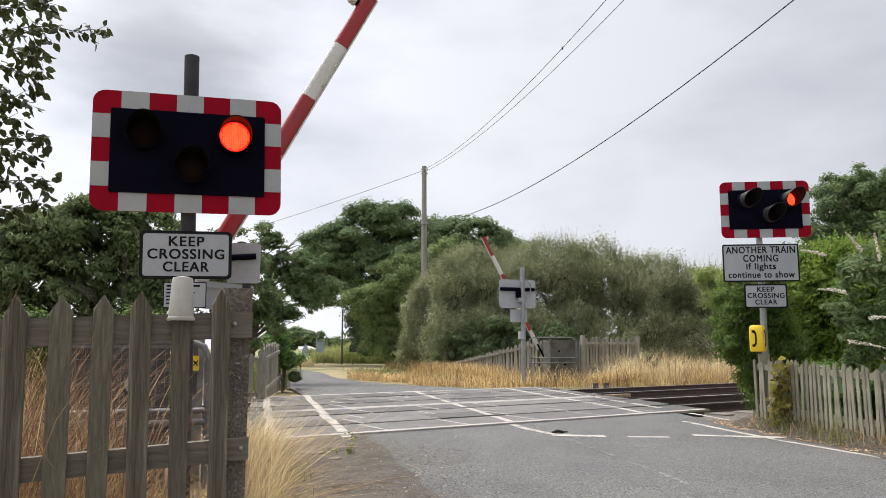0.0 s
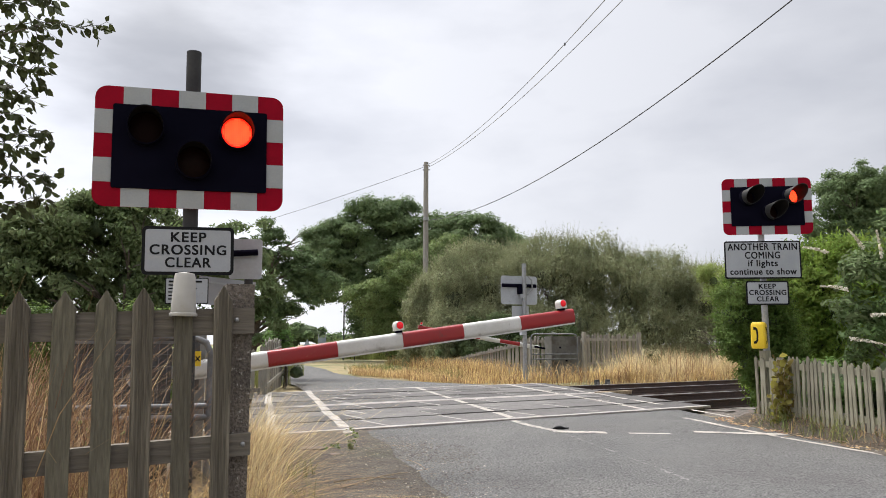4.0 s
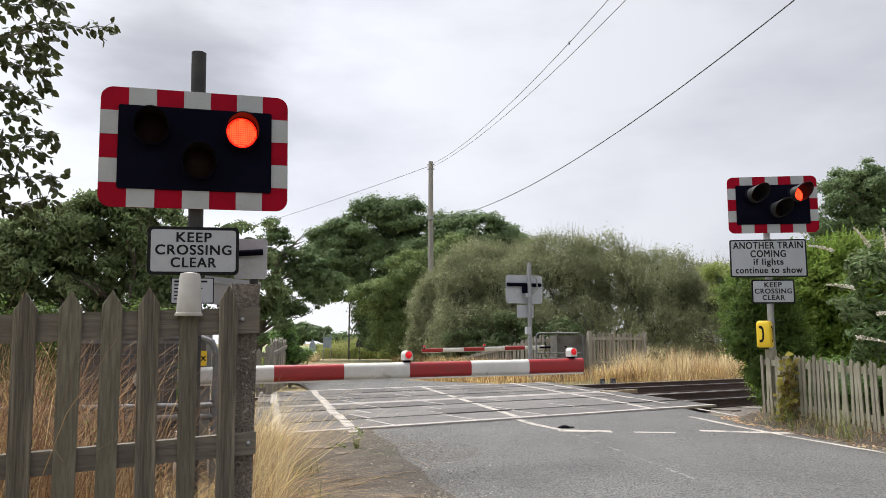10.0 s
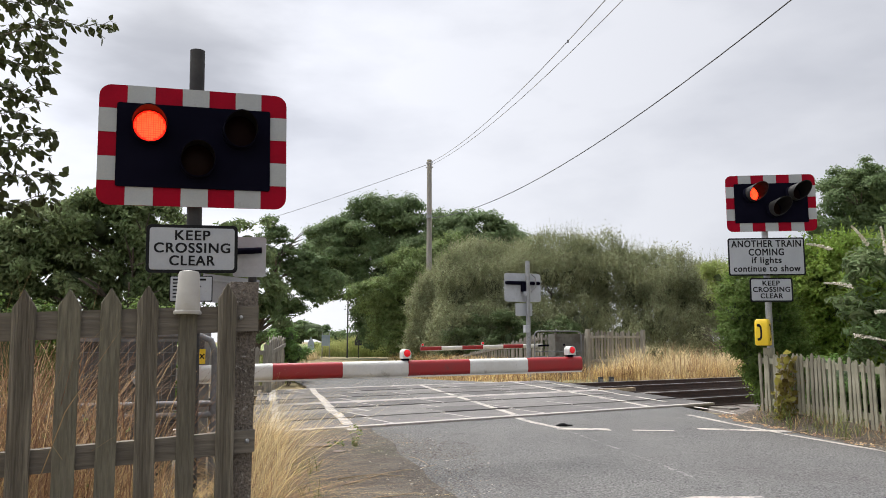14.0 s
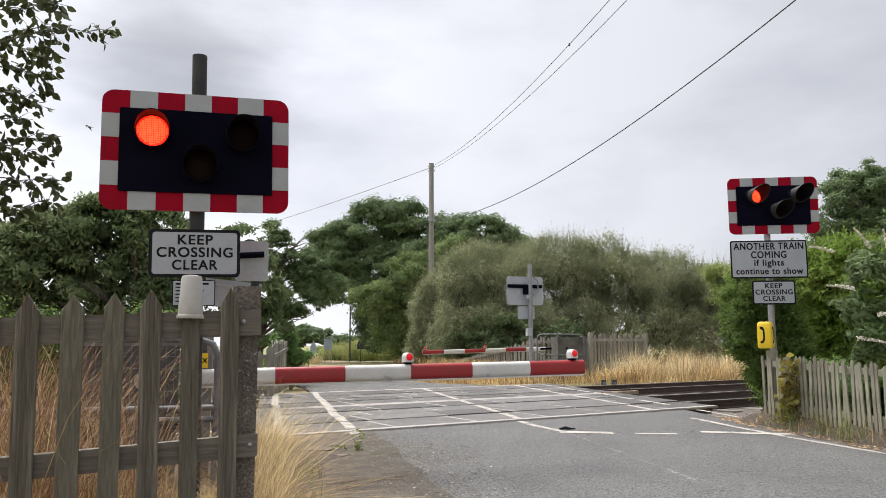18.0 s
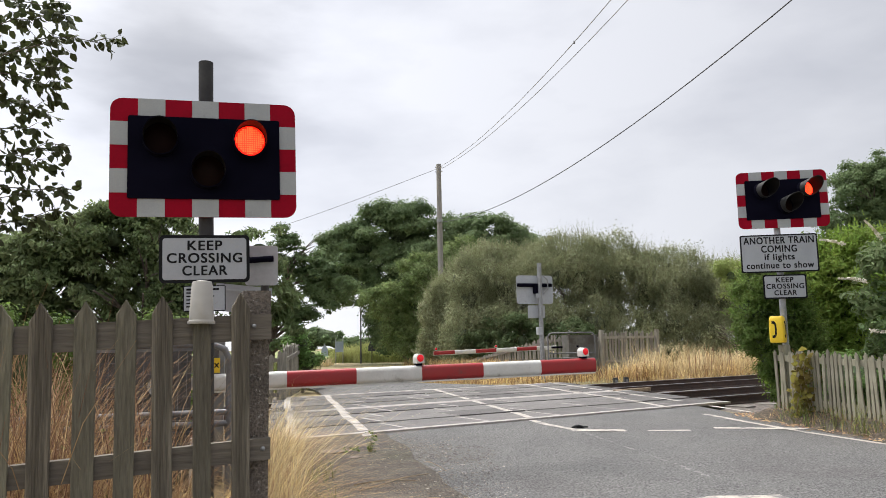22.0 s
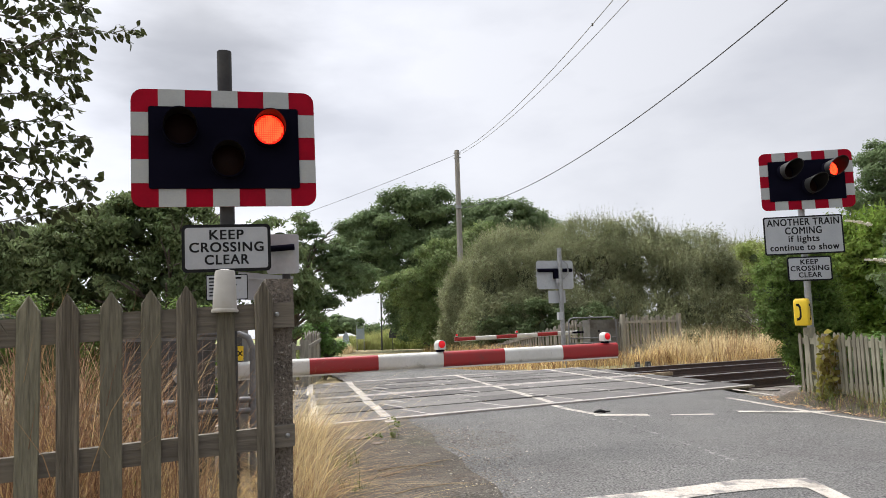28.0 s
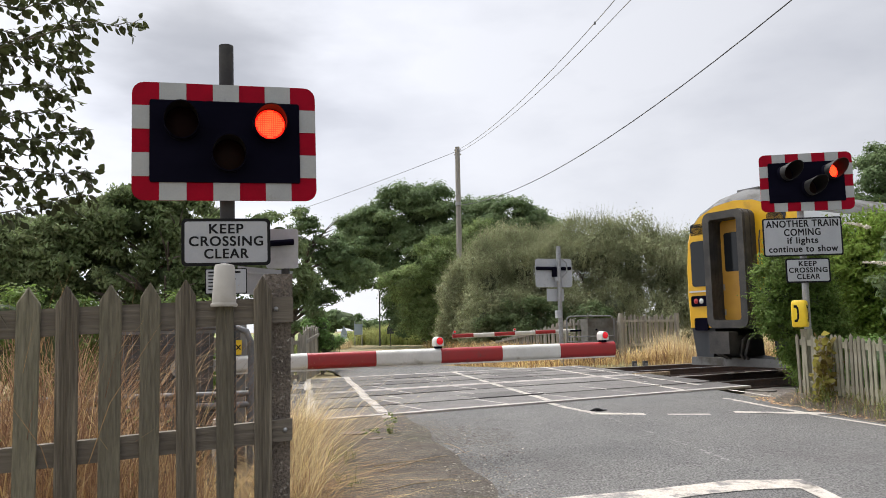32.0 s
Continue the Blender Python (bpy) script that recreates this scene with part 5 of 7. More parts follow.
# white plastic pot over one picket
pot = thing("plastic_pot", (-0.995, 2.912, 1.108), 0, "weathered white plastic pot upturned over a picket", "pot")
bm = fresh()
prof = [(0.050, 0.0), (0.051, 0.012), (0.047, 0.016), (0.047, 0.03), (0.040, 0.155), (0.036, 0.168), (0.018, 0.172)]
seg = 28
rings = [[bm.verts.new((r * math.cos(6.28319 * k / seg), r * math.sin(6.28319 * k / seg), z)) for k in range(seg)] for r, z in prof]
for a, b in zip(rings, rings[1:]):
    for k in range(seg):
        bm.faces.new((a[k], a[(k + 1) % seg], b[(k + 1) % seg], b[k]))
bm.faces.new(rings[-1])
part("shell", bm, PLASTIC_WHITE, pot, smooth=True)
bm = fresh()
for k in range(seg):
    a0, a1 = 6.28319 * k / seg, 6.28319 * (k + 1) / seg
    q = []
    for r, z in ((0.0515, 0.001), (0.0535, 0.006), (0.0515, 0.013)):
        q.append((bm.verts.new((r * math.cos(a0), r * math.sin(a0), z)), bm.verts.new((r * math.cos(a1), r * math.sin(a1), z))))
    for (p0, p1), (q0, q1) in zip(q, q[1:]):
        bm.faces.new((p0, p1, q1, q0))
part("rim", bm, PLASTIC_WHITE, pot, "rolled rim", smooth=True)


def fence_run(a, b, height, spacing, w, mat, label, rails=(0.3, 0.85), side=1, seed=1, point=0.04, posts=True, tilt=1.2, rail_mat=None, taper=1.0):
    """A picket fence from a to b over the ground."""
    a, b = Vector((a[0], a[1], 0)), Vector((b[0], b[1], 0))
    d = (b - a).normalized()
    length = (b - a).length
    ang = math.degrees(math.atan2(d.y, d.x))
    rr = random.Random(seed)
    z0 = ground_at(a.x, a.y)
    th = thing("picket_fence", (a.x, a.y, z0), ang, label, "fence", "fences")
    metas = [picket_mesh("picket", w, 0.02, height * (0.97 + 0.02 * k), point, mat, seed * 10 + k, bevel=0) for k in range(4)]
    n = int(length / spacing)
    for i in range(n + 1):
        p = a + d * i * spacing
        piece("picket", metas[rr.randrange(4)], th, pose(i * spacing + rr.uniform(-0.01, 0.01), 0, ground_at(p.x, p.y) - z0 - 0.03, rr.uniform(-tilt, tilt), rr.uniform(-tilt, tilt) * 1.5, 0) @ Matrix.Diagonal((1, 1, 1 - (1 - taper) * i / max(1, n), 1)))
    z1 = ground_at(b.x, b.y)
    for k in rails:
        bm = fresh()
        zz = height * k
        extrude(bm, [(0, zz - 0.04), (length, zz * taper + z1 - z0 - 0.04), (length, zz * taper + z1 - z0 + 0.04), (0, zz + 0.04)], 0.04, Matrix.Translation((0, 0.031 * side, 0)))
        part("rail", bm, rail_mat or mat, th, bevel=0.004)
    if posts:
        for s in (0.06, length - 0.06):
            p = a + d * s
            bm = fresh()
            box(bm, (s, 0.10 * side, height * 0.5 + ground_at(p.x, p.y) - z0), (0.11, 0.10, height * 1.06))
            part("post", bm, rail_mat or mat, th, bevel=0.008)
    return th


fence_run((4.42, 10.35), (6.2, 6.08), 1.0, 0.068, 0.043, WOOD_MOSS, "mossy old picket fence with dead leaves at its foot", seed=4)
fence_run((4.72, 24.6), (7.0, 26.0), 1.42, 0.13, 0.085, WOOD_FAR, "silvered timber picket fence behind dry grass", side=-1, seed=5)
fence_run((3.2, 24.0), (0.35, 27.7), 1.34, 0.125, 0.08, WOOD_FAR, "silvered picket fence falling away from the barrier", side=1, seed=6, posts=False, taper=0.36)
fence_run((3.25, 24.0), (4.72, 24.6), 1.34, 0.15, 0.085, WOOD_FAR, "silvered picket fence beside the barrier machine", side=-1, seed=7, posts=False)
fence_run((-3.55, 15.0), (-5.3, 14.1), 1.25, 0.14, 0.08, WOOD_FAR, "silvered picket fence along the railway", side=1, seed=9, posts=False)
fence_run((-3.55, 15.0), (-4.02, 19.4), 1.18, 0.14, 0.08, WOOD_FAR, "silvered picket fence beside the far verge", side=-1, seed=8)

# ---- trees and hedges: rounded masses (x, y, z, rx, ry, rz) that their leaves fill ----
OAK_BLOBS = [(0.6, 48.2, 8.0, 1.7, 1.4, 1.5), (-7.7, 48.0, 7.3, 1.5, 1.2, 1.4), (-8.2, 48.0, 5.6, 1.3, 1.1, 1.2), (-5.88, 48.0, 7.64, 1.91, 1.68, 1.83), (-3.49, 48.0, 8.58, 2.27, 1.88, 1.91), (-0.7, 48.0, 7.64, 2.2, 1.73, 1.65), (1.9, 48.0, 7.75, 2.2, 1.85, 1.85), (4.0, 48.0, 7.2, 1.4, 1.25, 1.5), (5.0, 48.0, 6.6, 1.1, 1.1, 1.3), (-6.78, 48.0, 5.97, 1.83, 1.65, 1.83), (-3.95, 48.0, 5.0, 2.3, 2.2, 2.4), (-1.62, 48.0, 5.23, 2.93, 2.47, 2.56), (0.95, 48.0, 4.86, 2.56, 2.14, 2.2), (-3.75, 48.0, 2.4, 1.5, 1.5, 1.83), (-3.06, 48.0, 2.12, 1.83, 1.57, 1.65), (-0.51, 48.0, 2.67, 2.2, 1.98, 2.2),
    (-7.6, 48.0, 6.53, 1.25, 1.12, 1.25), (-7.67, 48.0, 4.86, 1.39, 1.19, 1.25), (-6.45, 48.0, 8.3, 1.1, 0.89, 0.88), (-2.38, 48.0, 9.3, 1.47, 1.12, 1.03), (-4.61, 48.0, 9.2, 1.25, 0.99, 0.95)]
WILLOW_X = (-0.2, 0.05, 0.94, 2.0, 3.46, 4.24, 5.56, 6.94, 8.3, 9.46, 10.5, 11.7, 13.5)
WILLOW_TOP = (3.9, 4.3, 5.1, 5.3, 5.25, 5.5, 5.6, 5.25, 5.0, 4.8, 4.45, 4.25, 4.1)
wr = random.Random(77)
WILLOW_BLOBS = []
for i in range(17):
    x = 0.45 + 0.8 * i
    top = float(np.interp(x, WILLOW_X, WILLOW_TOP)) + wr.uniform(-0.12, 0.10)
    WILLOW_BLOBS.append((x + wr.uniform(-0.2, 0.2), 31.3 + wr.uniform(-0.3, 0.3), top - 1.0, 0.85, 0.95, 1.0))
    WILLOW_BLOBS.append((x + wr.uniform(-0.3, 0.3), 30.5 + wr.uniform(-0.3, 0.3), top - 1.95 + wr.uniform(-0.2, 0.2), 0.95, 0.85, 1.1))
    if i % 2 == 0:
        WILLOW_BLOBS.append((x + wr.uniform(-0.3, 0.3), 29.6 + wr.uniform(-0.3, 0.2), 1.35 + wr.uniform(-0.2, 0.3), 1.05, 0.8, 1.05))
        WILLOW_BLOBS.append((x, 29.5, 0.45, 1.1, 0.7, 0.6))
    WILLOW_BLOBS.append((x + wr.uniform(-0.2, 0.2), 30.7, 1.9 + wr.uniform(-0.3, 0.3), 0.85, 0.6, 1.2))
SALLOW_BLOBS = [(-0.42, 33.0, 3.05, 0.85, 0.8, 1.10), (0.05, 32.7, 2.35, 0.90, 0.8, 1.2), (-0.85, 32.8, 2.1, 0.65, 0.7, 0.9), (-0.2, 32.4, 1.25, 1.0, 0.8, 0.95), (0.45, 32.2, 1.6, 0.8, 0.7, 1.1), (-0.9, 32.6, 0.9, 0.7, 0.7, 0.7)]
LEFTTREE_BLOBS = [(-8.0, 12.5, 2.45, 0.65, 0.5, 0.66), (-8.5, 12.5, 1.9, 0.75, 0.5, 0.75), (-7.9, 12.5, 1.4, 0.8, 0.5, 0.6), (-6.69, 12.5, 2.70, 0.72, 0.5, 0.64), (-5.88, 12.5, 2.97, 0.81, 0.52, 0.67), (-4.95, 12.5, 2.78, 0.76, 0.52, 0.72), (-6.35, 12.5, 2.01, 1.05, 0.6, 0.67), (-5.11, 12.5, 2.01, 0.95, 0.57, 0.67), (-3.97, 12.5, 2.29, 0.72, 0.52, 0.76), (-3.31, 12.5, 2.68, 0.48, 0.33, 0.48), (-3.28, 12.5, 1.81, 0.57, 0.4, 0.57), (-7.33, 12.5, 2.20, 0.67, 0.5, 0.74), (-4.33, 12.5, 1.62, 0.86, 0.47, 0.48), (-7.17, 12.5, 1.43, 0.86, 0.47, 0.48)]
LEFTFAR_BLOBS = [(-4.81, 22.0, 3.79, 0.64, 0.52, 0.67), (-5.29, 22.0, 2.94, 0.84, 0.74, 1.01), (-4.29, 22.0, 3.28, 0.47, 0.36, 0.44), (-3.77, 22.0, 2.94, 0.5, 0.38, 0.44), (-4.43, 22.0, 2.27, 0.44, 0.32, 0.37), (-5.25, 22.0, 1.76, 0.67, 0.54, 0.67),
    (-3.26, 22.0, 2.69, 0.4, 0.28, 0.3), (-4.01, 22.0, 2.35, 0.57, 0.4, 0.44), (-4.78, 22.0, 2.77, 0.67, 0.51, 0.6), (-5.07, 22.0, 1.26, 0.57, 0.39, 0.4),
    (-3.58, 22.0, 3.31, 0.4, 0.32, 0.4), (-3.3, 22.0, 2.69, 0.34, 0.3, 0.4), (-3.73, 22.0, 2.35, 0.4, 0.28, 0.3), (-4.28, 22.0, 2.77, 0.5, 0.47, 0.67), (-4.51, 22.0, 1.96, 0.34, 0.24, 0.27), (-5.16, 22.0, 4.3, 0.6, 0.47, 0.57)]
UNDER_BLOBS = [(-4.23, 7.5, 0.95, 0.46, 0.34, 0.45), (-3.54, 7.5, 0.90, 0.46, 0.32, 0.40), (-2.98, 7.6, 0.95, 0.34, 0.27, 0.40), (-4.91, 7.5, 0.95, 0.52, 0.41, 0.55), (-3.2, 7.7, 0.45, 0.5, 0.3, 0.4), (-4.1, 7.6, 0.4, 0.6, 0.3, 0.4), (-5.6, 7.8, 0.8, 0.6, 0.4, 0.7)]
RUNDER_BLOBS = [(4.85, 10.5, 0.45, 0.35, 0.35, 0.45), (5.15, 9.8, 0.45, 0.32, 0.4, 0.45), (5.4, 9.0, 0.45, 0.32, 0.45, 0.5), (5.65, 8.2, 0.5, 0.32, 0.45, 0.55), (5.9, 7.4, 0.5, 0.35, 0.45, 0.6), (6.15, 6.6, 0.5, 0.35, 0.5, 0.6)]
HEDGE_BLOBS = [(4.83, 10.9, 1.13, 0.32, 0.33, 0.4), (4.79, 10.9, 1.85, 0.32, 0.33, 0.4), (5.37, 11.4, 0.95, 0.53, 0.35, 0.58), (5.97, 11.4, 0.87, 0.61, 0.38, 0.58), (6.58, 11.4, 0.87, 0.61, 0.38, 0.58), (7.2, 11.4, 0.95, 0.61, 0.4, 0.6), (5.52, 11.5, 2.1, 0.4, 0.26, 0.35), (6.15, 11.5, 2.28, 0.44, 0.26, 0.31), (6.68, 11.5, 2.28, 0.44, 0.26, 0.31), (4.9, 10.8, 0.5, 0.4, 0.3, 0.5),
    (5.31, 11.5, 1.53, 0.53, 0.41, 0.66), (5.94, 11.5, 1.84, 0.53, 0.4, 0.61), (6.56, 11.5, 1.93, 0.61, 0.46, 0.7), (6.08, 11.5, 1.31, 0.79, 0.46, 0.53), (6.88, 11.5, 1.4, 0.53, 0.43, 0.7), (7.52, 11.5, 1.75, 0.7, 0.58, 0.97)]
SHRUB_BLOBS = [(4.88, 11.8, 1.78, 0.34, 0.38, 0.36), (4.76, 11.8, 1.42, 0.34, 0.40, 0.38), (4.84, 11.75, 1.06, 0.36, 0.40, 0.38), (5.02, 11.7, 0.76, 0.34, 0.40, 0.34), (5.20, 11.6, 0.46, 0.30, 0.35, 0.34), (5.20, 11.8, 1.30, 0.45, 0.40, 0.60), (5.10, 11.9, 1.98, 0.38, 0.40, 0.38), (5.32, 11.7, 0.80, 0.42, 0.40, 0.50), (5.35, 11.5, 0.15, 0.36, 0.35, 0.40)]
RTREE_BLOBS = [(13.15, 24.0, 5.73, 0.92, 0.66, 0.73), (14.19, 24.0, 5.92, 1.01, 0.73, 0.82), (15.19, 24.0, 5.54, 1.47, 1.17, 1.47), (12.9, 24.0, 4.79, 0.92, 0.66, 0.73), (14.37, 24.0, 4.6, 1.47, 0.95, 0.92), (12.48, 24.0, 4.04, 0.73, 0.59, 0.73)]
BUDD_BLOBS = [(4.66, 8.0, 1.64, 0.27, 0.26, 0.37), (4.71, 8.0, 1.1, 0.37, 0.29, 0.37), (4.97, 8.0, 2.08, 0.31, 0.29, 0.43), (5.1, 8.0, 1.4, 0.37, 0.37, 0.55)]
IVY_BLOBS = [(-3.76, 19.0, 0.73, 0.32, 0.27, 0.35), (-4.02, 19.0, 1.09, 0.32, 0.28, 0.38), (-3.57, 19.0, 0.3, 0.23, 0.17, 0.2), (-4.15, 19.0, 0.52, 0.26, 0.28, 0.44)]
FARTREES_BLOBS = [(-33.25, 160.0, 2.69, 6.11, 2.56, 2.44), (-29.02, 160.0, 3.41, 4.89, 2.09, 2.08), (-24.74, 160.0, 2.2, 3.66, 1.47, 1.22), (-22.31, 160.0, 1.72, 3.18, 1.25, 0.98), (-17.46, 160.0, 1.84, 4.89, 1.76, 0.98), (-12.61, 160.0, 1.96, 3.66, 1.43, 1.1)]


def push(blobs, k):
    """The same masses k times as far from the road, and as much larger."""
    return [(x * k, y * k, 1 + (z - 1) * k, a * k, b * k, c * k) for x, y, z, a, b, c in blobs]


HAWTHORN_BLOBS = [(-3.75, 38.0, 3.1, 0.9, 0.9, 0.8), (-3.05, 38.0, 3.55, 1.1, 1.0, 1.0), (-2.7, 37.8, 1.5, 0.8, 0.8, 1.0), (-1.72, 38.0, 4.79, 1.1, 0.97, 1.04), (-0.84, 38.0, 3.62, 1.16, 1.17, 1.45), (-1.94, 38.0, 3.04, 1.22, 1.1, 1.22), (-1.27, 38.0, 2.03, 1.45, 1.17, 1.16), (-2.26, 38.0, 1.97, 0.99, 0.89, 0.99), (-0.35, 38.0, 5.08, 1.04, 0.86, 0.87), (0.47, 38.0, 5.82, 0.99, 0.78, 0.75), (-1.92, 38.0, 1.17, 1.16, 0.81, 0.64), (-0.69, 38.0, 1.17, 1.16, 0.81, 0.64)]
HEDGE_BLOBS = push(HEDGE_BLOBS, 1.12)
BUDD_BLOBS = push(BUDD_BLOBS, 1.22)
RUNDER_BLOBS = [(5.20 + 0.417 * (10.35 - y) + 0.1 * math.sin(y * 5), y, 0.42 + 0.08 * math.sin(y * 3), 0.34, 0.40, 0.50) for y in (10.3, 9.8, 9.3, 8.8, 8.3, 7.8, 7.3, 6.8)]


def tree(name, blobs, base, top, r, count, size, mat, label, category="tree", seed=1, spread=1.2, n=9, inner=0.7, start=0.25, core=None, **kw):
    """A tapered trunk with limbs and a crown of many leaves."""
    th = thing(name, base, 0, label, category, "trees")
    off = Vector(base)
    local = [(x - off.x, y - off.y, z - off.z, a, b, c) for x, y, z, a, b, c in blobs]
    bm = limbs(fresh(), (0, 0, -0.1), Vector(top) - off, r, n, spread, seed, start)
    part("trunk", bm, BARK, th, "dark bark trunk and limbs", smooth=True)
    leaves("crown", local, count, size, mat, seed, th, label="leafy crown", **kw)
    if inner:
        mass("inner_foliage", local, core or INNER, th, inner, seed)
    return th


# crown cores: inner shade painted as a darker leaf green
INNER = material("inner_foliage_painted_shade", (0.042, 0.062, 0.026), 0.9, second=(0.070, 0.098, 0.042), scale=3.0, grain=0.5, grain_scale=9.0, bump=0.03)
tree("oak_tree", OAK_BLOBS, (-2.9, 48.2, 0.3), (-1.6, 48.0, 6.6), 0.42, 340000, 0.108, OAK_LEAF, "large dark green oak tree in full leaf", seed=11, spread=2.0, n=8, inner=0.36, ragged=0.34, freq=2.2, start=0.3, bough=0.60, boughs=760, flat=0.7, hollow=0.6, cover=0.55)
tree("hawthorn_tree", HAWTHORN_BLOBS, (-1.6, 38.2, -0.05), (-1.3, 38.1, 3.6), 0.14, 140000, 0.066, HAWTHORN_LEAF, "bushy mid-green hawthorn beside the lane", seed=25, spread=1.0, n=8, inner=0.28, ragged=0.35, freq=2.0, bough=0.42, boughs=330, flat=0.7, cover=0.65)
DENSE_BLOBS = [(0.6 + 0.62 * i + 0.2 * math.sin(i * 2.3), 28.7 + 0.25 * math.sin(i * 1.9), 0.75 + 0.5 * abs(math.sin(i * 1.31)), 0.62, 0.5, 0.75 + 0.35 * abs(math.sin(i * 1.7))) for i in range(8)]
ELDER_LEAF = leaf("elder_leaf", (0.085, 0.125, 0.050), (0.150, 0.195, 0.088), vary=0.3)
tree("elder_bush", DENSE_BLOBS, (2.6, 29.0, -0.05), (2.6, 29.0, 1.2), 0.05, 42000, 0.046, ELDER_LEAF, "dark elder growth at the foot of the willow scrub", "shrub", seed=29, spread=0.7, n=10, inner=0.2, ragged=0.5, freq=3.0, bough=0.22, boughs=260, flat=0.7, cover=0.7)
# willow cores: the thicket's inner shade put into a darker grey-green
WILLOW_INNER = material("willow_inner_painted_shade", (0.050, 0.058, 0.030), 0.9, second=(0.085, 0.095, 0.050), scale=3.0, grain=0.5, grain_scale=9.0, bump=0.03)
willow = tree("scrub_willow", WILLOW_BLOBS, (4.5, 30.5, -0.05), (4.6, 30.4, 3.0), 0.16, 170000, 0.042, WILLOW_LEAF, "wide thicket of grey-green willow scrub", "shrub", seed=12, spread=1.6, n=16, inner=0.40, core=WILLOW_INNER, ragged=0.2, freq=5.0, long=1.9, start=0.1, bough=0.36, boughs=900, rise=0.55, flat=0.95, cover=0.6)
local = [(x - 4.5, y - 30.5, z + 0.05, a, b, c) for x, y, z, a, b, c in WILLOW_BLOBS]
shoots("leafy_growth", local, 21000, 0.62, 0.050, WILLOW_LEAF, 81, willow, 13, up=1.1, out=0.45, label="upright feathery shoots")
shoots("leafy_growth", [b for b in local if b[2] > 2.4], 2600, 0.85, 0.045, WILLOW_LEAF, 84, willow, 16, up=1.6, out=0.25, label="long upright tip shoots", low=0.35)
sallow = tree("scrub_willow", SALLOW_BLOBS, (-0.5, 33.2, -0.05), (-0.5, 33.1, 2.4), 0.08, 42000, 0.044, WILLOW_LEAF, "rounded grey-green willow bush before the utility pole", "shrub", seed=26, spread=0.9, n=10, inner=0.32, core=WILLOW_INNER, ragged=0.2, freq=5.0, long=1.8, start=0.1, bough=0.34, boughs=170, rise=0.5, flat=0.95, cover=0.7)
shoots("leafy_growth", [(x + 0.5, y - 33.2, z + 0.05, a, b, c) for x, y, z, a, b, c in SALLOW_BLOBS], 4200, 0.55, 0.050, WILLOW_LEAF, 85, sallow, 13, up=1.1, out=0.45, label="upright feathery shoots")
tree("cherry_tree", LEFTTREE_BLOBS, (-5.4, 12.9, -0.1), (-5.2, 12.7, 2.7), 0.16, 145000, 0.040, LEFT_LEAF, "broad green tree with drooping leaves behind the fence", seed=13, spread=1.3, n=14, inner=0.28, ragged=0.6, freq=2.6, long=1.4, droop=0.75, bough=0.20, boughs=620, flat=0.62, fine=True, cover=0.35)
tree("oak_tree", LEFTFAR_BLOBS, (-5.6, 22.2, -0.05), (-4.9, 22.0, 3.6), 0.16, 34000, 0.052, OAK_LEAF, "open-branched roadside tree with sky showing through", seed=14, spread=1.2, n=18, inner=0, ragged=0.8, freq=2.4, hollow=0.3, bough=0.17, boughs=300, flat=0.55, cover=0.5, droop=0.2)
hedge = tree("garden_hedge", HEDGE_BLOBS, (6.9, 13.0, -0.05), (7.0, 13.0, 1.4), 0.06, 115000, 0.037, HEDGE_LEAF, "tall bright green leafy hedge behind the picket fence", "hedge", seed=15, spread=0.7, n=10, inner=0.62, ragged=0.4, freq=3.0, bough=0.24, boughs=360, flat=0.5, long=1.5, droop=0.3, cover=0.5)
shoots("leafy_growth", [(x - 6.9, y - 13.0, z + 0.05, a, b, c) for x, y, z, a, b, c in HEDGE_BLOBS], 3200, 0.36, 0.052, HEDGE_LEAF, 82, hedge, 9, up=0.3, out=0.9, label="pale green leafy shoots", narrow=0.4)
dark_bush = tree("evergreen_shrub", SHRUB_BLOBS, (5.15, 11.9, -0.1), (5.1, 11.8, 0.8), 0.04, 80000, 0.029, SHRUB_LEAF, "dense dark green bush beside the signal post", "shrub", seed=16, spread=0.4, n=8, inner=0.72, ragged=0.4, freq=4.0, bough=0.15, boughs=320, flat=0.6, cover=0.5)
shoots("leafy_growth", [(x - 5.15, y - 11.9, z + 0.1, a, b, c) for x, y, z, a, b, c in SHRUB_BLOBS], 3400, 0.24, 0.027, SHRUB_LEAF, 83, dark_bush, 10, up=0.15, out=1.0, label="short leafy sprays", narrow=0.4)
tree("oak_tree", RTREE_BLOBS, (14.2, 24.3, 0.0), (14.2, 24.1, 5.0), 0.25, 95000, 0.052, OAK_LEAF, "dark green tree rising over the hedge", seed=17, spread=1.8, n=16, inner=0.22, ragged=0.8, freq=1.8, bough=0.27, boughs=300, flat=0.66, cover=0.6, hollow=0.45)
tree("buddleia_bush", BUDD_BLOBS, (6.1, 9.95, -0.15), (6.1, 9.9, 1.7), 0.04, 4200, 0.040, BUDD_LEAF, "sprawling buddleia bush with faded cream flower spikes", "shrub", seed=18, spread=0.6, n=10, inner=0, ragged=0.6, freq=4.0, long=1.7, fine=True, bough=0.15, boughs=90)
tree("ivy_bush", IVY_BLOBS, (-3.9, 19.1, -0.05), (-3.85, 19.1, 0.9), 0.04, 16000, 0.040, DARK_LEAF, "dark ivy bush over the verge fence", "shrub", seed=19, spread=0.35, n=6, inner=0.7, freq=3.0, bough=0.15, boughs=80)
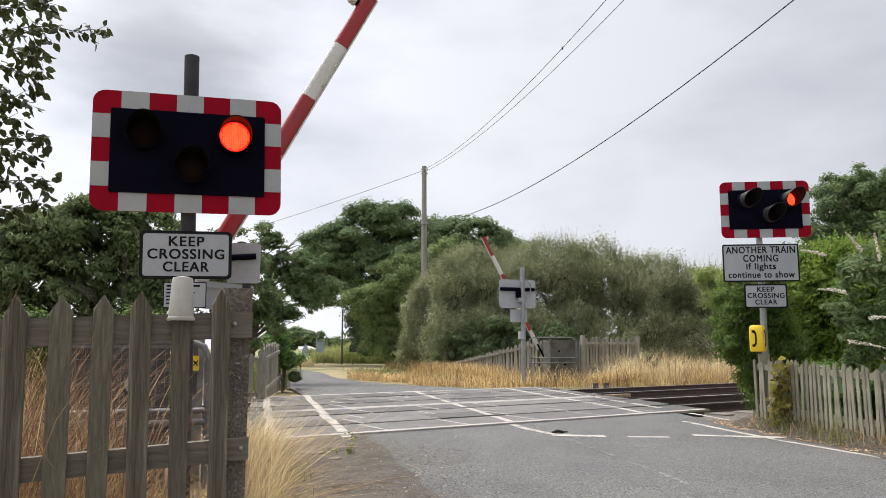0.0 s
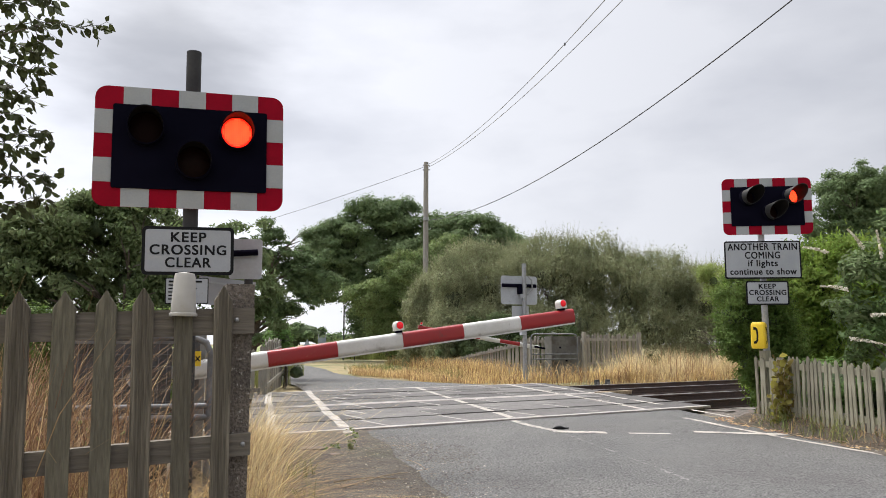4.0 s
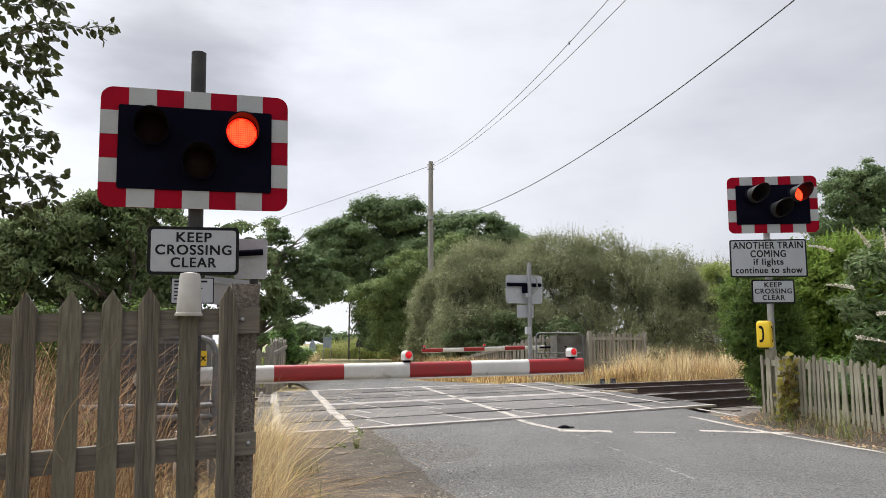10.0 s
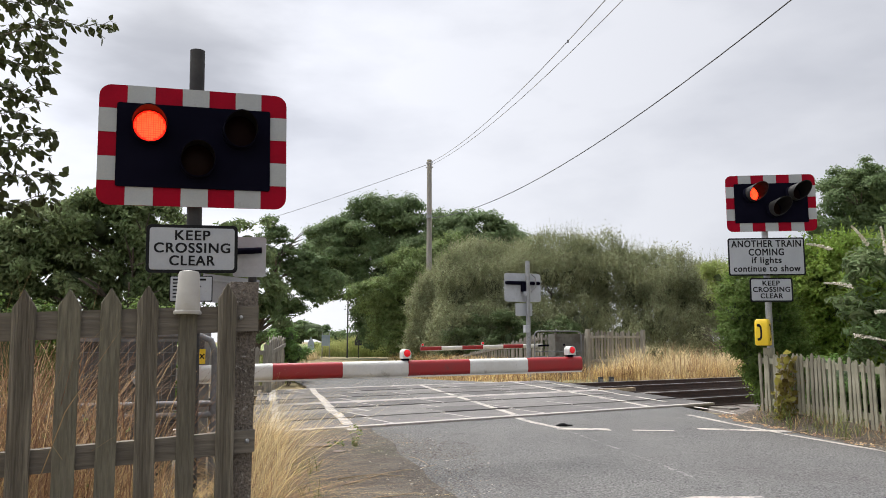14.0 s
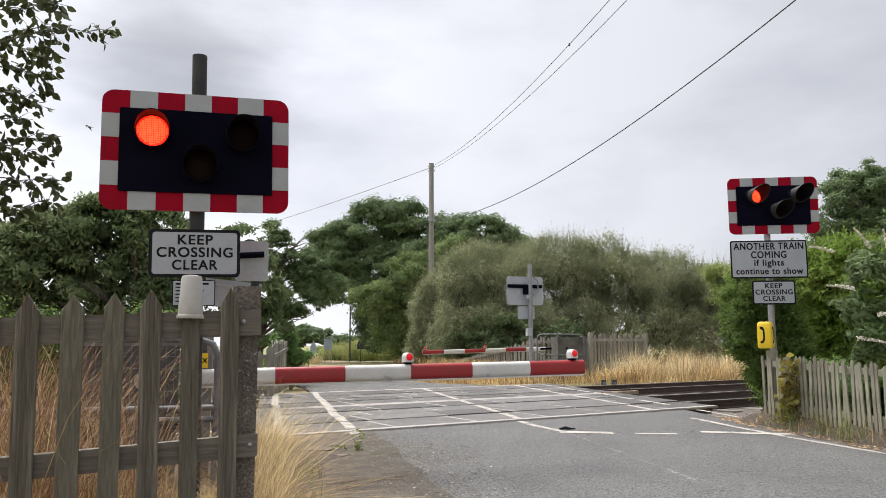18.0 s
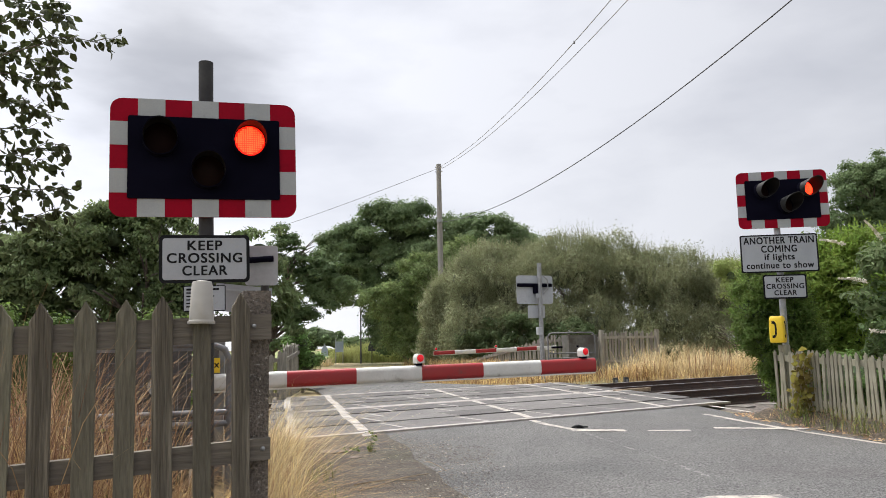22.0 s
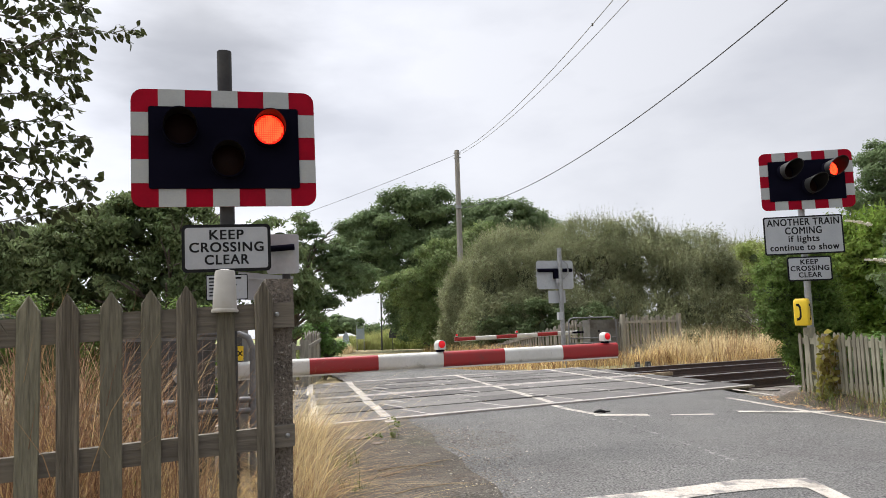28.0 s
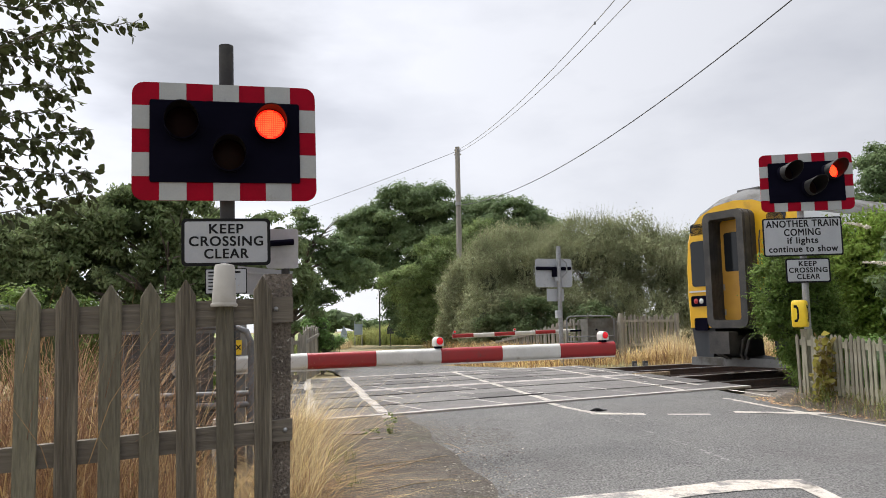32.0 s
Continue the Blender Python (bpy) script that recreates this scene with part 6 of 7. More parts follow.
tree("undergrowth", UNDER_BLOBS, (-4.0, 7.7, -0.15), (-3.9, 7.7, 0.8), 0.03, 26000, 0.032, SHRUB_LEAF, "dark tangled undergrowth beside the barrier machine", "shrub", seed=22, spread=0.5, n=10, inner=0.7, freq=3.5)
tree("undergrowth", RUNDER_BLOBS, (5.9, 8.6, -0.15), (5.9, 8.6, 0.6), 0.03, 30000, 0.036, DARK_LEAF, "dark undergrowth pressing against the picket fence", "shrub", seed=23, spread=0.5, n=10, inner=0.75, freq=3.5)
SHADE_BLOBS = [(-5.6 + 1.5 * i, 40.0 + 0.5 * math.sin(i * 1.7), 0.55 + 0.2 * math.sin(i * 2.3), 1.1, 0.9, 0.9) for i in range(3, 7)]
tree("undergrowth", SHADE_BLOBS, (0.5, 40.2, -0.05), (0.5, 40.2, 0.8), 0.04, 20000, 0.085, DARK_LEAF, "dark undergrowth in the oak's shade", "shrub", seed=24, spread=0.8, n=8, inner=0.8, freq=1.2, bough=0.35, boughs=80)
HAZEL_BLOBS = [(10.1, 27.0, 3.30, 0.55, 0.5, 0.70), (10.8, 27.2, 3.05, 0.65, 0.5, 0.90), (11.4, 27.0, 2.5, 0.7, 0.6, 1.0)]
tree("hazel_bush", HAZEL_BLOBS, (10.3, 27.3, -0.05), (10.3, 27.2, 2.6), 0.06, 16000, 0.050, leaf("hazel_leaf", (0.21, 0.27, 0.075), (0.32, 0.37, 0.13), vary=0.3, transmit=0.5), "pale yellow-green hazel at the end of the willow scrub", "shrub", seed=31, spread=0.9, n=12, inner=0.25, ragged=0.7, freq=3.0, bough=0.22, boughs=170, flat=0.7, cover=0.6)
fw = tagged(new("far_woods"), "distant line of green trees across the fields", "woods", "", "stuff")
leaves("crown", FARTREES_BLOBS, 9000, 0.55, OAK_LEAF, 21, fw, freq=0.3)
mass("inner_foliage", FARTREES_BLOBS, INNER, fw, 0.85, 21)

# ---- overhead line ----
up = thing("utility_pole", (-0.60, 36.0, 0.0), 0, "tall silvered wooden utility pole", "utility pole")
bm = fresh()
cyl(bm, (0, 0, -0.2), (0, 0, 10.0), 0.16, 0.115, 14)
part("pole", bm, POLE_WOOD, up, smooth=True)
for z in (9.85, 9.62):
    bm = fresh()
    cyl(bm, (-0.16, 0, z), (0.18, -0.05, z), 0.035, 0.035, 8)
    part("insulator", bm, SIGN_WHITE, up, smooth=True)
bm = fresh()
cyl(bm, (0.0, -0.12, 7.2), (0.0, -0.12, 7.05), 0.15, 0.15, 10)
part("cable_clamp", bm, STEEL, up, smooth=True)


def wire(p, q, sag, r, label, mat=WIRE):
    bm = fresh()
    p, q = Vector(p), Vector(q)
    n = 28
    tube(bm, [p.lerp(q, k / n) - Vector((0, 0, 4 * sag * (k / n) * (1 - k / n))) for k in range(n + 1)], r, 6)
    return tagged(part("overhead_wire", bm, mat), label, "wire", "overhead wires")


first_wire = wire((-0.6, 36, 9.85), (5.95, 2.0, 8.87), 1.12, 0.0105, "thin grey wire from the pole over the road", WIRE_PALE)
wire((-0.5, 36, 9.75), (7.02, 2.0, 9.45), 1.09, 0.0105, "thin grey wire from the pole over the road", WIRE_PALE)
wire((-0.6, 35.85, 7.05), (8.94, 2.0, 8.93), 1.75, 0.013, "thick black cable from the pole over the road")
wire((-0.6, 36, 9.8), (-33, 75, 9.8), 0.6, 0.012, "thin dark wire from the pole across the fields")

# ---- dry grass and weeds ----
def spread_spots(a, b, n, r, seed, jitter=0.3):
    rr = random.Random(seed)
    return [(a[0] + (b[0] - a[0]) * k / (n - 1) + rr.uniform(-jitter, jitter), a[1] + (b[1] - a[1]) * k / (n - 1) + rr.uniform(-jitter, jitter), r * rr.uniform(0.6, 1.3)) for k in range(n)]


EDGE_TUFTS = [(-1.08, 4.2, 0.20), (-1.20, 4.8, 0.22), (-1.33, 5.3, 0.24), (-1.48, 5.9, 0.26), (-1.64, 6.6, 0.28), (-1.82, 7.3, 0.28), (-2.02, 8.0, 0.3)]
blades("dry_grass", EDGE_TUFTS, 3000, 0.36, 0.0050, STRAW, 31, 1.9, None, "bleached dry grass along the road's edge", ground_at, vary=0.85, patchy=0.5)
blades("dry_grass", [(x + 0.06, y, r) for x, y, r in EDGE_TUFTS], 1500, 0.42, 0.0040, STRAW_RED, 28, 2.0, None, "bleached grass fallen over the road's edge", ground_at, vary=0.6, lean=(0.3, -0.1))
blades("dry_grass", [(x, y, r * 0.9) for x, y, r in EDGE_TUFTS], 560, 0.70, 0.0036, STRAW_PALE, 30, 0.9, None, "long bleached seed stalks arching over the road's edge", ground_at, vary=0.4, lean=(0.4, 0.1))
blades("dry_grass", [(-1.25, 5.0, 0.2), (-1.4, 5.6, 0.2), (-1.6, 6.4, 0.2)], 120, 0.98, 0.0034, STRAW_PALE, 26, 0.7, None, "a few tall bleached stalks leaning over the road", ground_at, vary=0.15, lean=(0.9, 0.0))
blades("green_weed", [(-1.0, 5.6, 0.16), (-1.2, 6.4, 0.18)], 110, 0.20, 0.007, GREEN_BLADE, 27, 0.8, None, "a few green blades in the dry grass", ground_at, category="weeds")
blades("dry_grass", [(-1.3, 3.5, 0.45), (-1.9, 3.6, 0.6), (-2.6, 3.8, 0.7), (-1.7, 4.3, 0.5), (-2.6, 4.6, 0.7)], 11000, 0.40, 0.005, STRAW, 32, 1.3, None, "bleached dry grass behind the fence", ground_at)
blades("dock_stems", [(-1.9, 3.5, 0.5), (-2.5, 3.7, 0.6), (-2.0, 4.2, 0.5), (-2.7, 4.4, 0.6)], 5600, 0.84, 0.0048, STRAW_RED, 33, 0.7, None, "dead rusty dock stems behind the fence", ground_at, category="weeds", vary=0.75, patchy=0.7)
blades("dry_grass", spread_spots((5.6, 22.6), (12.0, 27.0), 22, 0.7, 34, 0.6), 7600, 0.62, 0.010, STRAW_PALE, 36, 0.6, None, "tall bleached grass before the far fence", ground_at, vary=0.6, patchy=0.9)
blades("dry_grass", spread_spots((1.8, 19.9), (5.6, 22.3), 16, 0.45, 35, 0.25) + spread_spots((5.0, 21.4), (10.5, 24.6), 14, 0.5, 47, 0.4), 4200, 0.34, 0.012, STRAW, 43, 0.8, None, "short bleached grass along the track's edge", ground_at, vary=0.7, patchy=0.8)
blades("dock_stems", spread_spots((5.6, 22.3), (11.5, 26.2), 9, 0.5, 48, 0.5), 260, 0.85, 0.016, STRAW_RED, 49, 0.4, None, "dead brown weed stems in the tall grass", ground_at, category="weeds", vary=0.5)
blades("dry_grass", spread_spots((0.9, 20.6), (-2.6, 27.0), 14, 0.75, 75, 0.35), 4200, 0.26, 0.012, STRAW, 76, 0.9, None, "short dry grass on the far verge", ground_at, vary=0.7, patchy=0.7)
blades("green_weed", spread_spots((0.4, 22.0), (-3.0, 33.0), 12, 0.8, 77, 0.4), 1300, 0.28, 0.014, GREEN_BLADE, 78, 0.7, None, "green blades in the far verge", ground_at, category="weeds", patchy=0.7)
blades("dry_grass", spread_spots((1.6, 22.6), (-1.6, 38.0), 14, 0.8, 37), 6000, 0.50, 0.016, STRAW, 38, 0.5, None, "bleached grass along the far verge", ground_at)
blades("dry_grass", spread_spots((-4.3, 17.0), (-9.5, 44.0), 12, 1.0, 39), 3500, 0.6, 0.018, GREEN_BLADE, 40, 0.5, None, "mixed green and dry grass on the verge", ground_at)
blades("dry_grass", spread_spots((4.36, 10.2), (5.7, 7.0), 16, 0.16, 41, 0.06), 700, 0.30, 0.006, STRAW_RED, 42, 0.8, None, "dead brown grass at the foot of the fence", ground_at)

blades("dry_grass", spread_spots((4.34, 10.15), (5.7, 7.0), 14, 0.18, 44, 0.06), 700, 0.22, 0.005, STRAW, 45, 1.0, None, "bleached grass at the foot of the fence", ground_at)
blades("green_weed", spread_spots((4.4, 10.0), (5.6, 7.2), 9, 0.16, 50, 0.08), 500, 0.36, 0.008, GREEN_BLADE, 51, 0.7, None, "green weeds at the foot of the fence", ground_at, category="weeds")
# ---- the branch that hangs over from the verge ----
TWIGS = [
    [(-3.51, 4.99, 3.08), (-3.21, 5.04, 3.15), (-3.02, 5.09, 3.27), (-2.65, 4.99, 3.24), (-2.47, 5.04, 3.25), (-2.36, 5.09, 3.25)],
    [(-2.79, 4.94, 3.20), (-2.81, 4.99, 3.13), (-2.88, 5.04, 3.11)],
    [(-3.38, 4.79, 3.32), (-3.10, 4.84, 3.29), (-2.93, 4.89, 3.34), (-2.71, 4.79, 3.34), (-2.58, 4.84, 3.33)],
    [(-3.55, 5.09, 3.29), (-3.28, 5.14, 3.23), (-3.10, 5.19, 3.18), (-2.91, 5.09, 3.07), (-2.85, 5.14, 3.11)],
    [(-3.51, 4.99, 3.03), (-3.25, 5.04, 3.02), (-3.07, 5.09, 2.99), (-2.85, 4.99, 2.90), (-2.78, 5.04, 2.88)],
    [(-3.57, 5.09, 2.86), (-3.31, 5.14, 2.85), (-3.17, 5.19, 2.86), (-2.98, 5.09, 2.77), (-3.05, 5.14, 2.75)],
    [(-3.49, 4.99, 2.60), (-3.28, 5.04, 2.58), (-3.10, 5.09, 2.61), (-2.86, 4.99, 2.57)],
    [(-3.48, 4.99, 2.47), (-3.23, 5.04, 2.40), (-3.05, 5.09, 2.41), (-2.83, 4.99, 2.47), (-2.72, 5.04, 2.47)],
    [(-3.55, 5.09, 2.32), (-3.33, 5.14, 2.34), (-3.15, 5.19, 2.39), (-2.93, 5.09, 2.38), (-2.85, 5.14, 2.36)],
    [(-3.47, 4.99, 2.21), (-3.18, 5.04, 2.18), (-3.00, 5.09, 2.16), (-2.74, 4.99, 2.14), (-2.60, 5.04, 2.16)],
    [(-3.60, 5.19, 1.90), (-3.34, 5.24, 1.93), (-3.16, 5.29, 1.99), (-2.89, 5.19, 2.03), (-2.84, 5.24, 2.07)],
    [(-3.35, 4.79, 3.46), (-3.02, 4.84, 3.46), (-2.85, 4.89, 3.44), (-2.59, 4.79, 3.41)],
    [(-3.50, 5.04, 2.10), (-3.29, 5.09, 2.08), (-3.16, 5.14, 2.13), (-3.01, 5.04, 2.12)],
    [(-3.68, 5.09, 3.34), (-3.44, 5.14, 3.04), (-3.46, 5.19, 2.63), (-3.41, 5.09, 2.15), (-3.56, 5.14, 1.79)],
]


def overhang():
    rng = random.Random(5)
    th = thing("overhanging_tree", (-5.4, 5.2, ground_at(-5.4, 5.2)), 0, "leafy twigs of a tree hanging over from the verge", "tree", "trees")
    off = Vector((-5.4, 5.2, ground_at(-5.4, 5.2)))
    bm = limbs(fresh(), (0, 0, -0.1), (0.3, 0, 4.0), 0.12, 5, 0.9, 3)
    part("trunk", bm, BARK, th, "dark bark trunk", smooth=True)
    bm = fresh()
    store = []
    for pts in TWIGS:
        pts = [Vector(p) - off for p in pts]
        root = Vector((pts[0].x - 0.9, pts[0].y, pts[0].z - 0.25))
        fine = [root]
        for a, b in zip(pts, pts[1:]):
            fine += [a, a.lerp(b, 0.5) + Vector((rng.uniform(-0.02, 0.02), rng.uniform(-0.03, 0.03), rng.uniform(-0.02, 0.02)))]
        fine.append(pts[-1])
        sprig(bm, fine, 0.006, rng, 0.080, 0.024, store, 0.66, 0.75)
        for k in range(2, len(fine) - 1):
            for j in range(2):
                q = fine[k] + Vector((rng.uniform(-0.05, 0.16), rng.uniform(-0.12, 0.12), rng.uniform(-0.15, 0.04)))
                sprig(bm, [fine[k], fine[k].lerp(q, 0.5) + Vector((0, 0, 0.02)), q], 0.0025, rng, 0.074, 0.027, store, 0.66, 0.75)
    part("branchwork", bm, BARK, th, "thin dark twigs")
    c, a, b = (np.array([s[i][:] for s in store]) for i in range(3))
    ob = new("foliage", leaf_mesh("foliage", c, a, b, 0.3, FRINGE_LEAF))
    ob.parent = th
    tagged(ob, "pointed oval leaves, coloured dark as backlit silhouettes", "", "", "stuff")


overhang()

# ---- verge earth, litter and small things ----
def verge(name, rows, mat, lift, label):
    return strip(name, rows, mat, lift, label, "verge", 0.3)


rr = random.Random(8)
verge("verge", [(-14 + k * 0.25, -1.0, (1.36 + 0.04 * math.sin(k * 0.5) + 0.03 * math.sin(k * 1.3 + 1) + 0.04 * noise.noise(Vector((k * 0.9, 0, 0)))) - max(0, (k * 0.25 - 21.6)) * 0.14) for k in range(0, 93)], DIRT, 0.010, "bare brown earth and moss along the road's edge")
verge("verge", [(-6 + k * 0.25, 6.30 + 0.03 * max(0, 16 - k * 0.25) ** 1.35 + 0.03 * math.sin(k * 1.1) + 0.05 * noise.noise(Vector((k * 0.8, 3, 0))), 9.2) for k in range(0, 64)], DIRT, 0.008, "bare brown earth and litter before the picket fence")


def scatter(name, spots, count, size, mat, seed, label, flat=0.5):
    """Small broken stones lying on the ground."""
    rng = np.random.default_rng(seed)
    v, f = [], []
    for _ in range(count):
        x0, y0, r = spots[rng.integers(len(spots))]
        a, q = rng.random() * 6.283, r * math.sqrt(rng.random())
        x, y = x0 + q * math.cos(a), y0 + q * math.sin(a)
        s = size * (0.4 + rng.random() ** 2 * 1.2)
        z = level(x, y) + 0.012
        k = len(v)
        pts = [(x + s * math.cos(t + rng.random()) * (0.6 + 0.5 * rng.random()), y + s * math.sin(t + rng.random()) * (0.6 + 0.5 * rng.random()), z) for t in (0, 1.57, 3.14, 4.71)]
        v += pts + [(x, y, z + s * flat)]
        f += [(k, k + 1, k + 4), (k + 1, k + 2, k + 4), (k + 2, k + 3, k + 4), (k + 3, k, k + 4)]
    ob = new(name, mesh_arrays(name, v, f, mat))
    return tagged(ob, label, "stones", "", "stuff")


STONE = material("pale_grit_stone", (0.34, 0.31, 0.27), 0.9, second=(0.22, 0.19, 0.16), scale=20.0, per_island=0.4)
EARTH_STONE = material("dark_grit_stone", (0.13, 0.115, 0.10), 0.9, second=(0.08, 0.07, 0.06), scale=20.0, per_island=0.5)
scatter("gravel", [(-0.1, 7.0, 0.6), (0.0, 6.0, 0.5), (-0.5, 7.6, 0.5), (0.1, 5.2, 0.4), (0.2, 5.6, 0.4), (-0.4, 8.2, 0.4)], 420, 0.009, STONE, 61, "loose grit along the road's edge")
scatter("gravel", [(-0.3, 6.8, 0.7), (-0.3, 5.8, 0.6), (-0.7, 7.6, 0.6), (0.0, 5.0, 0.5), (-0.1, 7.6, 0.5), (-0.8, 8.2, 0.5)], 5000, 0.011, EARTH_STONE, 66, "dark gritty earth along the road's edge")
scatter("gravel", [(4.5, 10.0, 0.45), (4.9, 9.3, 0.45), (5.1, 8.6, 0.45), (5.3, 7.9, 0.5), (4.35, 10.8, 0.35), (4.6, 11.2, 0.3)], 500, 0.012, STONE, 62, "loose stones and litter at the foot of the fence")
scatter("dead_leaves", [(4.25, 10.2, 0.3), (4.45, 9.7, 0.3), (4.7, 9.2, 0.3), (4.95, 8.6, 0.35), (5.2, 8.0, 0.4), (4.2, 10.6, 0.3)], 1000, 0.022, STRAW_RED, 63, "dry brown leaves at the foot of the fence", 0.4)


def twig(p, q, r, seed):
    rng = random.Random(seed)
    p, q = Vector(p), Vector(q)
    pts = [p.lerp(q, k / 5) + Vector((rng.uniform(-0.02, 0.02), rng.uniform(-0.03, 0.03), 0)) for k in range(6)]
    bm = fresh()
    tube(bm, [Vector((v.x, v.y, level(v.x, v.y) + 0.012 + r + 0.02 * math.sin(k))) for k, v in enumerate(pts)], [r * (1 - 0.12 * k) for k in range(6)], 5)
    return tagged(part("dry_twig", bm, STRAW_STEM), "pale dry twig lying on the verge", "twig", "twigs")


RUBBLE = material("pinkish_broken_concrete", (0.215, 0.175, 0.150), 0.95, second=(0.150, 0.120, 0.102), scale=9.0, third=(0.09, 0.08, 0.065), third_scale=6.0, grain=0.3, grain_scale=60, bump=0.01)
STRAW_STEM = material("pale_dead_stem", (0.36, 0.28, 0.19), 0.9, second=(0.22, 0.16, 0.10), scale=14.0)
twig((-0.75, 5.9, 0), (-0.05, 6.9, 0), 0.006, 1)
twig((-0.85, 6.1, 0), (-0.12, 6.45, 0), 0.006, 2)
twig((-0.6, 5.4, 0), (0.1, 5.9, 0), 0.005, 3)
for k in range(16):
    tx, ty = 4.15 + 0.075 * k + 0.12 * math.sin(k * 2.7), 10.3 - 0.18 * k
    twig((tx, ty, 0), (tx + 0.45 * math.cos(k * 1.9), ty + 0.25 * math.sin(k * 2.3), 0), 0.005 + 0.002 * (k % 2), 40 + k)
twig((-0.3, 7.1, 0), (-0.05, 6.7, 0), 0.004, 6)
# black rubber scrap by the stop line
sc = thing("rubber_scrap", (1.53, 9.40, level(1.5, 9.4) + 0.004), 12, "scrap of black tyre rubber lying on the road", "scrap")
bm = fresh()
tube(bm, [(-0.10, 0.02, 0.006), (-0.055, 0.0, 0.018), (-0.012, 0.01, 0.021), (0.03, -0.01, 0.012), (0.06, 0.0, 0.007)], [0.007, 0.018, 0.020, 0.016, 0.006], 7)
part("strip", bm, BLACK_BORDER, sc, smooth=True)
bm = fresh()
box(bm, (0.11, 0.02, 0.006), (0.05, 0.03, 0.012), pose(0, 0, 0, 0, 0, 20))
part("flake", bm, BLACK_BORDER, sc)
# a flat piece of broken concrete in the verge
for x, y, a, b, rz in ((-1.26, 7.65, 0.20, 0.13, 12), (-0.98, 7.35, 0.09, 0.07, 50)):
    fr = thing("concrete_fragment", (x, y, level(x, y) + 0.008), rz, "flat pinkish broken concrete lying in the verge", "rubble", "rubble")
    bm = fresh()
    rq = random.Random(int(x * -50))
    pts = [(a * math.cos(6.2832 * k / 9) * rq.uniform(0.75, 1.1), b * math.sin(6.2832 * k / 9) * rq.uniform(0.7, 1.1)) for k in range(9)]
    extrude(bm, pts[::-1], 0.018, pose(0, 0, 0.0, 90, 0, 0))
    bmesh.ops.recalc_face_normals(bm, faces=bm.faces)
    part("slab", bm, RUBBLE, fr, bevel=0.004)
# weeds at the edge line's end
blades("green_weed", [(-0.86, 7.65, 0.04)], 26, 0.14, 0.005, GREEN_BLADE, 64, 0.5, None, "small green weed at the road's edge", level, category="weed")
leaves("weed_leaves", [(-0.86, 7.65, 0.06, 0.05, 0.05, 0.11), (-1.06, 7.6, -0.02, 0.10, 0.06, 0.04)], 170, 0.014, SHRUB_LEAF, 65, None, label="small leafy green weed at the road's edge", fine=True)["category"] = "weed"
# creeper on the foot of the signal post
cr = thing("creeper", (4.46, 9.88, ground_at(4.46, 9.88)), 0, "yellowing vine climbing the foot of the signal post", "climber")
bm = fresh()
rng = random.Random(9)
store = []
for k in range(12):
    pts = [Vector((rng.uniform(-0.06, 0.10), rng.uniform(-0.05, 0.02), 0.0))]
    for j in range(6):
        pts.append(pts[-1] + Vector((rng.uniform(-0.04, 0.055), rng.uniform(-0.03, 0.02), rng.uniform(0.09, 0.21))))
    sprig(bm, pts, 0.004, rng, 0.10, 0.05, store, 0.95, 0.5)
part("stems", bm, STRAW_STEM, cr)
c, a, b = (np.array([s[i][:] for s in store]) for i in range(3))
ob = new("vine_leaves", leaf_mesh("vine_leaves", c, a, b, 0.25, CREEPER))
ob.parent = cr
tagged(ob, "broad yellow-green leaves", "", "", "stuff")

# buddleia flower spikes
def spike(bm, base, tip, r, seed):
    rng = random.Random(seed)
    base, tip = Vector(base), Vector(tip)
    for k in range(110):
        t = rng.random()
        rad = r * (1.05 - 0.8 * t)
        d = Vector((rng.gauss(0, 1), rng.gauss(0, 1), rng.gauss(0, 1))).normalized()
        c = base.lerp(tip, t) + Vector((0, 0, -0.05 * t * t)) + d * rad
        s = r * 0.36
        n = d.orthogonal().normalized()
        m = d.cross(n)
        bm.faces.new([bm.verts.new(c + n * s * a + m * s * b) for a, b in ((-1, -1), (1, -1), (1, 1), (-1, 1))])


bd = thing("buddleia_flowers", (6.1, 9.95, ground_at(6.1, 9.95)), 0, "faded cream buddleia flower spikes", "flowers")
for k, (x, y, z, dx, dz) in enumerate([(4.45, 8.0, 1.60, -0.20, 0.05), (4.62, 7.9, 1.32, 0.16, 0.02), (4.40, 7.95, 1.07, 0.22, -0.02), (4.72, 7.85, 0.90, 0.18, -0.04), (4.85, 8.0, 1.95, -0.05, 0.22), (4.62, 7.95, 2.05, -0.12, 0.16), (4.30, 8.1, 2.02, -0.18, 0.06), (4.95, 7.8, 1.62, 0.12, 0.12), (5.05, 7.9, 2.3, 0.0, 0.2), (4.78, 7.8, 0.66, 0.16, 0.02), (5.0, 7.7, 1.15, 0.12, 0.1)]):
    bm = fresh()
    x, y, z = x * 1.13 - 6.1, y * 1.13 - 9.95, 1 + (z - 1) * 1.13 - ground_at(6.1, 9.95)
    spike(bm, (x, y, z), (x + dx * 1.9, y - 0.08, z + dz * 1.7), 0.026, k)
    part("flower_spike", bm, FLOWER, bd, "faded cream flower spike")

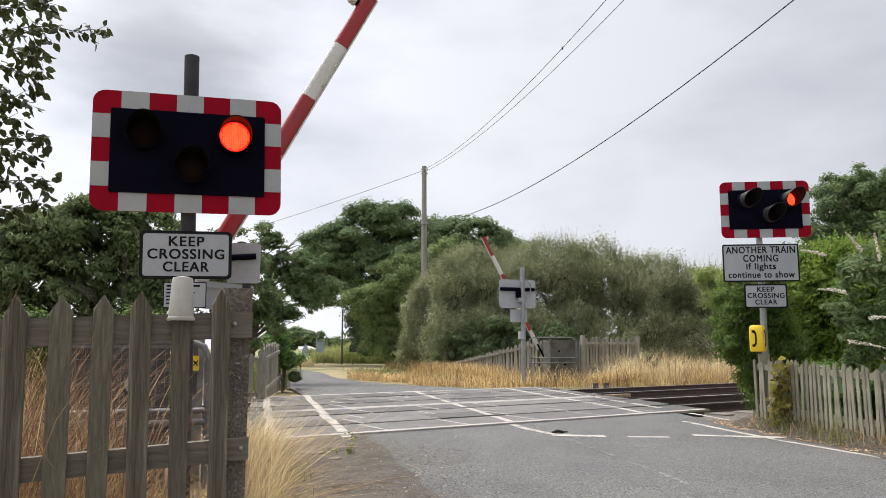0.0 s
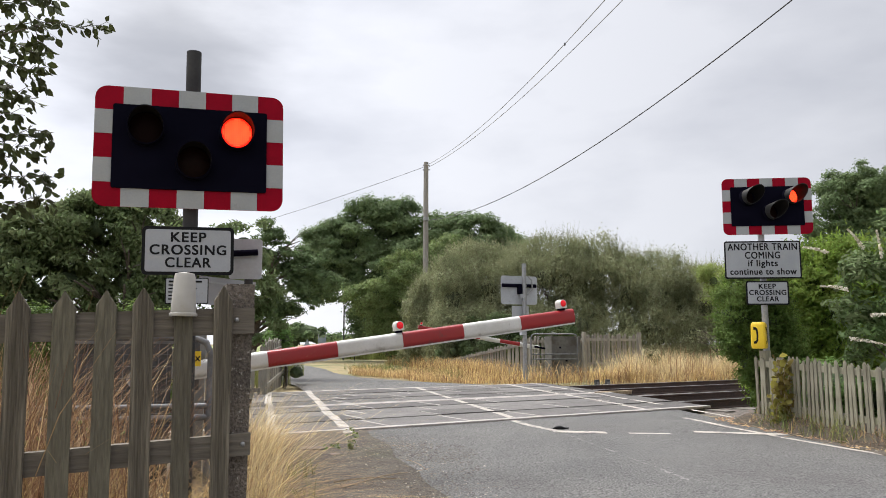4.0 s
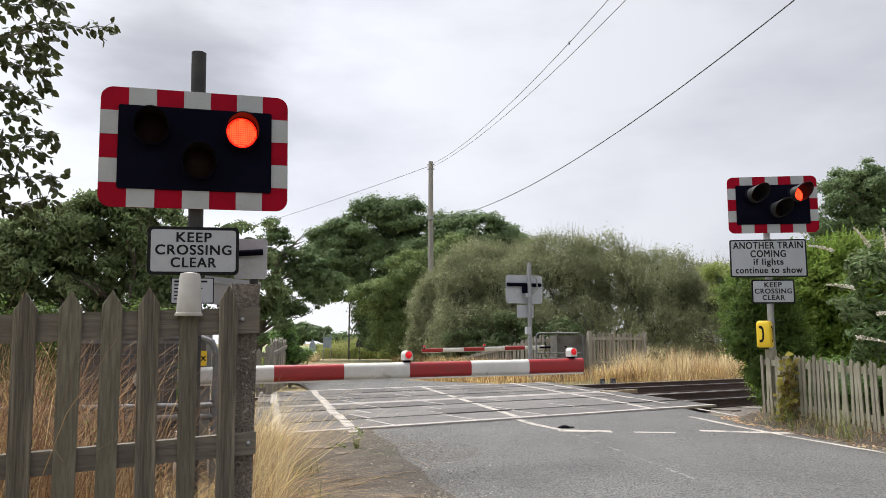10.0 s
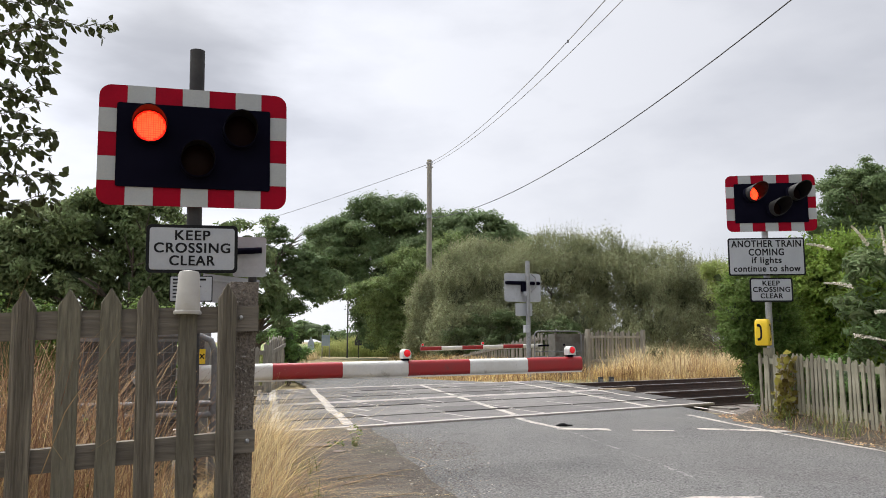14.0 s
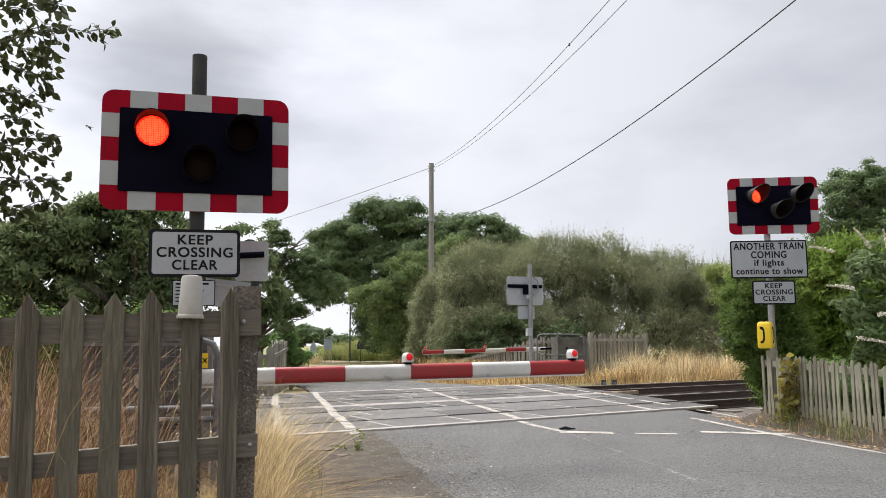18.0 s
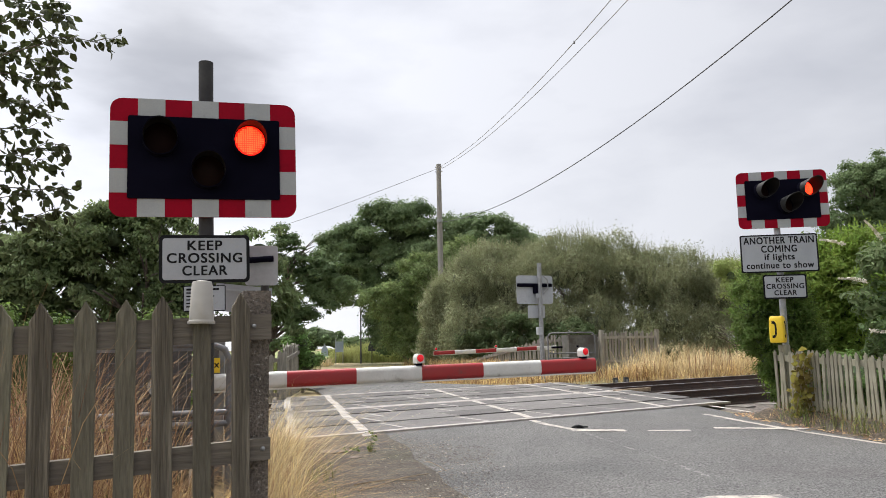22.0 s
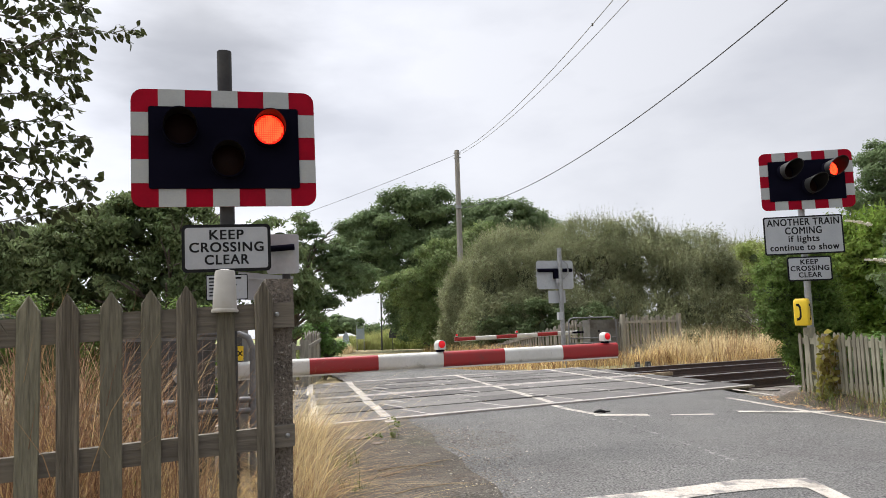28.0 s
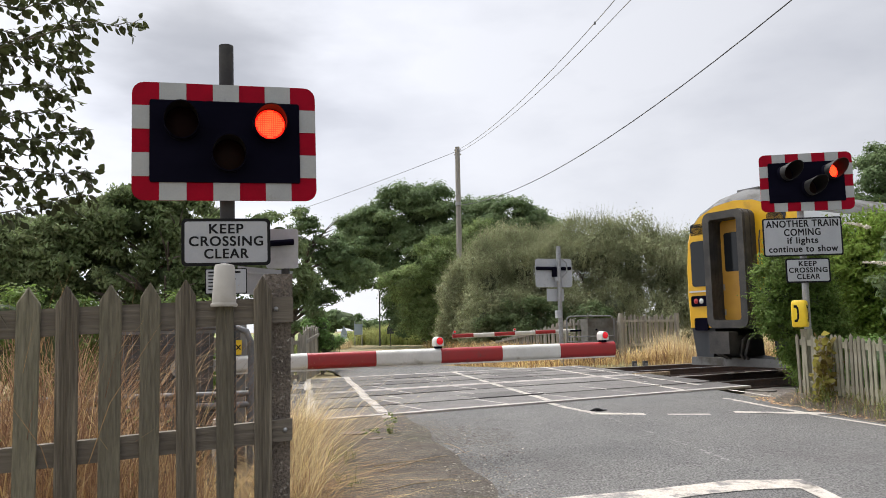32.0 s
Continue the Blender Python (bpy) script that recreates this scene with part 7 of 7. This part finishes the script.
# an earth bank under the picket fence
def bank(name, a, b, width, height, seed, label):
    """A low ridge of earth and litter from a to b."""
    a, b = Vector((*a, 0)), Vector((*b, 0))
    d = (b - a).normalized()
    sd = Vector((-d.y, d.x, 0))
    v, f = [], []
    nu, nv = 70, 14
    for i in range(nu + 1):
        for j in range(nv + 1):
            t = j / nv * 2 - 1
            p = a.lerp(b, i / nu) + sd * width * t * (1 + 0.15 * noise.noise(Vector((i * 0.3, seed, 0))))
            h = height * (1 - t * t) ** 1.5 * (0.8 + 0.5 * noise.noise(Vector((p.x * 2.5, p.y * 2.5, seed))))
            v.append((p.x, p.y, level(p.x, p.y) + 0.005 - 0.05 * t * t + h * smooth(0, 5, min(i, nu - i)) + 0.015 * noise.noise(p * 11)))
    f = [(i * (nv + 1) + j, i * (nv + 1) + j + 1, (i + 1) * (nv + 1) + j + 1, (i + 1) * (nv + 1) + j) for i in range(nu) for j in range(nv)]
    return tagged(new(name, mesh_arrays(name, v, f, LITTER)), label, "bank", "", "structure")


LITTER = material("brown_leaf_litter", (0.055, 0.042, 0.030), 0.95, second=(0.105, 0.080, 0.056), scale=22.0, third=(0.06, 0.055, 0.035), third_scale=5.0, grain=0.6, grain_scale=40.0, bump=0.03)
bank("verge_bank", (4.30, 10.75), (6.25, 6.0), 0.46, 0.17, 4, "low bank of brown leaf litter under the picket fence")

# ---- beyond the crossing ----
def post_sign(loc, rz, h, plate_pts, mat, label, r=0.03, posts=(0,)):
    th = thing("road_sign", (*loc, ground_at(*loc)), rz, label, "road sign", "far signs")
    for x in posts:
        bm = fresh()
        cyl(bm, (x, 0.03, 0), (x, 0.03, h), r, r, 8)
        part("post", bm, POST_GREY if len(posts) == 1 else STEEL, th, smooth=True)
    bm = fresh()
    extrude(bm, plate_pts, 0.012)
    part("plate", bm, mat, th)
    return th


SIGN_DARK = material("dark_sign_back", (0.045, 0.046, 0.048), 0.6, second=(0.065, 0.065, 0.068), scale=4.0)
SIGN_BLUE = material("grey_blue_sign_back", (0.26, 0.33, 0.40), 0.6, second=(0.32, 0.38, 0.44), scale=3.0)
post_sign((-5.45, 49.0), 0, 1.6, [(-0.24, 0.82), (0.24, 0.82), (0.24, 1.07), (0.27, 1.07), (0.03, 1.60), (-0.03, 1.60), (-0.27, 1.07), (-0.24, 1.07)], SIGN_DARK, "dark triangular warning sign seen from behind")
post_sign((-7.75, 50.0), 0, 1.72, [(-0.28, 0.79), (0.28, 0.79), (0.28, 1.50), (-0.28, 1.50)], SIGN_BLUE, "pair of grey-blue road sign plates", posts=(-0.24, 0.24))
post_sign((-8.56, 49.0), 0, 1.4, [(-0.23, 0.54), (0.23, 0.54), (0.2, 1.0), (0.0, 1.39), (-0.2, 1.0)], SIGN_BLUE, "small pale road sign far down the lane")
dp = thing("slim_pole", (-6.30, 50.0, ground_at(-6.3, 50)), 0, "slim dark pole beside the lane", "pole")
bm = fresh()
cyl(bm, (0, 0, 0), (0, 0, 3.7), 0.055, 0.045, 8)
part("pole", bm, SIGN_DARK, dp, smooth=True)
# crop field and hedge
FIELD_BLOBS = [(-10.17, 60.0, 0.73, 0.73, 0.49, 0.37), (-9.26, 60.0, 0.64, 0.82, 0.58, 0.46), (-8.17, 60.0, 0.55, 0.92, 0.66, 0.55), (-7.08, 60.0, 0.41, 0.92, 0.66, 0.55), (-6.08, 60.0, 0.23, 0.82, 0.62, 0.55), (-5.17, 60.0, 0.01, 0.73, 0.54, 0.46), (-4.44, 60.0, -0.17, 0.55, 0.43, 0.41), (-7.66, 60.0, 0.01, 1.19, 0.72, 0.41), (-5.85, 60.0, -0.26, 1.1, 0.66, 0.37)]
fh = thing("field_hedge", (-8.0, 60.0, 0.0), 0, "yellow-green bank of crop and hedge beyond the lane", "hedge")
blades("dry_grass", spread_spots((-9.6, 52.0), (-7.9, 45.0), 12, 0.5, 73, 0.3), 2200, 0.45, 0.016, STRAW_PALE, 74, 0.6, None, "bleached grass beside the far lane", ground_at)
MEADOW = material("green_meadow_blade", (0.30, 0.36, 0.115), 0.8, second=(0.40, 0.41, 0.17), scale=0.5, per_island=0.3, transmit=0.3, spec=0.2)
blades("tall_grass", [(x + 8.0, y - 60.0, r) for x, y, r in spread_spots((-8.5, 56.0), (-3.6, 55.0), 26, 0.55, 71, 0.3) + spread_spots((-8.0, 54.0), (-4.0, 52.0), 18, 0.6, 72, 0.4)], 16000, 1.0, 0.022, MEADOW, 66, 0.45, fh, "tall yellow-green grass", lambda x, y: 0.0, vary=0.35, patchy=0.6)
mass("inner_foliage", [(x + 8.0, y - 60.0, z, a, b, c) for x, y, z, a, b, c in FIELD_BLOBS], material("crop_inner_growth", (0.13, 0.165, 0.045), 0.9, second=(0.19, 0.215, 0.07), scale=2.0, grain=0.5, grain_scale=12.0), fh, 0.8, 3)
sheet("field", [-60 + 4 * i for i in range(15)], [63 + 8 * i for i in range(12)], lambda x, y: ground_at(x, y) + 0.12, FIELD_GREEN, "yellow-green crop field beyond the lane", "field")
# trackside stubs and timber
for k, x in enumerate((4.30, 4.62)):
    tb = thing("track_marker", (x, 20.25 + 0.15 * k, ground_at(x, 20.2)), 15, "small weathered trackside terminal box", "terminal box", "terminal boxes")
    bm = fresh()
    box(bm, (0, 0, 0.17), (0.11, 0.10, 0.34))
    part("case", bm, SIGN_DARK, tb, bevel=0.012)
    bm = fresh()
    box(bm, (0, -0.056, 0.24), (0.07, 0.012, 0.09))
    part("cover", bm, CABINET, tb)
tim = thing("timber_baulk", (*rail_pt(11.6, 11.5).xy, -0.16), RZ, "pale timber baulk on low chairs between the tracks", "timber")
bm = fresh()
box(bm, (0, 0, 0.16), (1.0, 0.10, 0.07))
part("beam", bm, STRAW_STEM, tim, bevel=0.008)
for x in (-0.35, 0.38):
    bm = fresh()
    box(bm, (x, 0, 0.06), (0.10, 0.14, 0.13))
    part("chair", bm, RAIL_RUST, tim, bevel=0.01)

# ---- brambles and shoots behind the near fence ----
bn = thing("bramble", (-2.6, 4.0, ground_at(-2.6, 4.0)), 0, "thin brambles with a few leaves among dead stems", "weeds")
bm = fresh()
rng = random.Random(12)
store = []
for k in range(34):
    p = Vector((rng.uniform(-1.7, 0.7), rng.uniform(-0.5, 0.6), 0))
    pts = [p]
    az = rng.random() * 6.283
    for j in range(6):
        pts.append(pts[-1] + Vector((math.cos(az) * 0.06 * (j + 1) * 0.6, math.sin(az) * 0.05 * (j + 1) * 0.6, 0.25 - 0.055 * j)))
    sprig(bm, pts, 0.0035, rng, 0.05, 0.16, store, 0.7, 0.5)
part("stems", bm, STRAW_STEM, bn)
c, a, b = (np.array([s[i][:] for s in store]) for i in range(3))
ob = new("bramble_leaves", leaf_mesh("bramble_leaves", c, a, b, 0.25, DARK_LEAF))
ob.parent = bn
tagged(ob, "dull green leaves", "", "", "stuff")


# small clip on the overhead wire
bm = fresh()
box(bm, (3.05, 17.08, 8.2), (0.035, 0.05, 0.06))
part("clip", bm, WIRE, first_wire, "small dark clip", bevel=0.008)

# ---- two small birds that cross the sky ----
FEATHER = material("dark_bird_feathers", (0.035, 0.033, 0.036), 0.7, second=(0.06, 0.056, 0.055), scale=20.0)


def bird():
    th = thing("bird", (40, 22, 11), 0, "small dark bird in fast flight", "bird", "birds")
    bm = fresh()
    tube(bm, [(-0.115, 0, 0.004), (-0.09, 0, 0.008), (-0.055, 0, 0.0), (0.0, 0, -0.006), (0.06, 0, 0.0), (0.10, 0, 0.006)], [0.003, 0.016, 0.026, 0.031, 0.018, 0.008], 10)
    part("body", bm, FEATHER, th, smooth=True)
    bm = fresh()
    extrude(bm, [(0.085, -0.008), (0.165, -0.028), (0.165, 0.028), (0.085, 0.008)], 0.004, pose(0, 0, 0.006, 90, 0, 0))
    part("tail", bm, FEATHER, th)
    wings = []
    for s in (-1, 1):
        bm = fresh()
        extrude(bm, [(-0.045, 0.0), (-0.040, 0.09 * s), (0.02, 0.20 * s), (0.035, 0.10 * s), (0.045, 0.0)][::s], 0.005, pose(0, 0, 0, 90, 0, 0))
        wings.append(part("wing", bm, FEATHER, th, "pointed dark wing", at=pose(0, 0.018 * -s, 0.008)))
    return th, wings


BIRDS = [bird(), bird()]
# ---- the train ----
TRAIN_YELLOW = material("yellow_cab_paint", (0.72, 0.41, 0.012), 0.38, second=(0.64, 0.35, 0.012), scale=2.0, third=(0.40, 0.24, 0.03), third_scale=1.6, t_lo=0.58, t_hi=0.72)
TRAIN_SIDE = material("silver_grey_coach_paint", (0.52, 0.53, 0.55), 0.4, second=(0.46, 0.47, 0.49), scale=1.0)
TRAIN_BLUE = material("dark_blue_coach_band", (0.02, 0.022, 0.06), 0.4, second=(0.03, 0.032, 0.07), scale=1.0)
TRAIN_ROOF = material("grimy_grey_roof", (0.185, 0.185, 0.187), 0.85, spec=0.12, second=(0.130, 0.128, 0.124), scale=1.5, third=(0.09, 0.085, 0.076), third_scale=2.0, grain=0.1, grain_scale=20)
TRAIN_SKIRT = material("dark_slate_skirt", (0.024, 0.029, 0.036), 0.55, second=(0.040, 0.043, 0.047), scale=2.0)
RUBBER = material("black_gangway_rubber", (0.022, 0.021, 0.021), 0.6, second=(0.060, 0.054, 0.048), scale=3.0, third=(0.10, 0.085, 0.07), third_scale=2.2, t_lo=0.58, t_hi=0.75, grain=0.2, grain_scale=30)
DOOR_OCHRE = material("grimy_ochre_door", (0.50, 0.27, 0.035), 0.5, second=(0.40, 0.21, 0.03), scale=2.0)
WINDOW_DARK = material("dark_coach_glass", (0.014, 0.016, 0.018), 0.08, second=(0.02, 0.022, 0.024), scale=0.6, spec=0.3)
LAMP_GLASS = material("white_headlamp_glass", (0.6, 0.6, 0.58), 0.15)
RED_LAMP = material("red_marker_glass", (0.35, 0.02, 0.02), 0.3)


def train_section(inset=0.0):
    """Half-round coach section: y across, z up from the rail."""
    pts = [(-1.33, 0.95), (-1.36, 1.6), (-1.355, 2.2), (-1.30, 2.75), (-1.18, 3.15), (-0.92, 3.45), (-0.5, 3.66), (0, 3.73), (0.5, 3.66), (0.92, 3.45), (1.18, 3.15), (1.30, 2.75), (1.355, 2.2), (1.36, 1.6), (1.33, 0.95)]
    return [(y * (1 - inset), z - inset * 0.5 * max(0, z - 2.0)) for y, z in pts]


def loft(bm, sections, mats=None):
    rings = [[bm.verts.new((x, y, z)) for y, z in sec] for x, sec in sections]
    for a, b in zip(rings, rings[1:]):
        for k in range(len(a) - 1):
            f = bm.faces.new((a[k], b[k], b[k + 1], a[k + 1]))
            if mats:
                f.material_index = mats(k)
    return rings


def build_train():
    th = thing("train", (0, 0, 0), RZ, "diesel railcar with yellow cab end and black gangway", "train")
    L = 23.0
    # body shell: the cab end leans back a little at x = 0
    bm = fresh()
    ring = loft(bm, [(0.42, train_section()), (L, train_section())], lambda k: 1 if 4 <= k <= 9 else 0)
    bm.faces.new(ring[-1])
    body = part("body", bm, [TRAIN_SIDE, TRAIN_ROOF], th, "silver-grey coach body", smooth=True)
    bm = fresh()
    low = lambda sec, d: [(y, z - d * max(0.0, z - 2.9)) for y, z in sec]
    rings = loft(bm, [(0.0, low(train_section(0.085), 0.24)), (0.06, low(train_section(0.035), 0.20)), (0.20, low(train_section(0.008), 0.10)), (0.421, train_section(-0.001))], lambda k: 1 if 4 <= k <= 9 else 0)
    bm.faces.new(rings[0][::-1])
    part("cab_end", bm, [TRAIN_YELLOW, TRAIN_ROOF], th, "rounded yellow cab end", smooth=True)
    bm = fresh()
    box(bm, (0.62, 0, 3.735), (0.30, 0.5, 0.05))
    part("roof_vent", bm, TRAIN_ROOF, th, "grey roof vent", bevel=0.02)
    # side bands and windows
    for s in (-1, 1):
        bm = fresh()
        extrude(bm, [(0.55, 2.0), (L, 2.0), (L, 2.72), (0.55, 2.72)], 0.02, Matrix.Translation((0, s * 1.352, 0)))
        band = part("window_band", bm, TRAIN_BLUE, body, "dark blue window band")
        for k in range(10):
            bm = fresh()
            extrude(bm, [(a + 2.6 + k * 2.05, b + 2.34) for a, b in rounded(1.55, 0.62, 0.08, 3)], 0.03, Matrix.Translation((0, s * 1.356, 0)))
            part("window", bm, WINDOW_DARK, band)
        bm = fresh()
        extrude(bm, [(a + 1.35, b + 1.85) for a, b in rounded(0.62, 1.75, 0.06, 3)], 0.03, Matrix.Translation((0, s * 1.352, 0)))
        door = part("cab_door", bm, TRAIN_YELLOW, body, "yellow cab door")
        bm = fresh()
        extrude(bm, [(a + 1.35, b + 2.32) for a, b in rounded(0.42, 0.60, 0.06, 3)], 0.034, Matrix.Translation((0, s * 1.354, 0)))
        part("door_window", bm, WINDOW_DARK, door)
        # cab windows beside the gangway, lamps and lower grilles
        bm = fresh()
        extrude(bm, [(a + s * 0.93, b + 2.28) for a, b in rounded(0.40, 0.95, 0.07, 3)], 0.05, Matrix.Translation((0.012, 0, 0)) @ pose(0, 0, 0, 0, 0, 90) @ Matrix.Diagonal((1, 1, 1, 1)))
        part("cab_window", bm, WINDOW_DARK, th, "dark cab windscreen", bevel=0.006)
        bm = fresh()
        extrude(bm, [(a + s * 0.93, b + 3.0) for a, b in rounded(0.40, 0.24, 0.06, 3)], 0.05, Matrix.Translation((0.025, 0, 0)) @ pose(0, 0, 0, 0, 0, 90))
        part("destination_window", bm, WINDOW_DARK, th, bevel=0.006)
        bm = fresh()
        extrude(bm, [(a + s * 0.97, b + 1.50) for a, b in rounded(0.40, 0.22, 0.04, 3)], 0.05, Matrix.Translation((0.0, 0, 0)) @ pose(0, 0, 0, 0, 0, 90))
        lampbox = part("lamp_cluster", bm, BLACK, th, "black lamp cluster", bevel=0.006)
        for j, m in ((0.90, LAMP_GLASS), (1.04, RED_LAMP)):
            part("headlamp", lens_disc(0.055, 0.02), m, lampbox, smooth=True, at=pose(-0.028, s * j, 1.50, 0, 0, -90))
        bm = fresh()
        extrude(bm, [(a + s * 0.94, b + 1.02) for a, b in rounded(0.34, 0.26, 0.04, 3)], 0.05, Matrix.Translation((0.0, 0, 0)) @ pose(0, 0, 0, 0, 0, 90))
        part("lower_grille", bm, BLACK, th, bevel=0.006)
        bm = fresh()
        box(bm, (-0.03, s * 0.95, 1.70), (0.03, 0.48, 0.03))
        part("handrail", bm, TRAIN_SIDE, th, bevel=0.005)
        bm = fresh()
        tube(bm, [(-0.06, s * 0.62, 1.5), (-0.10, s * 0.62, 1.7), (-0.10, s * 0.62, 2.6), (-0.06, s * 0.62, 2.8)], 0.014, 6)
        part("grab_rail", bm, RUBBER, th)
    # gangway: thick folded frame and a recessed ochre door
    for k, (x, o) in enumerate(((-0.03, 0.0), (-0.11, 0.02), (-0.19, 0.0), (-0.27, 0.02), (-0.33, 0.0))):
        bm = fresh()
        outer, inner = rounded(0.96 + o, 2.30 + o, 0.15, 4), rounded(0.66, 2.00, 0.06, 4)
        m = Matrix.Translation((x, 0, 2.09)) @ pose(0, 0, 0, 0, 0, 90)
        va = [[bm.verts.new(m @ Vector((a, dy, b))) for a, b in o2] for dy in (-0.036, 0.036) for o2 in (outer, inner)]
        n = len(outer)
        for i in range(n):
            j = (i + 1) % n
            bm.faces.new((va[0][i], va[0][j], va[1][j], va[1][i]))
            bm.faces.new((va[2][i], va[3][i], va[3][j], va[2][j]))
            bm.faces.new((va[0][i], va[2][i], va[2][j], va[0][j]))
            bm.faces.new((va[1][i], va[1][j], va[3][j], va[3][i]))
        part("gangway_fold", bm, RUBBER, th, "black rubber gangway fold")
    bm = fresh()
    box(bm, (-0.012, 0, 2.08), (0.02, 0.66, 1.98))
    door = part("gangway_door", bm, DOOR_OCHRE, th, "grimy ochre gangway door", bevel=0.004)
    bm = fresh()
    extrude(bm, rounded(0.50, 0.78, 0.05, 3), 0.02, Matrix.Translation((-0.022, 0, 2.45)) @ pose(0, 0, 0, 0, 0, 90))
    part("door_window", bm, WINDOW_DARK, door)
    for z in (1.25, 1.75):
        bm = fresh()
        box(bm, (-0.028, 0.30, z), (0.02, 0.03, 0.12))
        part("door_handle", bm, STEEL, door)
    # coupler, hoses and skirt
    bm = fresh()
    box(bm, (-0.25, 0, 0.62), (0.62, 0.34, 0.34))
    box(bm, (-0.50, 0, 0.66), (0.26, 0.46, 0.42))
    coupler = part("coupler", bm, RUBBER, th, "black automatic coupler", bevel=0.03)
    for k, y in enumerate((-0.34, -0.22, 0.24, 0.36)):
        bm = fresh()
        tube(bm, [(-0.02, y, 0.82), (-0.25, y * 1.1, 0.7), (-0.28, y * 0.9, 0.42), (-0.12, y * 0.7, 0.34)], 0.026, 6)
        part("hose", bm, RUBBER, coupler)
    bm = fresh()
    box(bm, (-0.53, 0.08, 0.70), (0.04, 0.08, 0.08))
    part("coupler_plate", bm, STEEL, coupler)
    bm = fresh()
    loft(bm, [(0.08, [(y, z) for y, z in ((-1.26, 0.96), (-1.18, 0.30), (-0.9, 0.24), (0.9, 0.24), (1.18, 0.30), (1.26, 0.96))]), (2.4, [(-1.33, 0.96), (-1.28, 0.30), (-0.9, 0.24), (0.9, 0.24), (1.28, 0.30), (1.33, 0.96)])])
    for sx in (-1, 1):
        extrude(bm, [(sx * 1.26, 0.96), (sx * 0.66, 0.96), (sx * 0.74, 0.34), (sx * 1.16, 0.30)], 0.03, Matrix.Translation((0.08, 0, 0)) @ pose(0, 0, 0, 0, 0, 90))
    part("skirt", bm, TRAIN_SKIRT, th, "dark grey skirt")
    bm = fresh()
    box(bm, (-0.06, 0, 0.27), (0.12, 2.3, 0.16))
    part("snow_plough", bm, TRAIN_ROOF, th, "pale grey plough bar", bevel=0.02)
    # underframe and wheels
    bm = fresh()
    box(bm, (L / 2 + 1, 0, 0.72), (L - 3, 2.1, 0.45))
    part("underframe", bm, RUBBER, th)
    for x in (2.6, 5.0, 17.6, 20.0):
        for s in (-1, 1):
            bm = fresh()
            cyl(bm, (x, s * 0.66, 0.42), (x, s * 0.80, 0.42), 0.42, 0.42, 20)
            part("wheel", bm, RAIL_RUST, th, smooth=True)
    return th


train = build_train()
TRACK_MID = (RAILS[0] + RAILS[1]) / 2



# ---- movement ----
def motions():
    # booms come down
    near_rows = [(0, 62.1), (0.5, 54.3), (1.0, 46.3), (1.5, 38.8), (2.0, 31.1), (2.5, 22.9), (3.0, 14.8), (3.5, 10.8), (4.2, 6.8), (5.0, 3.8), (5.5, 2.6), (6.0, 1.6), (6.6, 0.8), (32.0, 0.7)]
    far_rows = [(0, 62.5), (0.5, 54.8), (1.0, 47.0), (1.5, 40.3), (2.0, 33.5), (2.5, 25.6), (3.0, 17.7), (3.5, 12.6), (4.2, 7.8), (5.0, 4.0), (5.5, 2.2), (6.0, 0.2), (6.6, -1.4), (32.0, -1.4)]
    for (arm, piv), rows in zip(BOOMS, (near_rows, far_rows)):
        walk(arm, [(t, pose(piv.x, piv.y, piv.z, 0, -a, 0)) for t, a in rows])
    # the train runs in from the right along the near track
    speed, last = 36.5, 12.35
    rows = []
    for t in (0.0, 8.0, 16.0, 24.0, 28.0, 30.0, 31.0, 31.5, 32.0):
        p = rail_pt(last + speed * (32.0 - t), TRACK_MID)
        rows.append((t, pose(p.x, p.y, 0.0, 0, 0, RZ)))
    walk(train, rows)
    # the two red lamps of each signal flash in turn: the lit unit comes up through the dark glass
    period, first = 0.7555, 0.764
    for light, side, m in LIGHTS:
        on, off = m @ pose(0, -0.062, 0), m @ pose(0, -0.020, 0)
        state = (side == "right")
        rows = [(0.0, on if state else off)]
        k = -1
        while True:
            t = first + (k * 0.5) * period
            k += 1
            if t <= 0:
                continue
            if t > 31.9:
                break
            rows.append((t - 0.034, on if state else off))
            state = not state
            rows.append((t, on if state else off))
        rows.append((32.0, on if state else off))
        walk(light, rows)

    # birds fly over from the right, rise out of nothing and drop behind the trees
    ways = [[(16.7, 1.89, 11.13), (16.9, 0.05, 10.24), (17.1, -1.93, 9.46), (17.3, -3.96, 8.76)],
            [(16.7, 4.24, 11.41), (16.9, 2.80, 10.33), (17.1, 1.18, 9.32), (17.3, -0.53, 8.30), (17.5, -2.41, 7.46), (17.7, -4.20, 6.70)]]
    for (body, wings), way in zip(BIRDS, ways):
        (t0, x0, z0), (t1, x1, z1) = way[0], way[-1]
        vx, vz = (x1 - x0) / (t1 - t0), (z1 - z0) / (t1 - t0)
        rows = [(0.0, x0 - vx * 16.7, 40.0), (12.0, x0 - vx * 4.7, 30.0), (16.0, x0 - vx * 0.7, z0 - vz * 0.7)] + way
        rows += [(18.6, x1 + vx * (18.6 - t1), z1 + vz * 0.3), (32.0, x1 + vx * (32.0 - t1), 16.0)]
        walk(body, [(t, pose(x, 22.0, z, 0, 18, 0)) for t, x, z in rows])
        for wing, side in zip(wings, (1, -1)):
            beats = [(0.0, 10.0), (16.0, 10.0)]
            beats += [(16.0 + k * 0.1, 50.0 if k % 2 else -25.0) for k in range(1, 26)] + [(18.6, 10.0), (32.0, 10.0)]
            walk(wing, [(t, pose(0, 0.018 * side, 0.008, a * side, 0, 0)) for t, a in beats])


motions()
